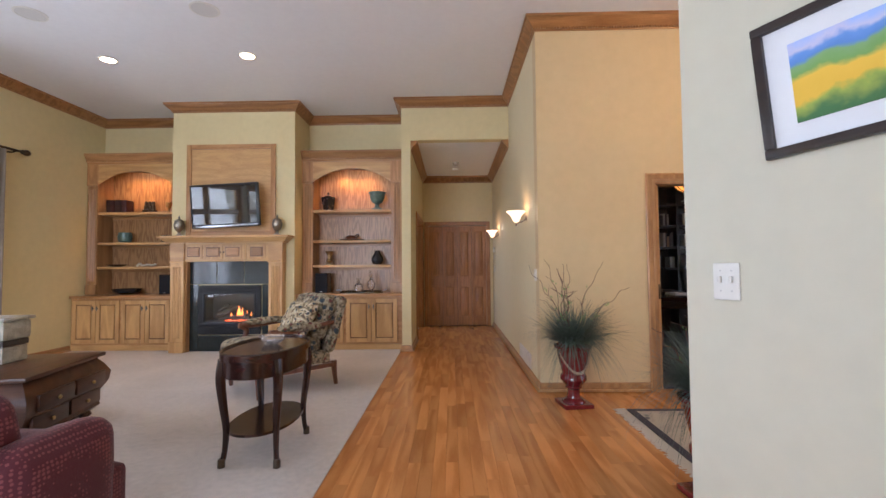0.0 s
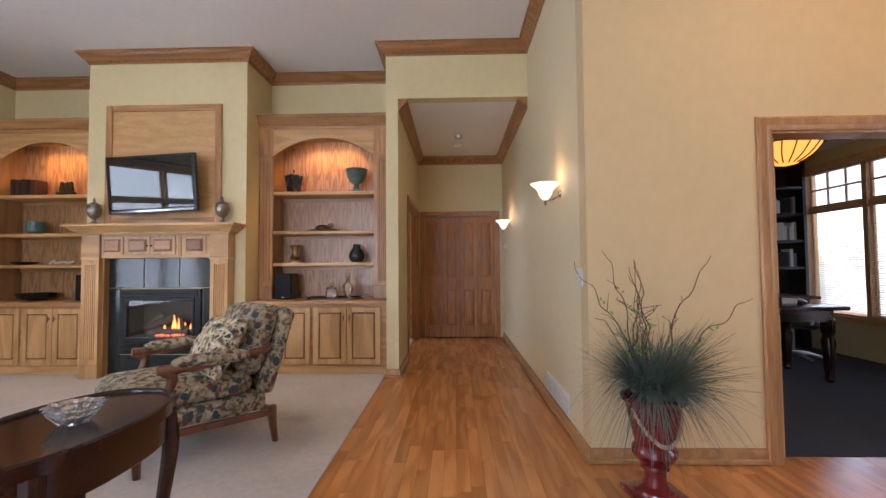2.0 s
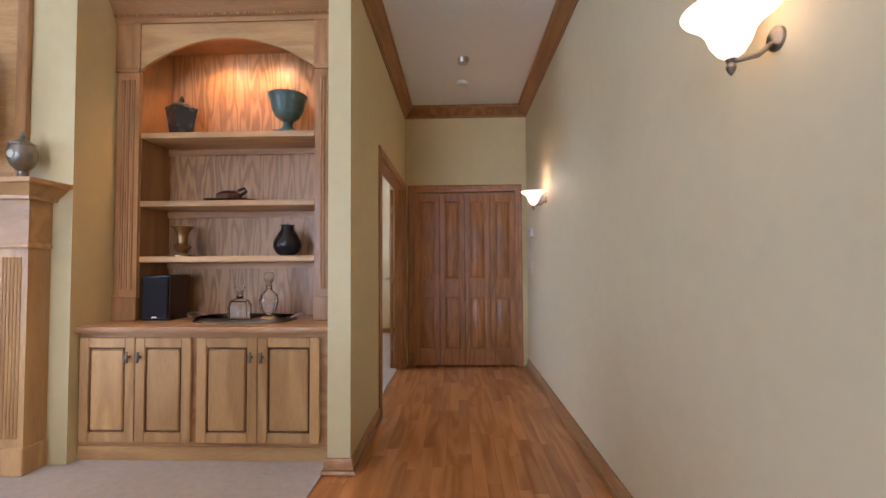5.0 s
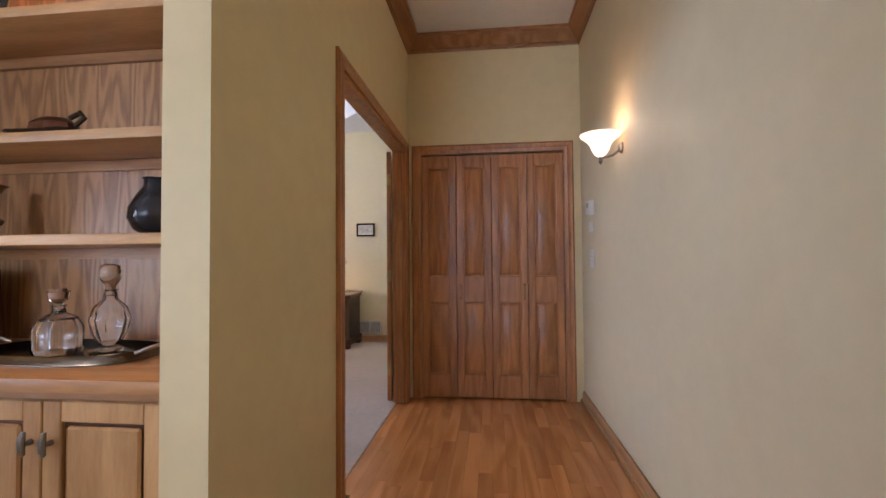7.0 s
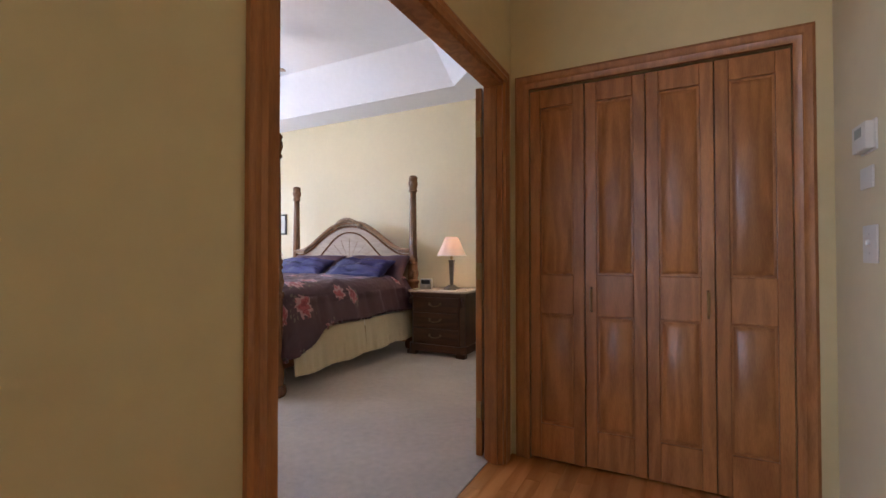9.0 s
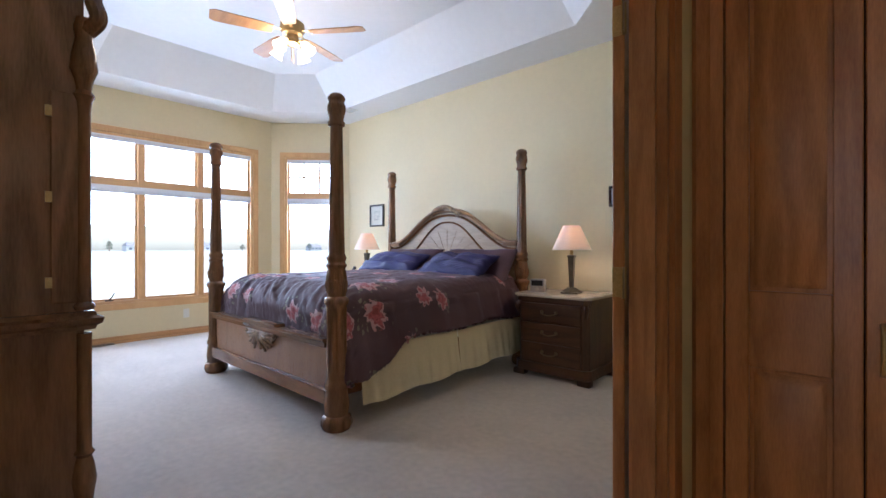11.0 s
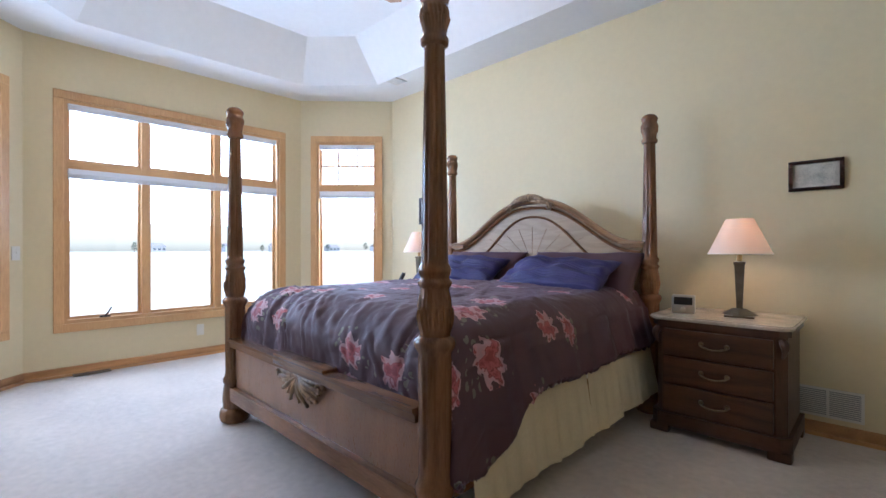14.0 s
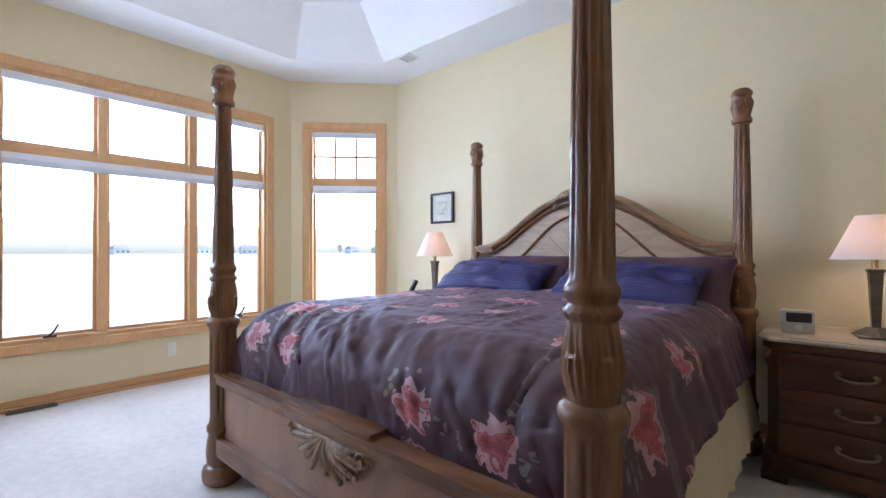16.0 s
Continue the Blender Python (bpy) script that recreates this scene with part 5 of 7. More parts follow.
for y, z0 in ((8.185, 0.03), (7.68, 0.045)):
    d = thing("smoke_detector" if z0 < 0.04 else "sprinkler_head", "small white detector on the hall ceiling" if z0 < 0.04 else "small ceiling sprinkler with chrome rose", "detector", pose(0.09, y, HC))
    part("base", lathe([(0.055, 0), (0.055, -0.012), (0.045, -z0), (0.0, -z0)], 24, cap=False), WHITE if z0 < 0.04 else STEEL, d)


# ---- wall lamps, switches ----
def sconce(y, z, watts=0.9):
    s = thing("wall_sconce", "alabaster glass bowl wall sconce, lit", "wall lamp", pose(0.83, y, z), "hall sconces")
    part("shade", lathe([(0.01, -0.125), (0.03, -0.11), (0.046, -0.085), (0.056, -0.055), (0.076, -0.03), (0.106, -0.007), (0.11, 0.0), (0.104, 0.0), (0.072, -0.024), (0.05, -0.05), (0.038, -0.085), (0.008, -0.115)], 32, at=(-0.115, 0, 0)), ALAB, s, "frosted glass bowl")
    part("finial", lathe([(0.002, -0.165), (0.009, -0.155), (0.012, -0.145), (0.008, -0.135), (0.014, -0.125)], 12, at=(-0.115, 0, 0)), PEWTER, s)
    part("arm", tube([(-0.004, 0, -0.08), (-0.05, 0, -0.115), (-0.115, 0, -0.13)], 0.007, 8), PEWTER, s)
    part("wall_plate", lathe([(0.03, 0), (0.03, 0.008), (0.018, 0.016)], 20), PEWTER, s).matrix_world = s.matrix_world @ pose(-0.0, 0, -0.075, 0, -90)
    lamp("sconce_lamp", "POINT", watts, WARM, pose(0.83 - 0.15, y, z + 0.03), radius=0.07)


ALAB = glow("alabaster_glass", (1.0, 0.70, 0.42), 0.85)
sconce(4.89, 1.79, 0.6)
sconce(7.78, 1.815, 0.85)


def plate(x, y, z, w, h, rz, label, toggles, cat="switch", name="light_switch"):
    s = thing(name, label, cat, pose(x, y, z, 0, 0, rz))
    part("plate", box(-w / 2, -0.007, -h / 2, w / 2, 0, h / 2, 0.003), WHITE, s)
    for k in range(toggles):
        tx = (k - (toggles - 1) / 2) * min(0.046, w * 0.42)
        part("toggle", box(tx - 0.005, -0.018, -0.004, tx + 0.005, -0.006, 0.016, 0.002, seg=1), WHITE, s)
        for zz in (-0.03, 0.034):
            part("screw", lathe([(0.003, 0), (0.003, 0.001)], 6), STEEL, s).matrix_world = s.matrix_world @ pose(tx, -0.007, zz, 90)
    return s


plate(0.83, 4.40, 1.10, 0.115, 0.115, -90, "white double toggle switch plate on the hall wall", 2)
plate(0.83, 8.54, 1.135, 0.12, 0.13, -90, "white tall control panel on the hall wall", 1, "wall control", "wall_control")
plate(0.83, 8.56, 1.365, 0.11, 0.075, -90, "small white wall sensor", 0, "wall sensor", "wall_sensor")
th = plate(0.83, 8.54, 1.50, 0.135, 0.105, -90, "white thermostat with small grey display", 0, "thermostat", "thermostat")
part("body", box(-0.062, -0.032, -0.047, 0.062, -0.006, 0.047, 0.006), WHITE, th)
part("display", box(-0.03, -0.0335, 0.0, 0.03, -0.032, 0.032), mat("grey_lcd", (0.25, 0.28, 0.24), 0.3), th)
D = Vector((0.67, -1.02)).normalized()
SA = math.degrees(math.atan2(D.y, D.x))


def on_angled(s, z, out=0.0):
    p = Vector((0.80, 1.53)) + D * s + Vector((D.y, -D.x)) * out
    return pose(p.x, p.y, z, 0, 0, SA)


sp = plate(0, 0, 0, 0.078, 0.116, 0, "white double toggle switch plate on the angled wall", 2)
sp.matrix_world = on_angled(0.128, 1.135)


def register(x0, z0, w, h, cols, m, label):
    r = thing("air_register", label, "air vent", m)
    bm = bmesh.new()
    f = 0.014
    cw = (w - f) / cols
    for k in range(cols + 1):
        box(k * cw, -0.01, 0, k * cw + f, 0, h, bm=bm)
    box(0, -0.0095, 0, w, 0, f, bm=bm)
    box(0, -0.0095, h - f, w, 0, h, bm=bm)
    part("frame", bm, WHITE, r)
    part("backing", box(f, -0.002, f, w - f, -0.0005, h - f), mat("grey_duct", (0.28, 0.29, 0.3), 0.7), r)
    n = int(h / 0.011)
    for k in range(1, n):
        part("slat", box(f, -0.008, k * h / n - 0.002, w - f, -0.002, k * h / n + 0.0015), WHITE, r)
    return r


register(0, 0, 0.75, 0.155, 4, pose(0.83, 5.48, 0.10, 0, 0, -90), "white return air grille low on the hall wall")

# picture on the angled wall
pic = thing("framed_picture", "colourful meadow landscape in a dark brown frame with white mat", "picture", on_angled(0.255, 1.49) @ pose(0, 0, 0, 0, -4.5, 0))


def picture_frame(pic, w, h, f, matw, frame_mat, mat_mat):
    for a in ((0, 0, w, f), (0, h - f, w, h)):
        part("frame_rail", box(a[0], -0.028, a[1], a[2], 0, a[3], 0.006), frame_mat, pic)
    for x in (0, w - f):
        part("frame_rail", box(x, -0.0275, f, x + f, 0, h - f, 0.006), frame_mat, pic)
    part("mat_board", box(f, -0.012, f, w - f, -0.008, h - f), mat_mat, pic, "white mat board")


picture_frame(pic, 0.56, 0.40, 0.028, 0.06, ESPRESSO["x"], mat("white_mat_board", (0.75, 0.76, 0.78), 0.8, mottle=0.02))


def meadow():
    m = mat("meadow_painting", rough=0.6)
    n, l = m.node_tree.nodes, m.node_tree.links
    co, ns, sp_, ad, rp = n.new("ShaderNodeTexCoord"), n.new("ShaderNodeTexNoise"), n.new("ShaderNodeSeparateXYZ"), n.new("ShaderNodeMath"), n.new("ShaderNodeValToRGB")
    ns.inputs["Scale"].default_value, ns.inputs["Detail"].default_value = 9, 4
    l.new(co.outputs["Object"], ns.inputs["Vector"])
    l.new(co.outputs["Object"], sp_.inputs[0])
    ad.operation, ad.inputs[1].default_value = "MULTIPLY_ADD", 0.14
    l.new(ns.outputs["Fac"], ad.inputs[0])
    l.new(sp_.outputs["Z"], ad.inputs[2])
    l.new(ad.outputs[0], rp.inputs["Fac"])
    e = rp.color_ramp.elements
    e[0].position, e[0].color = 0.17, (0.05, 0.16, 0.05, 1)
    e[1].position, e[1].color = 0.40, (0.35, 0.5, 0.85, 1)
    for p, c in ((0.20, (0.30, 0.38, 0.06, 1)), (0.215, (0.75, 0.46, 0.04, 1)), (0.27, (0.80, 0.50, 0.05, 1)), (0.29, (0.18, 0.36, 0.09, 1)), (0.32, (0.22, 0.40, 0.16, 1)), (0.335, (0.10, 0.25, 0.62, 1)), (0.36, (0.14, 0.30, 0.7, 1)), (0.375, (0.55, 0.55, 0.75, 1))):
        x = e.new(p)
        x.color = c
    l.new(rp.outputs["Color"], n["Principled BSDF"].inputs["Base Color"])
    return m


part("painting", box(0.085, -0.016, 0.085, 0.475, -0.012, 0.315), meadow(), pic, "bright meadow painting")

# ---- windows ----


def window(name, a, b, z0, z1, mull, rail, label, grid=False, shade=True, thick=0.15):
    """A wooden window in the wall whose inner face runs from a to b; the room lies to the right of that way."""
    a, b = Vector(a), Vector(b)
    w = (b - a).length
    d = (b - a) / w
    top = thing(name, label, "window", Matrix(((d.x, -d.y, 0, a.x), (d.y, d.x, 0, a.y), (0, 0, 1, 0), (0, 0, 0, 1))), kind="structure")
    # casing on the room side (local -y)
    bm = bmesh.new()
    c = 0.074
    box(-c, -0.02, z0 - c, w + c, 0.0, z0, 0.004, bm, 1)
    box(-c, -0.02, z1, w + c, 0.0, z1 + c, 0.004, bm, 1)
    box(-c, -0.019, z0, 0, 0.0, z1, 0.004, bm, 1)
    box(w, -0.019, z0, w + c, 0.0, z1, 0.004, bm, 1)
    part("window_frame", bm, WINWOOD["z"], top)
    bm = bmesh.new()
    box(0, 0, z0, 0.025, thick, z1, bm=bm)
    box(w - 0.025, 0, z0, w, thick, z1, bm=bm)
    box(0.025, 0, z0, w - 0.025, thick, z0 + 0.03, bm=bm)
    box(0.025, 0, z1 - 0.03, w - 0.025, thick, z1, bm=bm)
    part("window_reveal", bm, WINWOOD["z"], top)
    cuts = [0.025] + [m for q in mull for m in q] + [w - 0.025]
    for q in mull:
        part("mullion", box(q[0], 0.02, z0 + 0.03, q[1], thick - 0.02, z1 - 0.03, 0.004, seg=1), WINWOOD["z"], top)
    part("rail", box(0.025, 0.03, rail[0] + 0.03, w - 0.025, thick - 0.02, rail[1], 0.003, seg=1), WINWOOD["x"], top)
    for x0, x1 in zip(cuts[::2], cuts[1::2]):
        for y0, y1 in ((z0 + 0.03, rail[0] + 0.03), (rail[1], z1 - 0.03)):
            sb = bmesh.new()
            s = 0.022
            box(x0, 0.07, y0, x0 + s, 0.10, y1, bm=sb)
            box(x1 - s, 0.07, y0, x1, 0.10, y1, bm=sb)
            box(x0 + s, 0.07, y0, x1 - s, 0.10, y0 + s, bm=sb)
            box(x0 + s, 0.07, y1 - s, x1 - s, 0.10, y1, bm=sb)
            if grid and y0 > z0 + 0.5:
                for k in (1, 2):
                    gx = x0 + (x1 - x0) * k / 3
                    box(gx - 0.013, 0.075, y0 + s, gx + 0.013, 0.097, y1 - s, bm=sb)
                gz = (y0 + y1) / 2
                box(x0 + s, 0.076, gz - 0.013, x1 - s, 0.096, gz + 0.013, bm=sb)
            part("sash", sb, WINWOOD["z"], top)
            pane = part("pane", box(x0 + s, 0.084, y0 + s, x1 - s, 0.088, y1 - s), CLEAR, top)
            pane.visible_shadow = False
    if shade:
        for zz in (z1 - 0.085, rail[0] - 0.03):
            bm = bmesh.new()
            box(0.03, 0.004, zz + 0.035, w - 0.03, 0.045, zz + 0.085, 0.004, bm, 1)
            for k in range(5):
                box(0.032, 0.006 + 0.003 * (k % 2), zz + 0.007 * k, w - 0.032, 0.040, zz + 0.007 * k + 0.005, bm=bm)
            part("raised_shade", bm, SHADEW, top, "white pleated shade stacked up")
    return top


WINWOOD = {a: wood("golden_oak_window_" + a, (0.50, 0.265, 0.10), (0.68, 0.42, 0.19), a, 0.35, vary=0.05, rings=12, fine=0.8) for a in "xyz"}
SHADEW = mat("white_shade_fabric", (0.78, 0.78, 0.80), 0.8, mottle=0.04)
R = (1.80, 1.93)


def at_wall(i, s0, s1):
    a, b = Vector(BAY[i][0]), Vector(BAY[i][1])
    d = (b - a).normalized()
    return a + d * s0, a + d * s1


w1 = window("window_1", *at_wall(0, 0.265, 2.24), 0.47, 2.465, [(0.585, 0.65), (1.255, 1.32)], R, "large golden oak window with three lights over three")
w2 = window("window_2", *at_wall(1, 0.20, 0.94), 0.47, 2.465, [], R, "narrow golden oak bay window with gridded transom", grid=True)
w3 = window("window_3", *at_wall(2, 0.17, 0.97), 0.47, 2.465, [], R, "narrow golden oak bay window", grid=True)
for s in (0.29, 1.68):
    cb = box(s - 0.04, -0.035, 0.505, s + 0.04, -0.0, 0.522, 0.004, seg=1)
    tube([(s, -0.03, 0.52), (s + 0.02, -0.05, 0.55), (s + 0.045, -0.06, 0.60)], [0.008, 0.007, 0.006], bm=cb)
    part("window_crank", cb, BRONZE, w1, "dark bronze crank handle")

# outdoors
GROUND = mat("pale_dry_lawn", (0.55, 0.55, 0.45), 0.95, mottle=0.2, mscale=0.05)
tagged(part("ground", box(-400, -300, -0.6, 400, 300, -0.45), GROUND), "pale open lawn reaching to the horizon", kind="structure")
window("window_5", (-1.2, -3.0), (-5.2, -3.0), 0.5, 2.8, [(0.95, 1.03), (1.96, 2.04), (2.97, 3.05)], (2.05, 2.17), "wide golden oak living room window", shade=False)
window("window_7", (-5.58, -2.7), (-5.58, 0.9), 0.3, 2.6, [(1.13, 1.21), (2.33, 2.41)], (1.95, 2.05), "wide golden oak window towards the lawn", shade=False)
window("window_6", (-5.58, 1.3), (-5.58, 3.9), 0.5, 2.6, [(1.26, 1.34)], (1.95, 2.05), "golden oak side window of the living room", shade=False)

# ---- closet doors ----
xs = [-0.466, -0.1768, 0.1125, 0.4018, 0.691]
for k in range(4):
    d = thing("bifold_door_leaf", "stained oak bifold closet door leaf with raised panels, closed", "door", pose(xs[k] + 0.002, 8.905 + (0.005 if k in (1, 2) else 0.0), 0.012, 0, 0, (-0.6, 0.6, -0.6, 0.6)[k]), "closet bifold leaves")
    panel_door(0.2855, 1.985, 0.032, [(0.185, 0.775), (0.985, 1.885)], 0.056, DOOR, ("leaf_frame", "raised_panel"), d)
    if k in (1, 2):
        hx = 0.03 if k == 1 else 0.257
        hb = tube(smooth_path([(hx, -0.002, 0.80), (hx, -0.026, 0.815), (hx, -0.03, 0.86), (hx, -0.026, 0.905), (hx, -0.002, 0.92)]), 0.006, 8)
        part("pull_handle", hb, BRASS, d, "small brass pull")

# ---- open bedroom door ----
leaf = thing("bedroom_door", "stained oak panel door standing open on brass hinges", "door", pose(-0.696, 8.775, 0.012, 0, 0, 99))
panel_door(0.76, 2.005, 0.035, [(0.24, 0.86), (1.02, 1.86)], 0.11, DOOR, ("leaf_frame", "raised_panel"), leaf)
for z in (0.25, 1.0, 1.78):
    hb = bmesh.new()
    tube([(-0.008, 0.0, z - 0.045), (-0.008, 0.0, z + 0.045)], 0.007, 8, hb)
    box(-0.003, 0.001, z - 0.045, -0.0005, 0.034, z + 0.045, 0.0, hb)
    box(-0.045, -0.003, z - 0.045, -0.008, -0.0005, z + 0.045, 0.0, hb)
    part("hinge", hb, BRASS, leaf, "brass butt hinge")
for s, yy in ((1, 0.035), (-1, 0.0)):
    hb = lathe([(0.03, 0), (0.028, 0.008), (0.012, 0.012), (0.011, 0.05)], 18)
    moved(hb, pose(0, 0, 0, -90 * s))
    tube([(0, s * 0.048, 0), (-0.03, s * 0.052, 0), (-0.10, s * 0.05, -0.004)], [0.011, 0.009, 0.008], 8, hb)
    part("lever_handle", moved(hb, Matrix.Translation((0.70, yy, 0.98))), STEEL, leaf, "nickel lever handle")

# ---- pocket door edges of the office ----
for x0, x1, s in ((1.957, 2.0, 1), (3.07, 3.113, -1)):
    pd = thing("pocket_door", "oak pocket door slid into the wall", "door", group="office pocket doors")
    part("door_edge", box(x0, 4.30, 0.01, x1, 4.345, 1.955, 0.003, seg=1), OAK["z"], pd)
    xm = x1 if s > 0 else x0
    part("latch", box(xm - 0.003, 4.285, 0.90, xm + 0.003, 4.36, 0.97, 0.001, seg=1), BRONZE, pd, "dark bronze latch")
    part("pull", box((x0 + x1) / 2 - 0.015, 4.292, 0.86, (x0 + x1) / 2 + 0.015, 4.301, 1.0, 0.004, seg=1), BRONZE, pd)

# ---- nightstands ----
AGED = mat("aged_brass_pull", (0.20, 0.15, 0.09), 0.38, 1.0, mottle=0.3, mscale=15)
STONE = mat("beige_marble_top", (0.55, 0.46, 0.36), 0.16, mottle=0.35, mscale=9)


def nightstand(x, label):
    m = pose(x, 11.06, 0.006)
    s = thing("nightstand", label, "nightstand", m, "nightstands beside the bed")
    out = [(-0.33, 0.27), (-0.33, -0.20), (-0.285, -0.25), (0.285, -0.25), (0.33, -0.20), (0.33, 0.27)]
    big = lambda e: [(px + math.copysign(e, px), py + (e * 0.8 if py > 0 else -e)) for px, py in out]
    part("body", slab(out, 0.12, 0.655), NIGHTWOOD["z"], s)
    pl = bmesh.new()
    slab(big(0.022), 0.045, 0.125, pl)
    part("plinth", pl, NIGHTWOOD["x"], s)
    for sx in (-1, 1):
        for sy in (-1, 1):
            part("foot", box(sx * 0.30 - 0.055, sy * 0.235 - 0.04, 0, sx * 0.30 + 0.055, sy * 0.235 + 0.04, 0.05, 0.012), NIGHTWOOD["z"], s)
    part("cornice", slab(big(0.018), 0.655, 0.69), NIGHTWOOD["x"], s)
    tp = slab(big(0.035), 0.69, 0.716)
    bmesh.ops.bevel(tp, geom=[e for e in tp.edges if abs(e.verts[0].co.z - e.verts[1].co.z) < 0.001], offset=0.008, segments=3, affect="EDGES")
    part("stone_top", tp, STONE, s, "polished beige marble top")
    for k in range(3):
        z0 = 0.14 + 0.17 * k
        dr = part("drawer", box(-0.275, -0.268, z0, 0.275, -0.24, z0 + 0.158, 0.007), NIGHTWOOD["x"], s)
        hb = tube(smooth_path([(-0.065, -0.275, z0 + 0.088), (-0.06, -0.295, z0 + 0.078), (0, -0.30, z0 + 0.066), (0.06, -0.295, z0 + 0.078), (0.065, -0.275, z0 + 0.088)]), 0.0055, 7)
        for hx in (-0.065, 0.065):
            bmesh.ops.create_icosphere(hb, subdivisions=2, radius=0.014, matrix=Matrix.Translation((hx, -0.274, z0 + 0.09)))
        part("handle", hb, AGED, dr, "antique brass bail handle")
    for sx in (-1, 1):
        part("corner_carving", tube(smooth_path([(sx * 0.31, -0.235, 0.64), (sx * 0.325, -0.25, 0.60), (sx * 0.312, -0.238, 0.54)]), [0.018, 0.02, 0.022, 0.024, 0.024, 0.022, 0.02, 0.018, 0.014, 0.012, 0.01, 0.008, 0.006], 7), NIGHTWOOD["z"], s)
    return s


nightstand(-2.065, "carved walnut nightstand with three drawers and marble top")
nightstand(-4.90, "carved walnut nightstand with marble top by the bay window")
SHADE = glow("cream_lampshade", (1.0, 0.55, 0.38), 0.02)
sn, sl = SHADE.node_tree.nodes, SHADE.node_tree.links
thru, both = sn.new("ShaderNodeBsdfTranslucent"), sn.new("ShaderNodeMixShader")
thru.inputs["Color"].default_value = (0.9, 0.60, 0.46, 1)
both.inputs["Fac"].default_value = 0.15
sl.new(sn["Principled BSDF"].outputs[0], both.inputs[1])
sl.new(thru.outputs[0], both.inputs[2])
sl.new(both.outputs[0], sn["Material Output"].inputs["Surface"])
SHADE.node_tree.nodes["Principled BSDF"].inputs["Base Color"].default_value = (0.62, 0.58, 0.52, 1)
LAMPMET = mat("pewter_lamp_base", (0.16, 0.14, 0.11), 0.38, 0.8, mottle=0.35, mscale=16)


def table_lamp(x, y, label):
    t = thing("table_lamp", label, "table lamp", pose(x, y, 0.722, 0, 0, 8), "bedside lamps")
    bm = bmesh.new()
    box(-0.075, -0.075, 0, 0.075, 0.075, 0.012, 0.004, bm, 1)
    sq = lambda w0, z0, w1, z1: lathe([(w0, z0), (w1, z1)], 4, bm, shape=lambda a, z: 1.0)
    sq(0.095, 0.012, 0.035, 0.05)
    part("base", moved(bm, Matrix.Identity(4)), LAMPMET, t)
    part("stem", moved(lathe([(0.024, 0.045), (0.022, 0.06), (0.036, 0.31), (0.043, 0.318), (0.043, 0.33), (0.015, 0.335)], 4), pose(0, 0, 0, 0, 0, 45)), LAMPMET, t)
    part("socket", lathe([(0.014, 0.33), (0.014, 0.40)], 10), BRASS, t)
    sh = lathe([(0.166, 0.378), (0.072, 0.588)], 40, cap=False)
    part("shade", sh, SHADE, t, "cream empire shade, lit from inside")
    part("shade_rim", lathe([(0.167, 0.376), (0.169, 0.379), (0.167, 0.382)], 40, cap=False), WHITE, t)
    part("bulb", lathe([(0.012, 0.40), (0.028, 0.44), (0.02, 0.475), (0.003, 0.485)], 12), BULB, t)
    lamp("bedside_lamp", "POINT", 0.75, (1.0, 0.55, 0.30), pose(x, y, 0.722 + 0.46), radius=0.05)


table_lamp(-1.99, 11.05, "pewter table lamp with cream shade on the nightstand")
table_lamp(-4.86, 11.05, "pewter table lamp with cream shade by the bay window")
ck = thing("clock_radio", "small silver and black clock radio on the nightstand", "clock radio", pose(-2.28, 10.98, 0.722, 0, 0, 12))
part("body", box(-0.065, -0.03, 0, 0.065, 0.04, 0.115, 0.008), mat("silver_plastic", (0.45, 0.44, 0.42), 0.35, 0.4), ck)
part("display", box(-0.052, -0.033, 0.056, 0.052, -0.0295, 0.104, 0.002, seg=1), BLACK, ck)
part("dial", lathe([(0.016, 0), (0.016, 0.008), (0.012, 0.01)], 14), STEEL, ck).matrix_world = ck.matrix_world @ pose(0, -0.03, 0.026, 90)
ph = thing("desk_telephone", "dark cordless telephone on its cradle", "telephone", pose(-5.08, 10.93, 0.722, 0, 0, -20))
part("cradle", box(-0.045, -0.05, 0, 0.045, 0.05, 0.035, 0.012), BLACK, ph)
part("handset", moved(box(-0.025, -0.018, 0, 0.025, 0.018, 0.15, 0.012), pose(0, 0.01, 0.02, -28)), BLACK, ph)

# ---- pictures and vents in the bedroom ----
GREYPIC = mat("faded_engraving", (0.52, 0.50, 0.43), 0.6, mottle=0.55, mscale=16)
for x, z, w, h, lab in ((-1.795, 1.485, 0.262, 0.185, "small framed landscape print over the nightstand"), (-5.22, 1.42, 0.30, 0.305, "small square framed print by the bay window")):
    p = thing("framed_picture", lab, "picture", pose(x, 11.40, z))
    fr = ESPRESSO["x"] if x < -3 else DARKWOOD["x"]
    picture_frame(p, w, h, 0.022, 0.03, fr, mat("ivory_mat", (0.62, 0.6, 0.52), 0.8, mottle=0.03))
    e = 0.032 if x > -3 else 0.085
    part("print", box(e, -0.0145, e, w - e, -0.0125, h - e), GREYPIC, p, "grey engraving")
register(0, 0, 0.32, 0.175, 2, pose(-1.77, 11.40, 0.12), "white wall return grille in two bays")
fv = register(0, 0, 0.27, 0.10, 1, pose(-6.42, 8.38, 0.012, -90, 0, 90), "brown floor register by the bay window")
for o in fv.children:
    o.data = o.data.copy()
    o.data.materials[0] = mat("brown_register", (0.12, 0.09, 0.07), 0.5, mottle=0.1)
register(0, 0, 0.16, 0.16, 1, pose(-5.25, 11.08, BC - 0.001, 90, 0, 0), "white ceiling air register")
plate(-6.53, 9.43, 0.28, 0.072, 0.116, 90, "white electrical outlet below the window", 0, "outlet", "electrical_outlet")

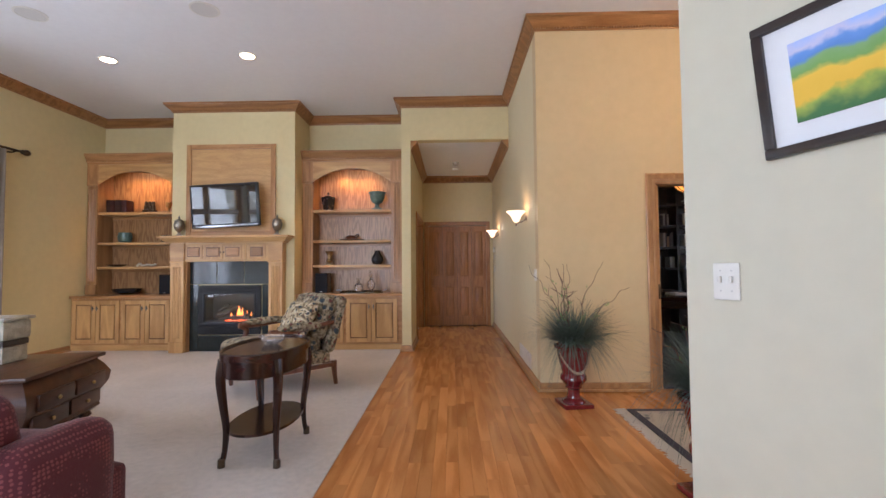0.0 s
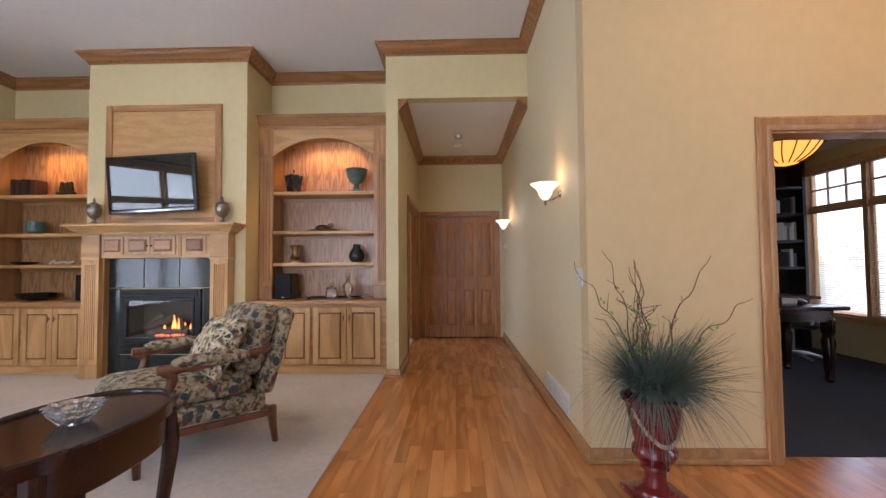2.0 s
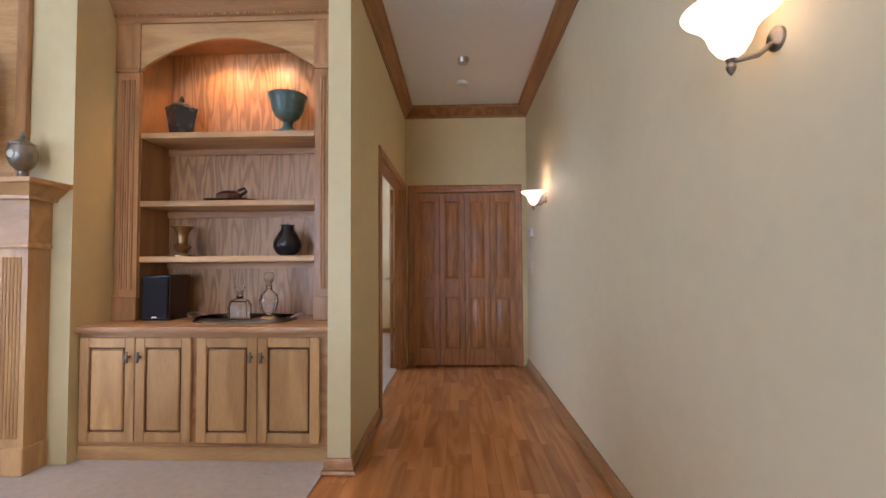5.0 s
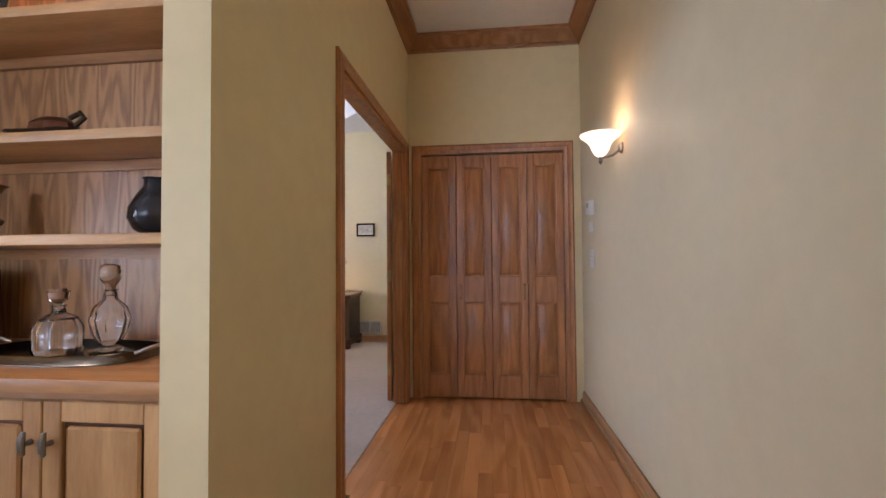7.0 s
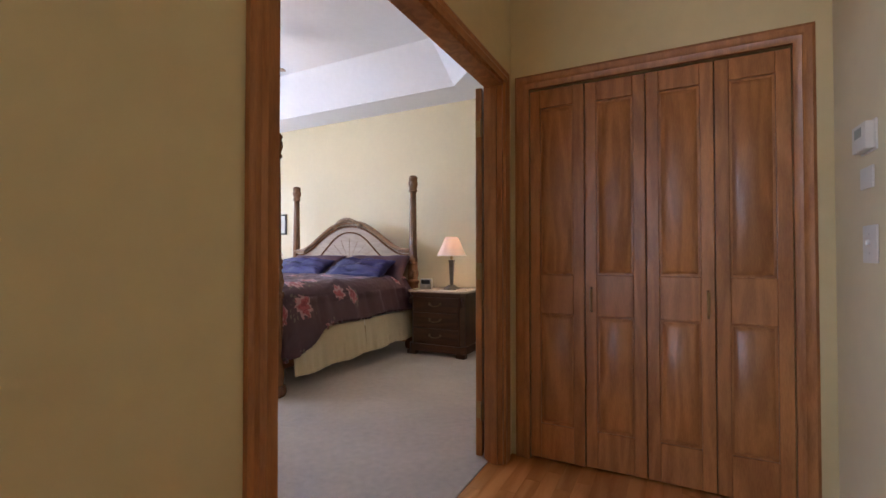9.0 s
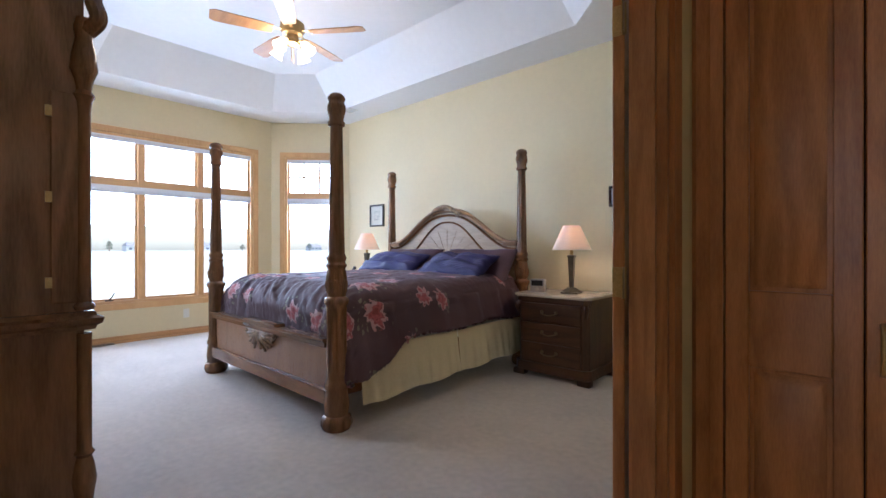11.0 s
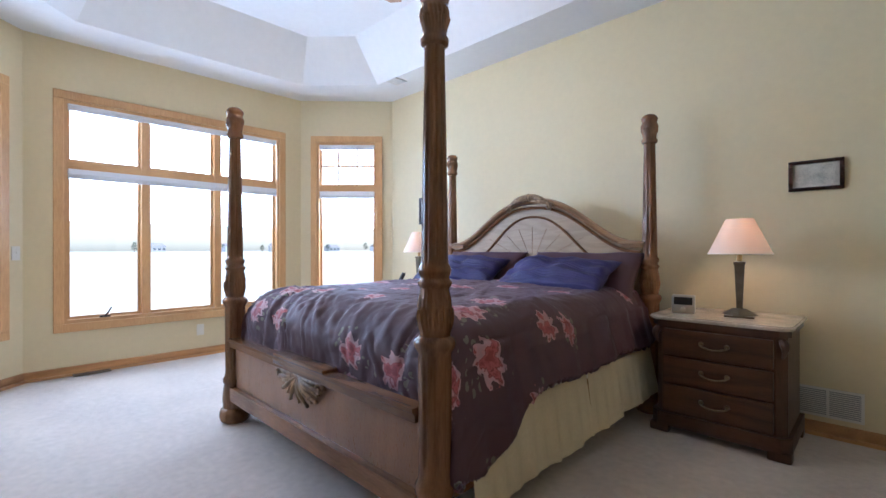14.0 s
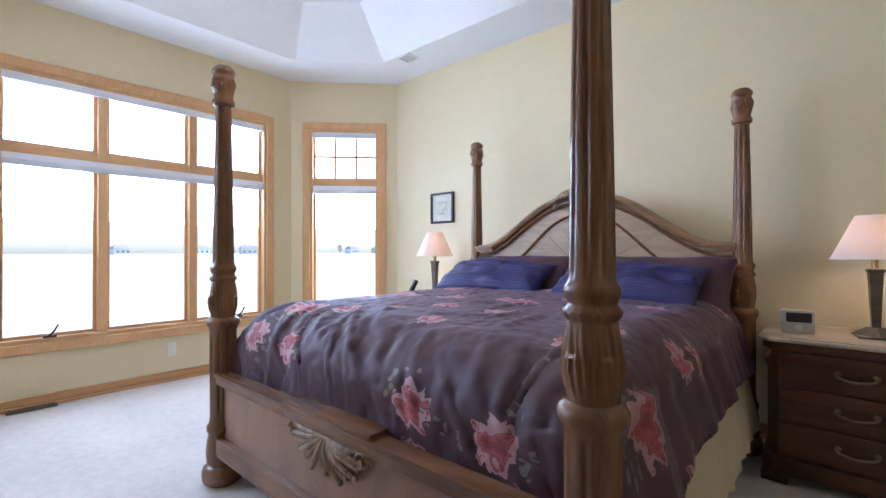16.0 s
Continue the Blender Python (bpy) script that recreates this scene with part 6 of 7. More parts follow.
plate(-6.485, 8.015, 1.10, 0.072, 0.116, 135, "white toggle switch plate beside the bay window", 1)

# ---- ceiling fan ----
fan = thing("ceiling_fan", "brass ceiling fan with oak blades and four lit glass shades", "ceiling fan", pose(-3.77, 9.40, TC - 0.085))
part("canopy", lathe([(0.065, 0.085), (0.06, 0.055), (0.03, 0.03), (0.013, 0.025)], 24), BRASS, fan)
part("downrod", lathe([(0.012, 0.03), (0.012, -0.22)], 12), BRASS, fan)
part("motor", lathe([(0.02, -0.20), (0.07, -0.21), (0.10, -0.235), (0.105, -0.29), (0.085, -0.325), (0.05, -0.335), (0.05, -0.37), (0.065, -0.38), (0.06, -0.41), (0.02, -0.43)], 32), BRASS, fan)
for k in range(5):
    a = 72 * k + 36
    m = pose(0, 0, -0.31, 0, 0, a)
    bl = slab([(0.16, -0.05), (0.25, -0.062), (0.60, -0.072), (0.64, -0.05), (0.64, 0.05), (0.60, 0.072), (0.25, 0.062), (0.16, 0.05)], -0.004, 0.004)
    b = part("blade", moved(bl, m @ pose(0, 0, 0, 11, 0, 0)), OAK["x"], fan)
    part("blade_iron", moved(tube([(0.08, 0, 0.01), (0.13, 0, 0.006), (0.20, 0, 0.006)], [0.02, 0.016, 0.024], 8, flat=0.3), m), BRASS, b)
FANSH = glow("lit_frosted_glass", (1.0, 0.82, 0.6), 3.0)
for k in range(4):
    a = 90 * k + 25
    m = pose(0, 0, -0.40, 0, 0, a)
    part("light_arm", moved(tube(smooth_path([(0.05, 0, 0), (0.09, 0, 0.01), (0.115, 0, -0.02)]), 0.009, 7), m), BRASS, fan)
    part("glass_shade", moved(lathe([(0.022, 0), (0.03, -0.02), (0.045, -0.075), (0.058, -0.10), (0.05, -0.098)], 20), m @ pose(0.115, 0, -0.015, 0, -35, 0)), FANSH, fan, "frosted tulip glass shade")
for k, (x, ln) in enumerate(((0.02, 0.16), (-0.02, 0.13))):
    part("pull_chain", tube([(x, 0, -0.42), (x, 0, -0.42 - ln)], 0.0025, 5), BRASS, fan)
lamp("fan_lamp", "POINT", 12, (1.0, 0.78, 0.55), pose(-3.77, 9.40, TC - 0.645), radius=0.12)

# ---- armoire ----
arm = thing("armoire", "tall dark carved wood armoire with side pilaster", "armoire", pose(-2.37, 7.80, 0.006, 0, 0, 0))
part("upper_case", box(-1.25, -0.54, 0.86, -0.03, -0.03, 2.28), BEDWOOD["z"], arm)
part("lower_case", box(-1.25, -0.54, 0.08, -0.03, -0.03, 0.80), BEDWOOD["z"], arm)
part("waist_moulding", sweep([(-1.25, -0.03), (-0.03, -0.03), (-0.03, -0.54)], [(0, 0), (-0.03, 0.0), (-0.035, 0.015), (-0.05, 0.025), (-0.055, 0.045), (-0.035, 0.055), (-0.03, 0.07), (0, 0.07)], 0.795), BEDWOOD["x"], arm)
part("base_moulding", box(-1.27, -0.555, 0, -0.01, -0.01, 0.10, 0.015), BEDWOOD["x"], arm)
part("crown_moulding", box(-1.30, -0.58, 2.28, 0.03, 0.03, 2.38, 0.03), BEDWOOD["x"], arm)
part("side_door", box(-0.045, -0.13, 0.90, -0.022, -0.035, 1.70, 0.004, seg=1), BEDWOOD["z"], arm)
part("corner_column", lathe([(0.03, 0.87), (0.036, 0.885), (0.024, 0.90), (0.022, 1.0), (0.022, 1.64), (0.026, 1.68), (0.036, 1.70), (0.024, 1.72), (0.03, 1.76), (0.045, 1.80), (0.04, 1.86), (0.028, 1.92), (0.034, 1.96), (0.026, 2.0)], 18, at=(-0.03, -0.03, 0)), BEDWOOD["z"], arm)
part("corner_column", lathe([(0.026, 0.10), (0.032, 0.16), (0.04, 0.21), (0.032, 0.27), (0.024, 0.30), (0.034, 0.315), (0.024, 0.33), (0.024, 0.78)], 18, at=(-0.03, -0.03, 0)), BEDWOOD["z"], arm)
part("carved_corbel", tube(smooth_path([(-0.02, -0.02, 2.26), (0.015, 0.015, 2.18), (-0.005, -0.005, 2.08), (0.01, 0.01, 2.0), (-0.02, -0.02, 1.95)]), 0.03, 10), BEDWOOD["z"], arm)
for z in (0.98, 1.30, 1.62):
    part("hinge", box(-0.025, -0.145, z - 0.02, -0.018, -0.125, z + 0.02), BRASS, arm)

# ---- oval side table and bowl ----
tbl = thing("oval_side_table", "dark mahogany oval side table with lower shelf", "side table", pose(-1.215, 2.93, 0.008))
TOPZ = 0.675
bm = slab(superellipse(0.225, 0.385, 2.2, 64), TOPZ - 0.012, TOPZ - 0.004)
part("top", bm, DARKWOOD["y"], tbl)
part("gallery_rim", sweep(superellipse(0.24, 0.40, 2.2, 64)[::-1], [(0, -0.03), (0, 0.012), (0.008, 0.018), (0.016, 0.012), (0.022, -0.012), (0.012, -0.03)], TOPZ - 0.008, True), DARKWOOD["x"], tbl)
part("apron", sweep(superellipse(0.226, 0.386, 2.2, 64)[::-1], [(0, -0.112), (0.006, -0.118), (0.02, -0.112), (0.02, 0), (0, 0)], TOPZ - 0.02, True), DARKWOOD["x"], tbl)
for sx in (-1, 1):
    for sy in (-1, 1):
        bx, by = sx * 0.160, sy * 0.266
        pts = smooth_path([(bx * 1.0, by * 1.0, TOPZ - 0.04), (bx * 1.08, by * 1.04, 0.52), (bx * 1.02, by * 0.98, 0.36), (bx * 0.95, by * 0.92, 0.22), (bx * 0.97, by * 0.95, 0.09), (bx * 1.05, by * 1.02, 0.0)], 5)
        rr = [0.034 - 0.018 * min(1, i / (len(pts) * 0.75)) for i in range(len(pts))]
        lg = part("leg", tube(pts, rr, 10), DARKWOOD["z"], tbl)
        part("ferrule", lathe([(0.022, 0.0), (0.021, 0.045), (0.018, 0.05)], 12, at=(bx * 1.04, by * 1.01, 0)), BRONZE, lg, "dark brass foot cap")
part("lower_shelf", slab(superellipse(0.20, 0.33, 2.2, 56), 0.195, 0.212), DARKWOOD["y"], tbl)
bowl = thing("crystal_bowl", "small cut crystal bowl on the oval table", "bowl", pose(-1.20, 2.96, 0.008 + TOPZ - 0.004))
part("bowl_glass", lathe([(0.035, 0), (0.04, 0.004), (0.052, 0.016), (0.060, 0.026), (0.068, 0.038), (0.073, 0.048), (0.078, 0.058), (0.070, 0.060), (0.055, 0.03), (0.03, 0.012)], 64, shape=lambda a, z: 1 + 0.08 * math.cos(10 * a) + 0.10 * math.cos(8 * a + 160 * z) * math.cos(8 * a - 160 * z)), mat("sparkling_cut_crystal", (1, 1, 1), 0.01, **{"Transmission Weight": 0.9, "IOR": 1.65}), bowl, angle=4)


# ---- floral armchair ----
def tapestry(name="floral_tapestry", fine=1.25, pale=1.0):
    m = mat(name, rough=0.9)
    n, l = m.node_tree.nodes, m.node_tree.links
    co = n.new("ShaderNodeTexCoord")
    bend = n.new("ShaderNodeTexNoise")
    bend.inputs["Scale"].default_value, bend.inputs["Detail"].default_value = 14, 3
    l.new(co.outputs["Object"], bend.inputs["Vector"])
    warp = n.new("ShaderNodeVectorMath")
    warp.operation, warp.inputs[1].default_value = "MULTIPLY_ADD", (0.06, 0.06, 0.06)
    l.new(bend.outputs["Color"], warp.inputs[0])
    l.new(co.outputs["Object"], warp.inputs[2])
    ground, gr = n.new("ShaderNodeTexNoise"), n.new("ShaderNodeValToRGB")
    ground.inputs["Scale"].default_value, ground.inputs["Detail"].default_value = 26, 5
    l.new(warp.outputs[0], ground.inputs["Vector"])
    l.new(ground.outputs["Fac"], gr.inputs["Fac"])
    e = gr.color_ramp.elements
    e[0].position, e[0].color = 0.34, (0.06, 0.045, 0.03, 1)
    e[1].position, e[1].color = 0.68, (0.40, 0.35, 0.26, 1)
    for p, c in ((0.43, (0.14, 0.105, 0.06, 1)), (0.50, (0.27, 0.215, 0.13, 1)), (0.58, (0.30, 0.25, 0.17, 1))):
        x = e.new(p)
        x.color = c
    for x in e:
        x.color = (*[min(c * pale, 0.8) for c in x.color[:3]], 1)
    last = gr.outputs["Color"]
    for scale, limit, colour, seed in ((8.5, 0.27, (0.030, 0.045, 0.055), 0.0), (10.0, 0.22, (0.13, 0.035, 0.03), 3.0), (17.0, 0.22, (0.055, 0.065, 0.04), 7.0)):
        off, v, lt, mix = n.new("ShaderNodeVectorMath"), n.new("ShaderNodeTexVoronoi"), n.new("ShaderNodeMath"), n.new("ShaderNodeMix")
        off.operation, off.inputs[1].default_value = "ADD", (seed, seed * 1.7, seed * 0.3)
        l.new(warp.outputs[0], off.inputs[0])
        v.inputs["Scale"].default_value = scale * fine
        l.new(off.outputs[0], v.inputs["Vector"])
        lt.operation, lt.inputs[1].default_value = "LESS_THAN", limit
        l.new(v.outputs["Distance"], lt.inputs[0])
        mix.data_type, mix.inputs["B"].default_value = "RGBA", (*colour, 1)
        l.new(lt.outputs[0], mix.inputs["Factor"])
        l.new(last, mix.inputs["A"])
        last = mix.outputs["Result"]
    l.new(last, n["Principled BSDF"].inputs["Base Color"])
    w, bp = n.new("ShaderNodeTexNoise"), n.new("ShaderNodeBump")
    w.inputs["Scale"].default_value = 420
    bp.inputs["Strength"].default_value, bp.inputs["Distance"].default_value = 0.5, 0.003
    l.new(co.outputs["Object"], w.inputs["Vector"])
    l.new(w.outputs["Fac"], bp.inputs["Height"])
    l.new(bp.outputs["Normal"], n["Principled BSDF"].inputs["Normal"])
    return m


TAP = tapestry()


def puff(x0, y0, z0, x1, y1, z1, r=0.05, bulge=0.03, seed=0.0):
    """A stuffed block with soft edges and crowned faces."""
    bm = bmesh.new()
    bmesh.ops.create_cube(bm, size=2.0)
    bmesh.ops.subdivide_edges(bm, edges=bm.edges[:], cuts=11, use_grid_fill=True)
    hx, hy, hz = (x1 - x0) / 2, (y1 - y0) / 2, (z1 - z0) / 2
    for v in bm.verts:
        c = v.co.copy()
        k = []
        for q, h in zip(c, (hx, hy, hz)):
            k.append(q * h)
        lim = [max(h - r, 0.0) for h in (hx, hy, hz)]
        core = Vector([max(-b, min(b, a)) for a, b in zip(k, lim)])
        d = Vector(k) - core
        if d.length > 1e-6:
            d = d.normalized() * r if sum(1 for a, b in zip(k, lim) if abs(a) > b + 1e-6) > 1 else d
        p = core + d
        for ax in range(3):
            o = [i for i in range(3) if i != ax]
            if abs(c[ax]) > 0.999:
                p[ax] += math.copysign(bulge * (1 - c[o[0]] ** 2) * (1 - c[o[1]] ** 2), c[ax])
        p += Vector((0, 0, 0.006 * noise.noise((p.x * 9 + seed, p.y * 9, p.z * 9))))
        v.co = p + Vector(((x0 + x1) / 2, (y0 + y1) / 2, (z0 + z1) / 2))
    return bm


# local frame: the chair faces -y
ch = thing("floral_armchair", "walnut-framed armchair in floral tapestry with loose cushions", "armchair", pose(-1.725, 4.52, 0.008, 0, 0, -45))
part("seat_base", puff(-0.36, -0.44, 0.22, 0.36, 0.34, 0.34, 0.03, 0.008), TAP, ch)
part("seat_cushion", puff(-0.33, -0.50, 0.33, 0.33, 0.26, 0.48, 0.06, 0.03, 2), TAP, ch)
part("backrest", moved(puff(-0.36, -0.05, 0.0, 0.36, 0.05, 0.58, 0.045, 0.01, 3), pose(0, 0.34, 0.32, -17)), TAP, ch)
part("back_cushion", moved(puff(-0.31, -0.10, 0.0, 0.31, 0.08, 0.445, 0.06, 0.025, 4), pose(0, 0.245, 0.46, -20)), TAP, ch)
for sx in (-1, 1):
    part("seat_rail", box(sx * 0.37 - 0.02, -0.42, 0.185, sx * 0.37 + 0.02, 0.36, 0.225, 0.006), CHAIRWOOD, ch)
    part("rear_leg", tube(smooth_path([(sx * 0.36, 0.37, 0.24), (sx * 0.36, 0.38, 0.12), (sx * 0.355, 0.40, 0.0)]), [0.032 - 0.001 * i for i in range(13)], 10), CHAIRWOOD, ch)
    part("front_leg", tube(smooth_path([(sx * 0.36, -0.39, 0.25), (sx * 0.36, -0.385, 0.12), (sx * 0.355, -0.38, 0.0)]), [0.034 - 0.0012 * i for i in range(13)], 10), CHAIRWOOD, ch)
    part("arm_support", tube(smooth_path([(sx * 0.375, -0.24, 0.21), (sx * 0.38, -0.32, 0.32), (sx * 0.385, -0.26, 0.42), (sx * 0.39, -0.22, 0.53), (sx * 0.39, -0.27, 0.58)]), [0.032, 0.032, 0.03, 0.03, 0.028, 0.027, 0.026, 0.025, 0.024, 0.024, 0.024, 0.024, 0.024, 0.024, 0.025, 0.026, 0.027, 0.028, 0.028, 0.028, 0.028, 0.029, 0.03, 0.03, 0.03], 10), CHAIRWOOD, ch)
    part("arm_rail", tube([(sx * 0.39, -0.30, 0.585), (sx * 0.39, -0.1, 0.58), (sx * 0.38, 0.12, 0.60), (sx * 0.365, 0.36, 0.63)], [0.03, 0.026, 0.024, 0.022], 10), CHAIRWOOD, ch)
    part("arm_pad", puff(sx * 0.39 - 0.038, -0.22, 0.585, sx * 0.39 + 0.038, 0.20, 0.645, 0.028, 0.012, 5), TAP, ch)
part("front_rail", box(-0.35, -0.425, 0.185, 0.35, -0.385, 0.225, 0.006), CHAIRWOOD, ch)
part("rear_rail", box(-0.35, 0.345, 0.185, 0.35, 0.385, 0.225, 0.006), CHAIRWOOD, ch)
cu = part("throw_cushion", cushion(0.21, 0.21, 0.085, 5.0, 28), tapestry("faded_floral_linen", 2.0, 1.7), angle=180)
tagged(cu, "square faded floral throw cushion leaning on the armchair", "cushion")
cu.matrix_world = ch.matrix_world @ pose(0.17, 0.075, 0.655, 60, 0, 10)


# ---- red chair, low chest ----
RED = mat("dark_red_patterned_velvet", (0.085, 0.008, 0.014), 0.8, mottle=0.6, mscale=34, bump=0.5, bscale=240, **{"Sheen Weight": 0.15})
rn, rlk = RED.node_tree.nodes, RED.node_tree.links
dots, small, two, tc = rn.new("ShaderNodeTexVoronoi"), rn.new("ShaderNodeMath"), rn.new("ShaderNodeMix"), rn.new("ShaderNodeTexCoord")
dots.inputs["Scale"].default_value, dots.inputs["Randomness"].default_value = 58, 0.25
small.operation, small.inputs[1].default_value = "LESS_THAN", 0.36
two.data_type = "RGBA"
two.inputs["A"].default_value, two.inputs["B"].default_value = (0.085, 0.008, 0.016, 1), (0.20, 0.045, 0.05, 1)
rlk.new(tc.outputs["Object"], dots.inputs["Vector"])
rlk.new(dots.outputs["Distance"], small.inputs[0])
rlk.new(small.outputs[0], two.inputs["Factor"])
rlk.new(two.outputs["Result"], rn["Principled BSDF"].inputs["Base Color"])
rc = thing("red_club_chair", "dark red patterned upholstered club chair", "armchair", pose(-2.0, 1.60, -0.02, 0, 0, -4))
part("base", puff(-0.43, -0.2, 0.06, 0.43, 0.55, 0.32, 0.05, 0.01, 1), RED, rc)
part("backrest", moved(puff(-0.40, -0.10, 0.0, 0.36, 0.10, 0.62, 0.08, 0.03, 2), pose(0, -0.02, 0.06, 8)), RED, rc)
part("back_cushion", moved(puff(-0.33, -0.09, 0.0, 0.31, 0.09, 0.42, 0.08, 0.03, 3), pose(0, 0.13, 0.32, 10)), RED, rc)
for sx in (-1, 1):
    part("arm", puff(sx * 0.38 - 0.10, -0.02, 0.06, sx * 0.38 + 0.08, 0.46, 0.555, 0.08, 0.02, 4), RED, rc)
part("seat_cushion", puff(-0.29, 0.0, 0.30, 0.29, 0.58, 0.44, 0.06, 0.02, 5), RED, rc)
for sx in (-1, 1):
    for y in (-0.12, 0.48):
        part("foot", lathe([(0.02, 0), (0.03, 0.05), (0.032, 0.08)], 10, at=(sx * 0.36, y, 0)), DARKWOOD["z"], rc)

cc = thing("bombe_chest", "low dark brown bombe chest with drawers", "chest", pose(-3.30, 3.12, 0.008, 0, 0, 12))
prof = [(0.0, 0.05), (0.035, 0.08), (0.02, 0.13), (0.03, 0.19), (0.075, 0.27), (0.085, 0.34), (0.05, 0.41), (0.02, 0.45), (0.015, 0.47)]
rings = [[(sx * (0.46 + o), sy * (0.40 + o)) for sx, sy in ((-1, -1), (1, -1), (1, 1), (-1, 1))] for o, z in prof]
bm = bmesh.new()
vr = [[bm.verts.new((*p, z)) for p in r] for r, (o, z) in zip(rings, prof)]
for a, b in zip(vr, vr[1:]):
    for i in range(4):
        bm.faces.new((a[i], a[(i + 1) % 4], b[(i + 1) % 4], b[i]))
bm.faces.new(vr[0][::-1])
bm.faces.new(vr[-1])
BROWN = {a: wood("brown_chest_wood_" + a, (0.032, 0.011, 0.006), (0.095, 0.036, 0.016), a, 0.28) for a in "xyz"}
part("body", bm, BROWN["x"], cc, angle=60)
part("top", box(-0.52, -0.46, 0.47, 0.52, 0.46, 0.50, 0.012), BROWN["y"], cc)
for z in (0.17, 0.31):
    for y in (-0.2, 0.2):
        part("drawer_front", moved(box(0.0, y - 0.185, z - 0.05, 0.02, y + 0.185, z + 0.06, 0.006), Matrix.Translation((0.50 if z < 0.25 else 0.535, 0, 0))), BROWN["y"], cc)
        part("knob", lathe([(0.006, 0), (0.016, 0.012), (0.01, 0.02)], 10), BRASS, cc).matrix_world = cc.matrix_world @ pose(0.52 if z < 0.25 else 0.556, y, z, 0, 90)
for sx in (-1, 1):
    for sy in (-1, 1):
        part("foot", lathe([(0.03, 0), (0.05, 0.02), (0.03, 0.055)], 12, at=(sx * 0.42, sy * 0.36, 0)), BROWN["z"], cc)
bx = thing("decorative_box", "pale distressed decorative box with lid on the chest", "box", pose(-3.42, 3.26, 0.509, 0, 0, 6))
DIST = mat("distressed_cream_paint", (0.42, 0.39, 0.31), 0.7, mottle=0.5, mscale=14, bump=0.3, bscale=60)
part("body", box(-0.16, -0.11, 0.0, 0.16, 0.11, 0.12, 0.012), DIST, bx)
part("band", box(-0.165, -0.115, 0.12, 0.165, 0.115, 0.165, 0.01), mat("dark_leather_band", (0.06, 0.045, 0.035), 0.5, mottle=0.2), bx)
part("lid", box(-0.175, -0.125, 0.165, 0.175, 0.125, 0.31, 0.025), DIST, bx)
part("lid_rim", box(-0.19, -0.14, 0.31, 0.19, 0.14, 0.335, 0.008), DIST, bx)

# curtain rod on the west wall
rod = thing("curtain_rod", "dark bronze curtain rod with turned finial", "curtain rod")
part("pole", tube([(-5.47, 1.0, 2.70), (-5.47, 5.50, 2.70)], 0.016, 12), BRONZE, rod)
part("finial", moved(lathe([(0.018, 0), (0.03, 0.012), (0.018, 0.024), (0.038, 0.05), (0.04, 0.08), (0.022, 0.11), (0.008, 0.125)], 16), pose(-5.47, 5.50, 2.70, -90)), BRONZE, rod)
for y in (1.3, 5.42):
    part("bracket", tube([(-5.58, y, 2.68), (-5.5, y, 2.675), (-5.47, y, 2.685)], 0.01, 8), BRONZE, rod)
cur = bmesh.new()
g = []
for i in range(81):
    y = 4.45 + 0.85 * i / 80
    xx = -5.47 + 0.035 * math.sin(i * 0.75)
    g.append((cur.verts.new((xx, y, 0.03)), cur.verts.new((xx, y, 2.68))))
for a, b in zip(g, g[1:]):
    cur.faces.new((a[0], b[0], b[1], a[1]))
tagged(part("curtain", cur, mat("taupe_drapery", (0.28, 0.24, 0.19), 0.85, mottle=0.1, bump=0.3, bscale=200), angle=180), "taupe pleated curtain hanging beside the window", "curtain")

# ---- urn planters ----
REDGL = mat("oxblood_glaze", (0.16, 0.012, 0.014), 0.12, mottle=0.35, mscale=6, **{"Coat Weight": 0.4})
GRASSM = mat("grey_green_grass_blades", (0.088, 0.125, 0.098), 0.5, mottle=0.5, mscale=30)
TWIG = mat("curly_willow_twig", (0.11, 0.055, 0.04), 0.7, mottle=0.3, mscale=40)
LEAFM = mat("small_fresh_leaves", (0.16, 0.30, 0.08), 0.5, mottle=0.3, mscale=40)


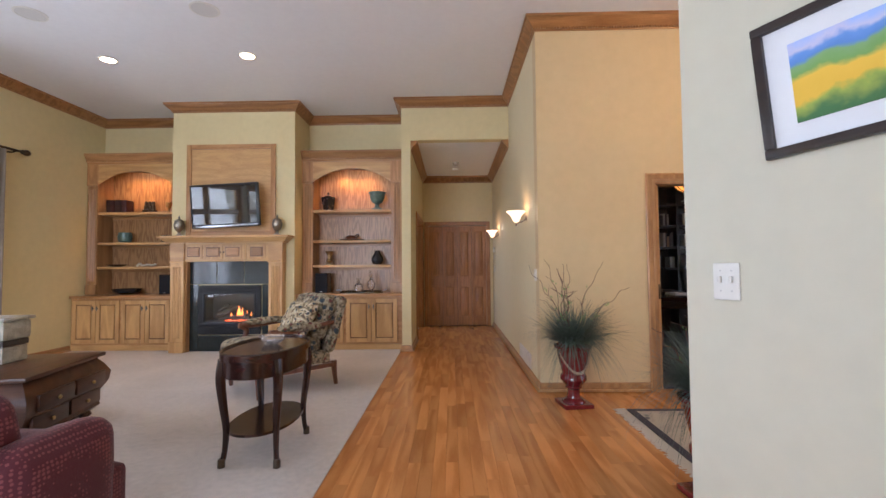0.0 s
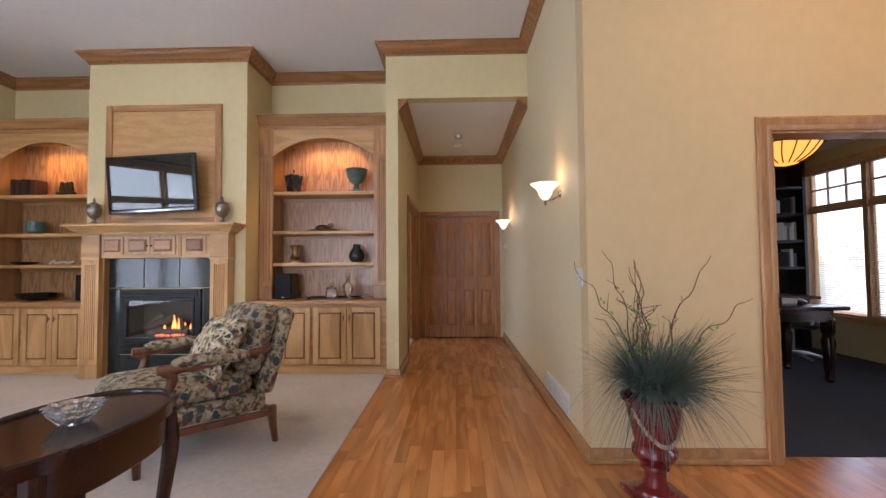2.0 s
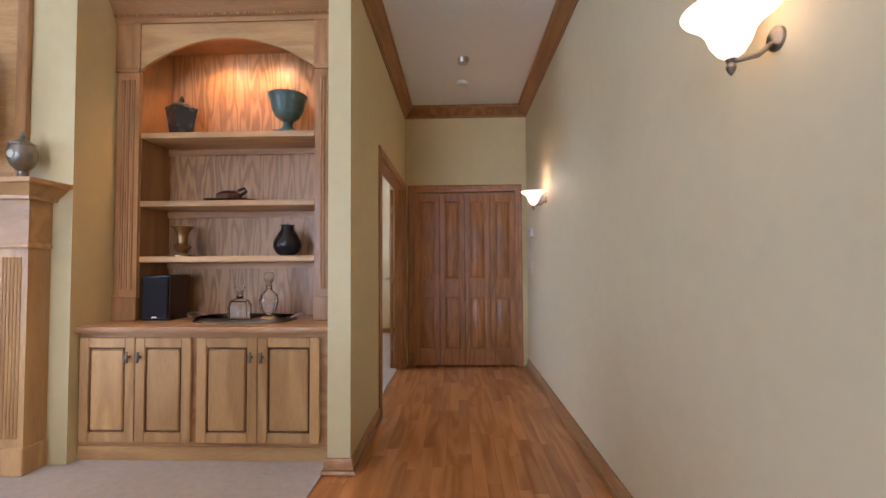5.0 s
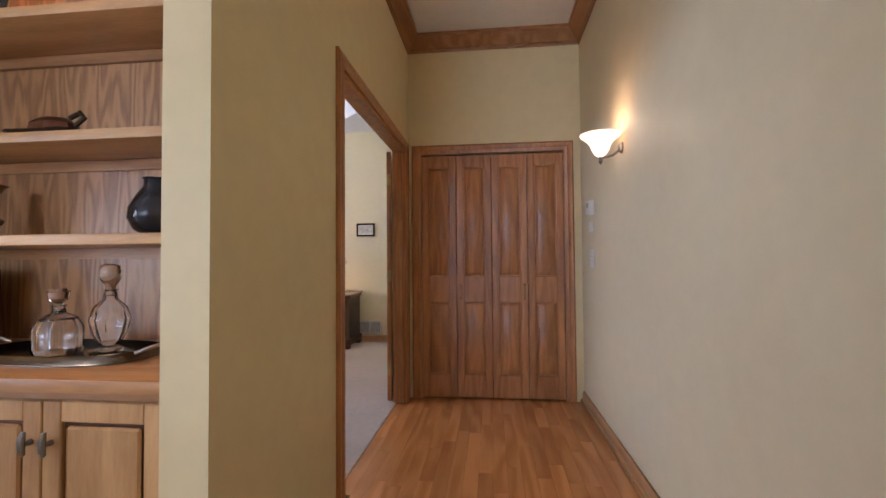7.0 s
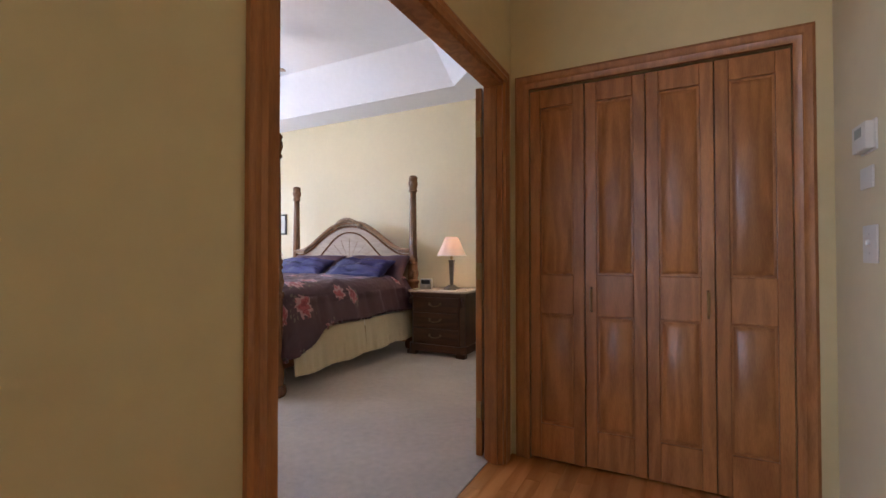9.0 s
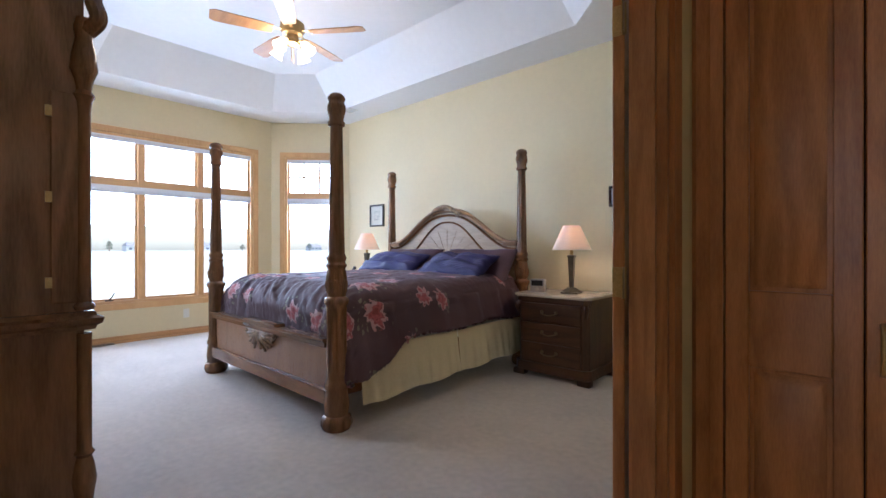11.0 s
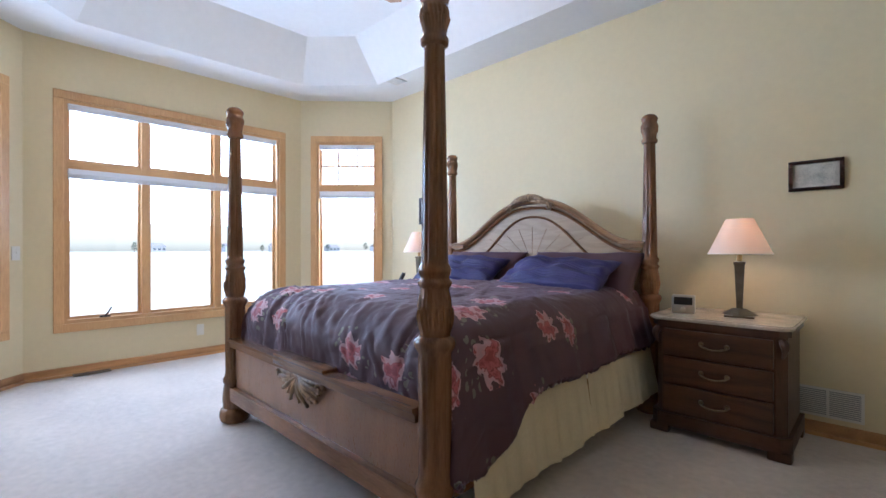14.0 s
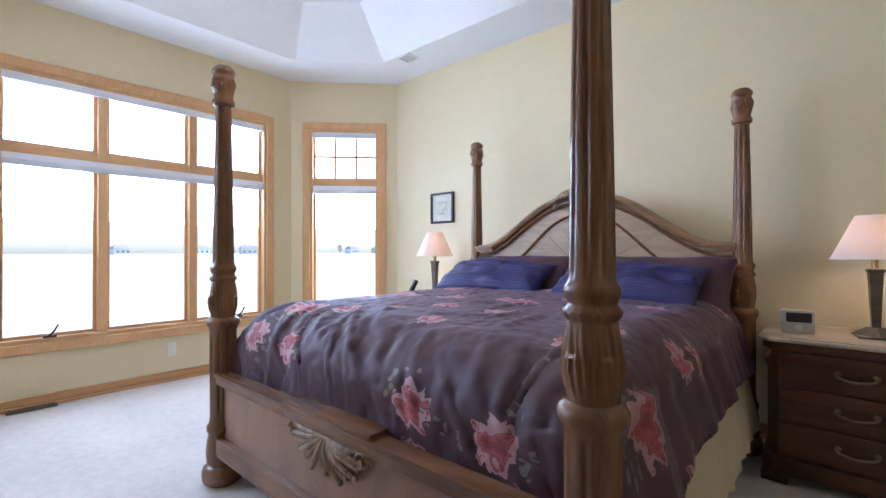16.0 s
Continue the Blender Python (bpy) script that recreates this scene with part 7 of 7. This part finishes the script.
def planter(x, y, seed, label):
    rg = random.Random(seed)
    u = thing("urn_planter", label, "urn planter", pose(x, y, 0.0, 0, 0, 8), "foyer urn planters")
    part("plinth", box(-0.125, -0.125, 0, 0.125, 0.125, 0.035, 0.008), REDGL, u)
    part("urn", lathe([(0.10, 0.035), (0.095, 0.05), (0.06, 0.07), (0.05, 0.11), (0.052, 0.14), (0.07, 0.155), (0.068, 0.17), (0.085, 0.19), (0.11, 0.225), (0.108, 0.255), (0.092, 0.275), (0.10, 0.30), (0.125, 0.41), (0.135, 0.47), (0.155, 0.49), (0.158, 0.51), (0.14, 0.512), (0.12, 0.44), (0.05, 0.42)], 40), REDGL, u, "glossy oxblood ceramic")
    rope = bmesh.new()
    for k in range(2):
        pts = []
        for i in range(49):
            t = i / 48
            a = -2.9 + 2.7 * t
            z = 0.46 - 0.17 * math.sin(math.pi * t) ** 0.8
            r = 0.128 - 0.03 * math.sin(math.pi * t) + 0.006
            tw = t * 60 + k * math.pi
            pts.append(((r + 0.007 * math.cos(tw)) * math.cos(a), (r + 0.007 * math.cos(tw)) * math.sin(a), z + 0.007 * math.sin(tw)))
        tube(pts, 0.006, 6, rope)
    part("rope_swag", rope, mat("twisted_cream_rope", (0.42, 0.30, 0.2), 0.7, mottle=0.3, mscale=40), u, "twisted rope swag")
    gb = bmesh.new()
    for i in range(1500):
        a = rg.uniform(0, 2 * math.pi)
        ln = rg.uniform(0.24, 0.44)
        up = rg.uniform(0.15, 1.3)
        reach = ln * rg.uniform(0.72, 1.12) * math.cos(up * 0.72)
        droop = rg.uniform(0.05, 0.24) if rg.random() < 0.82 else rg.uniform(0.34, 0.58)
        w = rg.uniform(0.0022, 0.0048)
        sx, sy = math.cos(a), math.sin(a)
        r0 = rg.uniform(0, 0.09)
        pr = None
        side = Vector((-sy, sx, 0))
        curl = rg.uniform(-0.08, 0.08)
        for k in range(7):
            t = k / 6
            p = Vector((sx * (r0 + reach * t), sy * (r0 + reach * t), 0.52 + ln * math.sin(up) * t * 0.95 - droop * t * t + 0.10 * t)) + side * curl * t * t
            ww = w * (1 - t * 0.85)
            row = (gb.verts.new(p - side * ww), gb.verts.new(p + side * ww + Vector((0, 0, ww * 0.6))))
            if pr:
                gb.faces.new((pr[0], pr[1], row[1], row[0]))
            pr = row
    tagged(part("grass_foliage", gb, GRASSM, u, "dense arching grey-green grass blades", angle=180), kind="stuff")
    for i in range(11):
        a = rg.uniform(0, 2 * math.pi)
        h = rg.uniform(0.48, 0.92)
        lean = rg.uniform(0.02, 0.22) if i < 7 else rg.uniform(0.28, 0.46)
        wob, turn = rg.uniform(0.02, 0.045), rg.uniform(5, 9)
        ph = rg.uniform(0, 6.28)
        sp2 = []
        for k in range(33):
            t = k / 32
            out = 0.03 + lean * t ** 1.25
            q = wob * t ** 0.6 * math.sin(turn * t + ph) + 0.012 * math.sin(23 * t + 2 * ph)
            p = wob * t ** 0.6 * math.cos(turn * 0.8 * t + ph) + 0.010 * math.sin(19 * t + ph)
            sp2.append(Vector((math.cos(a) * (out + p) - math.sin(a) * q, math.sin(a) * (out + p) + math.cos(a) * q, 0.44 + h * t * (1 - 0.35 * lean * t) + 0.012 * math.sin(31 * t + ph))))
        tw = part("twig", tube(sp2, [0.0046 - 0.0031 * k / len(sp2) for k in range(len(sp2))], 6), TWIG, u)
        for c in range(2):
            k0 = rg.randrange(14, 26)
            d = Vector((rg.uniform(-1, 1), rg.uniform(-1, 1), rg.uniform(0.2, 0.9))).normalized()
            e = Vector((-d.y, d.x, 0))
            ln = rg.uniform(0.06, 0.16)
            side = [sp2[k0] + d * ln * t + e * 0.03 * math.sin(4 * t + ph) * t for t in (0, 0.17, 0.33, 0.5, 0.67, 0.83, 1.0)]
            part("side_shoot", tube(side, [0.0024 - 0.0002 * k for k in range(7)], 5), TWIG, tw)
        lb = bmesh.new()
        for k in range(9):
            c = sp2[rg.randrange(8, 24)] + Vector((rg.uniform(-0.025, 0.025), rg.uniform(-0.025, 0.025), rg.uniform(-0.025, 0.025)))
            m = Matrix.Translation(c) @ Euler((rg.uniform(0, 6), rg.uniform(0, 6), rg.uniform(0, 6))).to_matrix().to_4x4()
            vs = [lb.verts.new(m @ Vector(v)) for v in ((-0.014, 0, 0), (-0.003, -0.007, 0.002), (0.016, 0, 0), (-0.003, 0.007, 0.002))]
            lb.faces.new(vs)
        part("leaves", lb, LEAFM, tw)


planter(1.03, 3.85, 11, "oxblood ceramic urn holding grey-green grass and curly twigs")
planter(1.32, 2.32, 23, "oxblood ceramic urn with grass and curly twigs beside the rug")


# ---- rug ----
def rug_material():
    m = mat("oriental_rug_pile", rough=0.95)
    n, l = m.node_tree.nodes, m.node_tree.links
    co, v, ns, r = n.new("ShaderNodeTexCoord"), n.new("ShaderNodeTexVoronoi"), n.new("ShaderNodeTexNoise"), n.new("ShaderNodeValToRGB")
    ns.inputs["Scale"].default_value = 6
    mx = n.new("ShaderNodeVectorMath")
    mx.operation, mx.inputs[1].default_value = "MULTIPLY_ADD", (0.15, 0.15, 0)
    l.new(co.outputs["Object"], ns.inputs["Vector"])
    l.new(ns.outputs["Color"], mx.inputs[0])
    l.new(co.outputs["Object"], mx.inputs[2])
    v.inputs["Scale"].default_value = 7.5
    l.new(mx.outputs[0], v.inputs["Vector"])
    l.new(v.outputs["Distance"], r.inputs["Fac"])
    e = r.color_ramp.elements
    e[0].position, e[0].color = 0.1, (0.09, 0.07, 0.07, 1)
    e[1].position, e[1].color = 0.55, (0.42, 0.36, 0.27, 1)
    for p, c in ((0.2, (0.20, 0.20, 0.16, 1)), (0.3, (0.40, 0.35, 0.27, 1)), (0.42, (0.36, 0.30, 0.23, 1))):
        x = e.new(p)
        x.color = c
    l.new(r.outputs["Color"], n["Principled BSDF"].inputs["Base Color"])
    w, bp = n.new("ShaderNodeTexNoise"), n.new("ShaderNodeBump")
    w.inputs["Scale"].default_value = 350
    bp.inputs["Strength"].default_value, bp.inputs["Distance"].default_value = 0.6, 0.003
    l.new(co.outputs["Object"], w.inputs["Vector"])
    l.new(w.outputs["Fac"], bp.inputs["Height"])
    l.new(bp.outputs["Normal"], n["Principled BSDF"].inputs["Normal"])
    return m


rug = thing("oriental_rug", "cream oriental rug with dark border and fringe on the oak floor", "rug", pose(0, 0, 0.0))
part("field", box(1.48, 1.85, 0.001, 3.5, 3.66, 0.010), rug_material(), rug)
DB = mat("dark_rug_border", (0.035, 0.028, 0.04), 0.95, mottle=0.3, mscale=30, bump=0.5, bscale=300)
part("border", box(1.42, 1.80, 0.001, 1.48, 3.72, 0.010), DB, rug)
part("border", box(1.48, 3.66, 0.001, 3.5, 3.72, 0.010), DB, rug)
frg = bmesh.new()
rf = random.Random(8)
y = 1.80
while y < 3.74:
    ln = rf.uniform(0.07, 0.11)
    box(1.42 - ln, y, 0.001, 1.42, y + 0.006, 0.005, bm=frg)
    y += rf.uniform(0.009, 0.013)
tagged(part("fringe", frg, mat("cream_fringe", (0.55, 0.48, 0.38), 0.9), rug, "cream knotted fringe"), kind="stuff")

# ---- office ----
shelf = thing("office_bookcase", "espresso brown built-in bookcase with books", "bookcase")
part("back", box(3.0, 8.06, 0, 4.86, 8.09, 2.6), ESPRESSO["z"], shelf)
for x in (3.0, 3.9, 4.82):
    part("upright", box(x, 7.74, 0, x + 0.04, 8.06, 2.6), ESPRESSO["z"], shelf)
for z in (0.75, 1.13, 1.5, 1.87, 2.24, 2.58):
    part("shelf", box(3.04, 7.76, z - 0.035, 4.82, 8.06, z), ESPRESSO["x"], shelf)
part("desk_counter", box(3.0, 7.55, 0.70, 4.86, 8.06, 0.74, 0.004, seg=1), ESPRESSO["x"], shelf)
ro = random.Random(5)
cols = [(0.62, 0.61, 0.58), (0.05, 0.05, 0.06), (0.55, 0.53, 0.48), (0.30, 0.20, 0.12), (0.10, 0.10, 0.10), (0.66, 0.65, 0.62)]
bmats = [mat("book_cloth", c, 0.7, mottle=0.2, mscale=20) for c in cols]
for z in (1.13, 1.5, 1.87):
    for bay in (3.05, 3.95):
        x = bay + ro.uniform(0.02, 0.2)
        while x < bay + 0.80:
            w, h = ro.uniform(0.02, 0.045), ro.uniform(0.17, 0.26)
            bk = part("book", box(x, 7.80, z, x + w, 7.98, z + h, 0.003, seg=1), ro.choice(bmats))
            tagged(bk, "upright book on the dark office shelf", "book", "office books")
            x += w + (0.001 if ro.random() < 0.85 else 0.14)
for k in range(3):
    bk = part("book", box(4.12, 7.80, 2.24 + 0.03 * k, 4.42, 7.99, 2.268 + 0.03 * k, 0.003, seg=1), bmats[k % 2])
    tagged(bk, "book lying flat in a small stack", "book", "office books")
# window with blinds
ow = window("window_4", (5.0, 7.95), (5.0, 5.15), 0.5, 2.45, [(0.86, 0.93), (1.86, 1.93)], (1.86, 1.95), "dark oak office window with slatted blinds", grid=True, shade=False)
BLIND = mat("honey_wood_blind_slats", (0.48, 0.33, 0.20), 0.5, mottle=0.1, mscale=10)
for x0, x1 in ((0.03, 0.855), (0.935, 1.855), (1.935, 2.77)):
    bl = thing("venetian_blind", "honey brown wooden venetian blind, slats open", "blind", ow.matrix_world.copy(), "office blinds")
    for za, zb in ((0.54, 1.86), (1.96, 2.40)):
        sb = bmesh.new()
        z = za
        while z < zb:
            v = [sb.verts.new(p) for p in ((x0, 0.005, z), (x1, 0.005, z), (x1, 0.038, z + 0.014), (x0, 0.038, z + 0.014))]
            sb.faces.new(v)
            z += 0.028
        tagged(part("slats", sb, BLIND, bl), kind="stuff")
        part("head_rail", box(x0, 0.003, zb, x1, 0.042, zb + 0.03), BLIND, bl)
nb = thing("neighbour_house", "white lap-sided neighbouring house seen through the blinds", "house", pose(0, 0, -0.45))
SIDE = mat("white_lap_siding", (0.72, 0.74, 0.78), 0.6, mottle=0.04)
part("wall", box(10.5, 2.0, 0, 15, 11.0, 3.6), SIDE, nb)
for k in range(24):
    part("lap_board", box(10.47, 2.0, 0.15 * k, 10.5, 11.0, 0.15 * k + 0.135), SIDE, nb)
part("roof", slab([(10.1, 1.6), (15.4, 1.6), (15.4, 11.4), (10.1, 11.4)], 3.6, 3.8), mat("grey_shingle", (0.16, 0.16, 0.17), 0.9, mottle=0.3), nb)
# desk
dk = thing("office_desk", "dark mahogany desk with turned legs", "desk")
part("top", box(2.25, 5.95, 0.715, 3.85, 6.75, 0.755, 0.012), DARKWOOD["x"], dk)
part("apron", box(2.35, 6.03, 0.60, 3.75, 6.68, 0.715), DARKWOOD["x"], dk)
for x in (2.38, 3.72):
    for y in (6.07, 6.63):
        part("leg", lathe([(0.025, 0.004), (0.045, 0.03), (0.035, 0.08), (0.042, 0.13), (0.06, 0.40), (0.045, 0.46), (0.06, 0.50), (0.06, 0.62)], 16, at=(x, y, 0)), DARKWOOD["z"], dk)
mon = thing("computer_monitor", "black flat computer monitor on the desk", "monitor", pose(2.72, 6.45, 0.756, 0, 0, -60))
part("screen", box(-0.24, -0.02, 0.12, 0.24, 0.02, 0.44, 0.006), BLACK, mon)
part("stand", lathe([(0.11, 0), (0.11, 0.012), (0.02, 0.02), (0.02, 0.15)], 18), BLACK, mon)
for k, (px, py, w, d, h) in enumerate(((3.15, 6.35, 0.21, 0.29, 0.03), (3.45, 6.3, 0.16, 0.22, 0.05))):
    pp = part("paper_stack", box(px, py, 0.756, px + w, py + d, 0.756 + h, 0.002, seg=1), mat("office_paper", (0.7, 0.7, 0.68), 0.8, mottle=0.04))
    tagged(pp, "stack of white papers on the desk", "papers", "papers on the desk")
oc = thing("office_chair", "black leather swivel office chair with steel base", "office chair", pose(4.05, 7.0, 0.004, 0, 0, 55))
LEATH = mat("black_leather", (0.014, 0.013, 0.013), 0.32, mottle=0.3, mscale=20, bump=0.3, bscale=120)
part("seat", puff(-0.26, -0.26, 0.42, 0.26, 0.26, 0.53, 0.05, 0.02), LEATH, oc)
part("backrest", moved(puff(-0.26, -0.06, 0, 0.26, 0.06, 0.62, 0.055, 0.02), pose(0, 0.27, 0.52, -10)), LEATH, oc)
for sx in (-1, 1):
    part("armrest", tube(smooth_path([(sx * 0.28, 0.2, 0.48), (sx * 0.31, 0.1, 0.70), (sx * 0.31, -0.15, 0.70), (sx * 0.28, -0.18, 0.48)]), 0.018, 8), STEEL, oc)
part("column", lathe([(0.03, 0.10), (0.03, 0.42)], 12), STEEL, oc)
for k in range(5):
    a = math.radians(72 * k)
    sp_ = part("spoke", tube([(0, 0, 0.12), (0.15 * math.cos(a), 0.15 * math.sin(a), 0.11), (0.30 * math.cos(a), 0.30 * math.sin(a), 0.07)], [0.024, 0.02, 0.014], 8), STEEL, oc)
    part("castor", lathe([(0.012, -0.012), (0.028, -0.012), (0.028, 0.012), (0.012, 0.012)], 12), BLACK, sp_).matrix_world = oc.matrix_world @ pose(0.30 * math.cos(a), 0.30 * math.sin(a), 0.029, 90, 0, 72 * k)
# pendant
pl = thing("bowl_pendant", "amber glass bowl pendant with dark lattice rim, lit", "pendant lamp", pose(3.17, 5.80, 2.30))
part("bowl", lathe([(0.02, -0.20), (0.10, -0.18), (0.20, -0.12), (0.27, -0.03), (0.29, 0.0), (0.28, 0.0), (0.19, -0.11), (0.09, -0.17), (0.01, -0.19)], 40), glow("amber_glass", (1.0, 0.36, 0.06), 0.75), pl, "glowing amber glass")
part("rim", lathe([(0.285, -0.015), (0.315, 0.0), (0.32, 0.02), (0.30, 0.03), (0.285, 0.01)], 40, shape=lambda a, z: 1 + 0.02 * math.cos(24 * a)), BRONZE, pl)
for k in range(16):
    a = math.radians(22.5 * k)
    part("lattice_rib", tube([(r * 1.02 * math.cos(a + 0.5 * (z + 0.2)), r * 1.02 * math.sin(a + 0.5 * (z + 0.2)), z - 0.004) for r, z in ((0.10, -0.18), (0.155, -0.152), (0.20, -0.12), (0.24, -0.075), (0.27, -0.03), (0.29, 0.0))], 0.006, 5), BRONZE, pl)
for k in range(3):
    a = math.radians(120 * k)
    part("chain", tube([(0.29 * math.cos(a), 0.29 * math.sin(a), 0.02), (0.02 * math.cos(a), 0.02 * math.sin(a), 0.33)], 0.006, 6), BRONZE, pl)
part("canopy", lathe([(0.06, 0.40), (0.05, 0.36), (0.015, 0.33)], 16), BRONZE, pl)
lamp("pendant_lamp", "POINT", 6, WARM, pose(3.17, 5.80, 2.36), radius=0.06)

# ---- far outdoors: houses and trees beyond the lawn ----
rh = random.Random(12)
HM = [mat("far_house_wall", c, 0.8, mottle=0.05) for c in ((0.62, 0.60, 0.56), (0.7, 0.7, 0.7), (0.55, 0.53, 0.5))]
RM = mat("far_house_roof", (0.30, 0.29, 0.29), 0.9, mottle=0.2)
DW = mat("far_window_dark", (0.16, 0.17, 0.19), 0.2)
for k in range(7):
    hx, hy = -285 - 20 * rh.random(), 70 + 36 * k + rh.uniform(-9, 9)
    h = thing("far_house", "pale house far across the open lawn", "house", pose(hx, hy, -0.45, 0, 0, rh.uniform(-20, 20)), "far houses")
    w, d, e = rh.uniform(7, 11), rh.uniform(6, 8), rh.uniform(2.8, 3.6)
    part("wall", box(-d / 2, -w / 2, 0, d / 2, w / 2, e), HM[k % 3], h)
    rb = bmesh.new()
    v = [rb.verts.new(p) for p in ((-d / 2 - 0.4, -w / 2 - 0.4, e), (d / 2 + 0.4, -w / 2 - 0.4, e), (d / 2 + 0.4, w / 2 + 0.4, e), (-d / 2 - 0.4, w / 2 + 0.4, e), (0, -w / 2 + 1, e + 2.2), (0, w / 2 - 1, e + 2.2))]
    for f in ((0, 1, 4), (1, 2, 5, 4), (2, 3, 5), (3, 0, 4, 5), (3, 2, 1, 0)):
        rb.faces.new([v[q] for q in f])
    part("roof", rb, RM, h)
    for q in range(3):
        part("window", box(d / 2, -w / 2 + 1.2 + q * w / 3.2, 1.0, d / 2 + 0.06, -w / 2 + 2.6 + q * w / 3.2, 2.2), DW, h)
TR = mat("far_tree_leaves", (0.12, 0.15, 0.10), 0.8, mottle=0.4, mscale=0.8)
for k in range(9):
    tx, ty = -255 - 40 * rh.random(), 60 + 30 * k + rh.uniform(-12, 12)
    t = thing("far_tree", "leafy tree far across the lawn", "tree", pose(tx, ty, -0.45), "far trees")
    hh = rh.uniform(4, 7)
    part("trunk", tube([(0, 0, 0), (0.05, 0, hh * 0.4), (0.1, 0.1, hh * 0.7)], [0.22, 0.16, 0.06], 7), TWIG, t)
    cb = bmesh.new()
    for q in range(130):
        a, rr, zz = rh.uniform(0, 6.28), rh.uniform(0.2, 1) ** 0.5, rh.uniform(0.3, 1)
        wd = hh * 0.32 * math.sin(min(1, (1.08 - zz) * 1.9) * 1.4)
        m = Matrix.Translation((math.cos(a) * wd * rr, math.sin(a) * wd * rr, hh * zz)) @ Euler((rh.uniform(0, 6), rh.uniform(0, 6), 0)).to_matrix().to_4x4()
        s = rh.uniform(0.2, 0.5)
        vs = [cb.verts.new(m @ Vector(c)) for c in ((-s, 0, 0), (0, -s * 0.6, 0.1), (s, 0, 0), (0, s * 0.6, 0.1))]
        cb.faces.new(vs)
    tagged(part("crown", cb, TR, t, angle=180), kind="stuff")

# ---- foyer ceiling lamp: unseen, assumed, added to warm the office wall ----
fl = thing("foyer_ceiling_lamp", "assumed flush amber glass ceiling lamp in the foyer, unseen, lit", "ceiling lamp", pose(2.7, 2.5, LC))
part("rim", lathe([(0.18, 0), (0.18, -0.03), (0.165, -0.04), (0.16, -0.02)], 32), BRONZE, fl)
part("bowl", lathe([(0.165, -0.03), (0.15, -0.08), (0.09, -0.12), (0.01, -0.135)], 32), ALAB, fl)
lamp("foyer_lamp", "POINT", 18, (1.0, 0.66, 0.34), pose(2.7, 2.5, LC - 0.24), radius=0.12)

# ---- strip floor ----
PL_W = 0.076
floor_ob = bpy.data.objects["floor_base"]
plank_mesh = {}


def plank_data(length):
    if length not in plank_mesh:
        ob = part("plank", box(-PL_W / 2 + 0.0003, -length / 2 + 0.0003, -0.012, PL_W / 2 - 0.0003, length / 2 - 0.0003, 0.0, 0.0007, seg=1), PLANK, floor_ob)
        plank_mesh[length] = ob.data
        bpy.data.objects.remove(ob)
    return plank_mesh[length]


rest = bmesh.new()
rng = random.Random(4)
near = 0
rows_x = [-0.73 + PL_W / 2 + PL_W * i for i in range(70)]
for x in rows_x:
    if x < 0.86:
        lo, hi = -3.0, 8.96
    else:
        lo, hi = (-3.0 if x < 1.4 else 0.5), 4.34
    if x < -0.65:
        hi = 6.30
    elif x < -0.60:
        hi = 8.75
    y = lo - rng.uniform(0, 0.8)
    while y < hi:
        length = rng.choice((0.4, 0.55, 0.7, 0.85, 1.0, 1.2))
        y0, y1 = max(y, lo), min(y + length, hi)
        if -0.65 < x < -0.60:                   # the strip that runs into the pier and goes on in the doorway
            if y0 < 6.28:
                y1 = min(y1, 6.28)
            elif y0 < 7.25:
                y0 = min(7.25, y1)
        if y1 - y0 > 0.03:
            whole = abs((y1 - y0) - length) < 1e-6
            if whole and near < 300 and 1.9 < y0 < 7.5 and x < 0.86:
                ob = new("plank", plank_data(length))
                ob.parent = floor_ob
                ob.location = (x, (y0 + y1) / 2, 0)
                near += 1
            else:
                v = [rest.verts.new(p) for p in ((x - PL_W / 2 + 0.0003, y0 + 0.0003, 0), (x + PL_W / 2 - 0.0003, y0 + 0.0003, 0), (x + PL_W / 2 - 0.0003, y1 - 0.0003, 0), (x - PL_W / 2 + 0.0003, y1 - 0.0003, 0),
                                              (x - PL_W / 2 + 0.0003, y0 + 0.0003, -0.012), (x + PL_W / 2 - 0.0003, y0 + 0.0003, -0.012), (x + PL_W / 2 - 0.0003, y1 - 0.0003, -0.012), (x - PL_W / 2 + 0.0003, y1 - 0.0003, -0.012))]
                for f in ((0, 1, 2, 3), (0, 4, 5, 1), (1, 5, 6, 2), (2, 6, 7, 3), (3, 7, 4, 0)):
                    rest.faces.new([v[k] for k in f])
        y += length
tagged(part("floor_planks", rest, PLANK, floor_ob), kind="stuff")
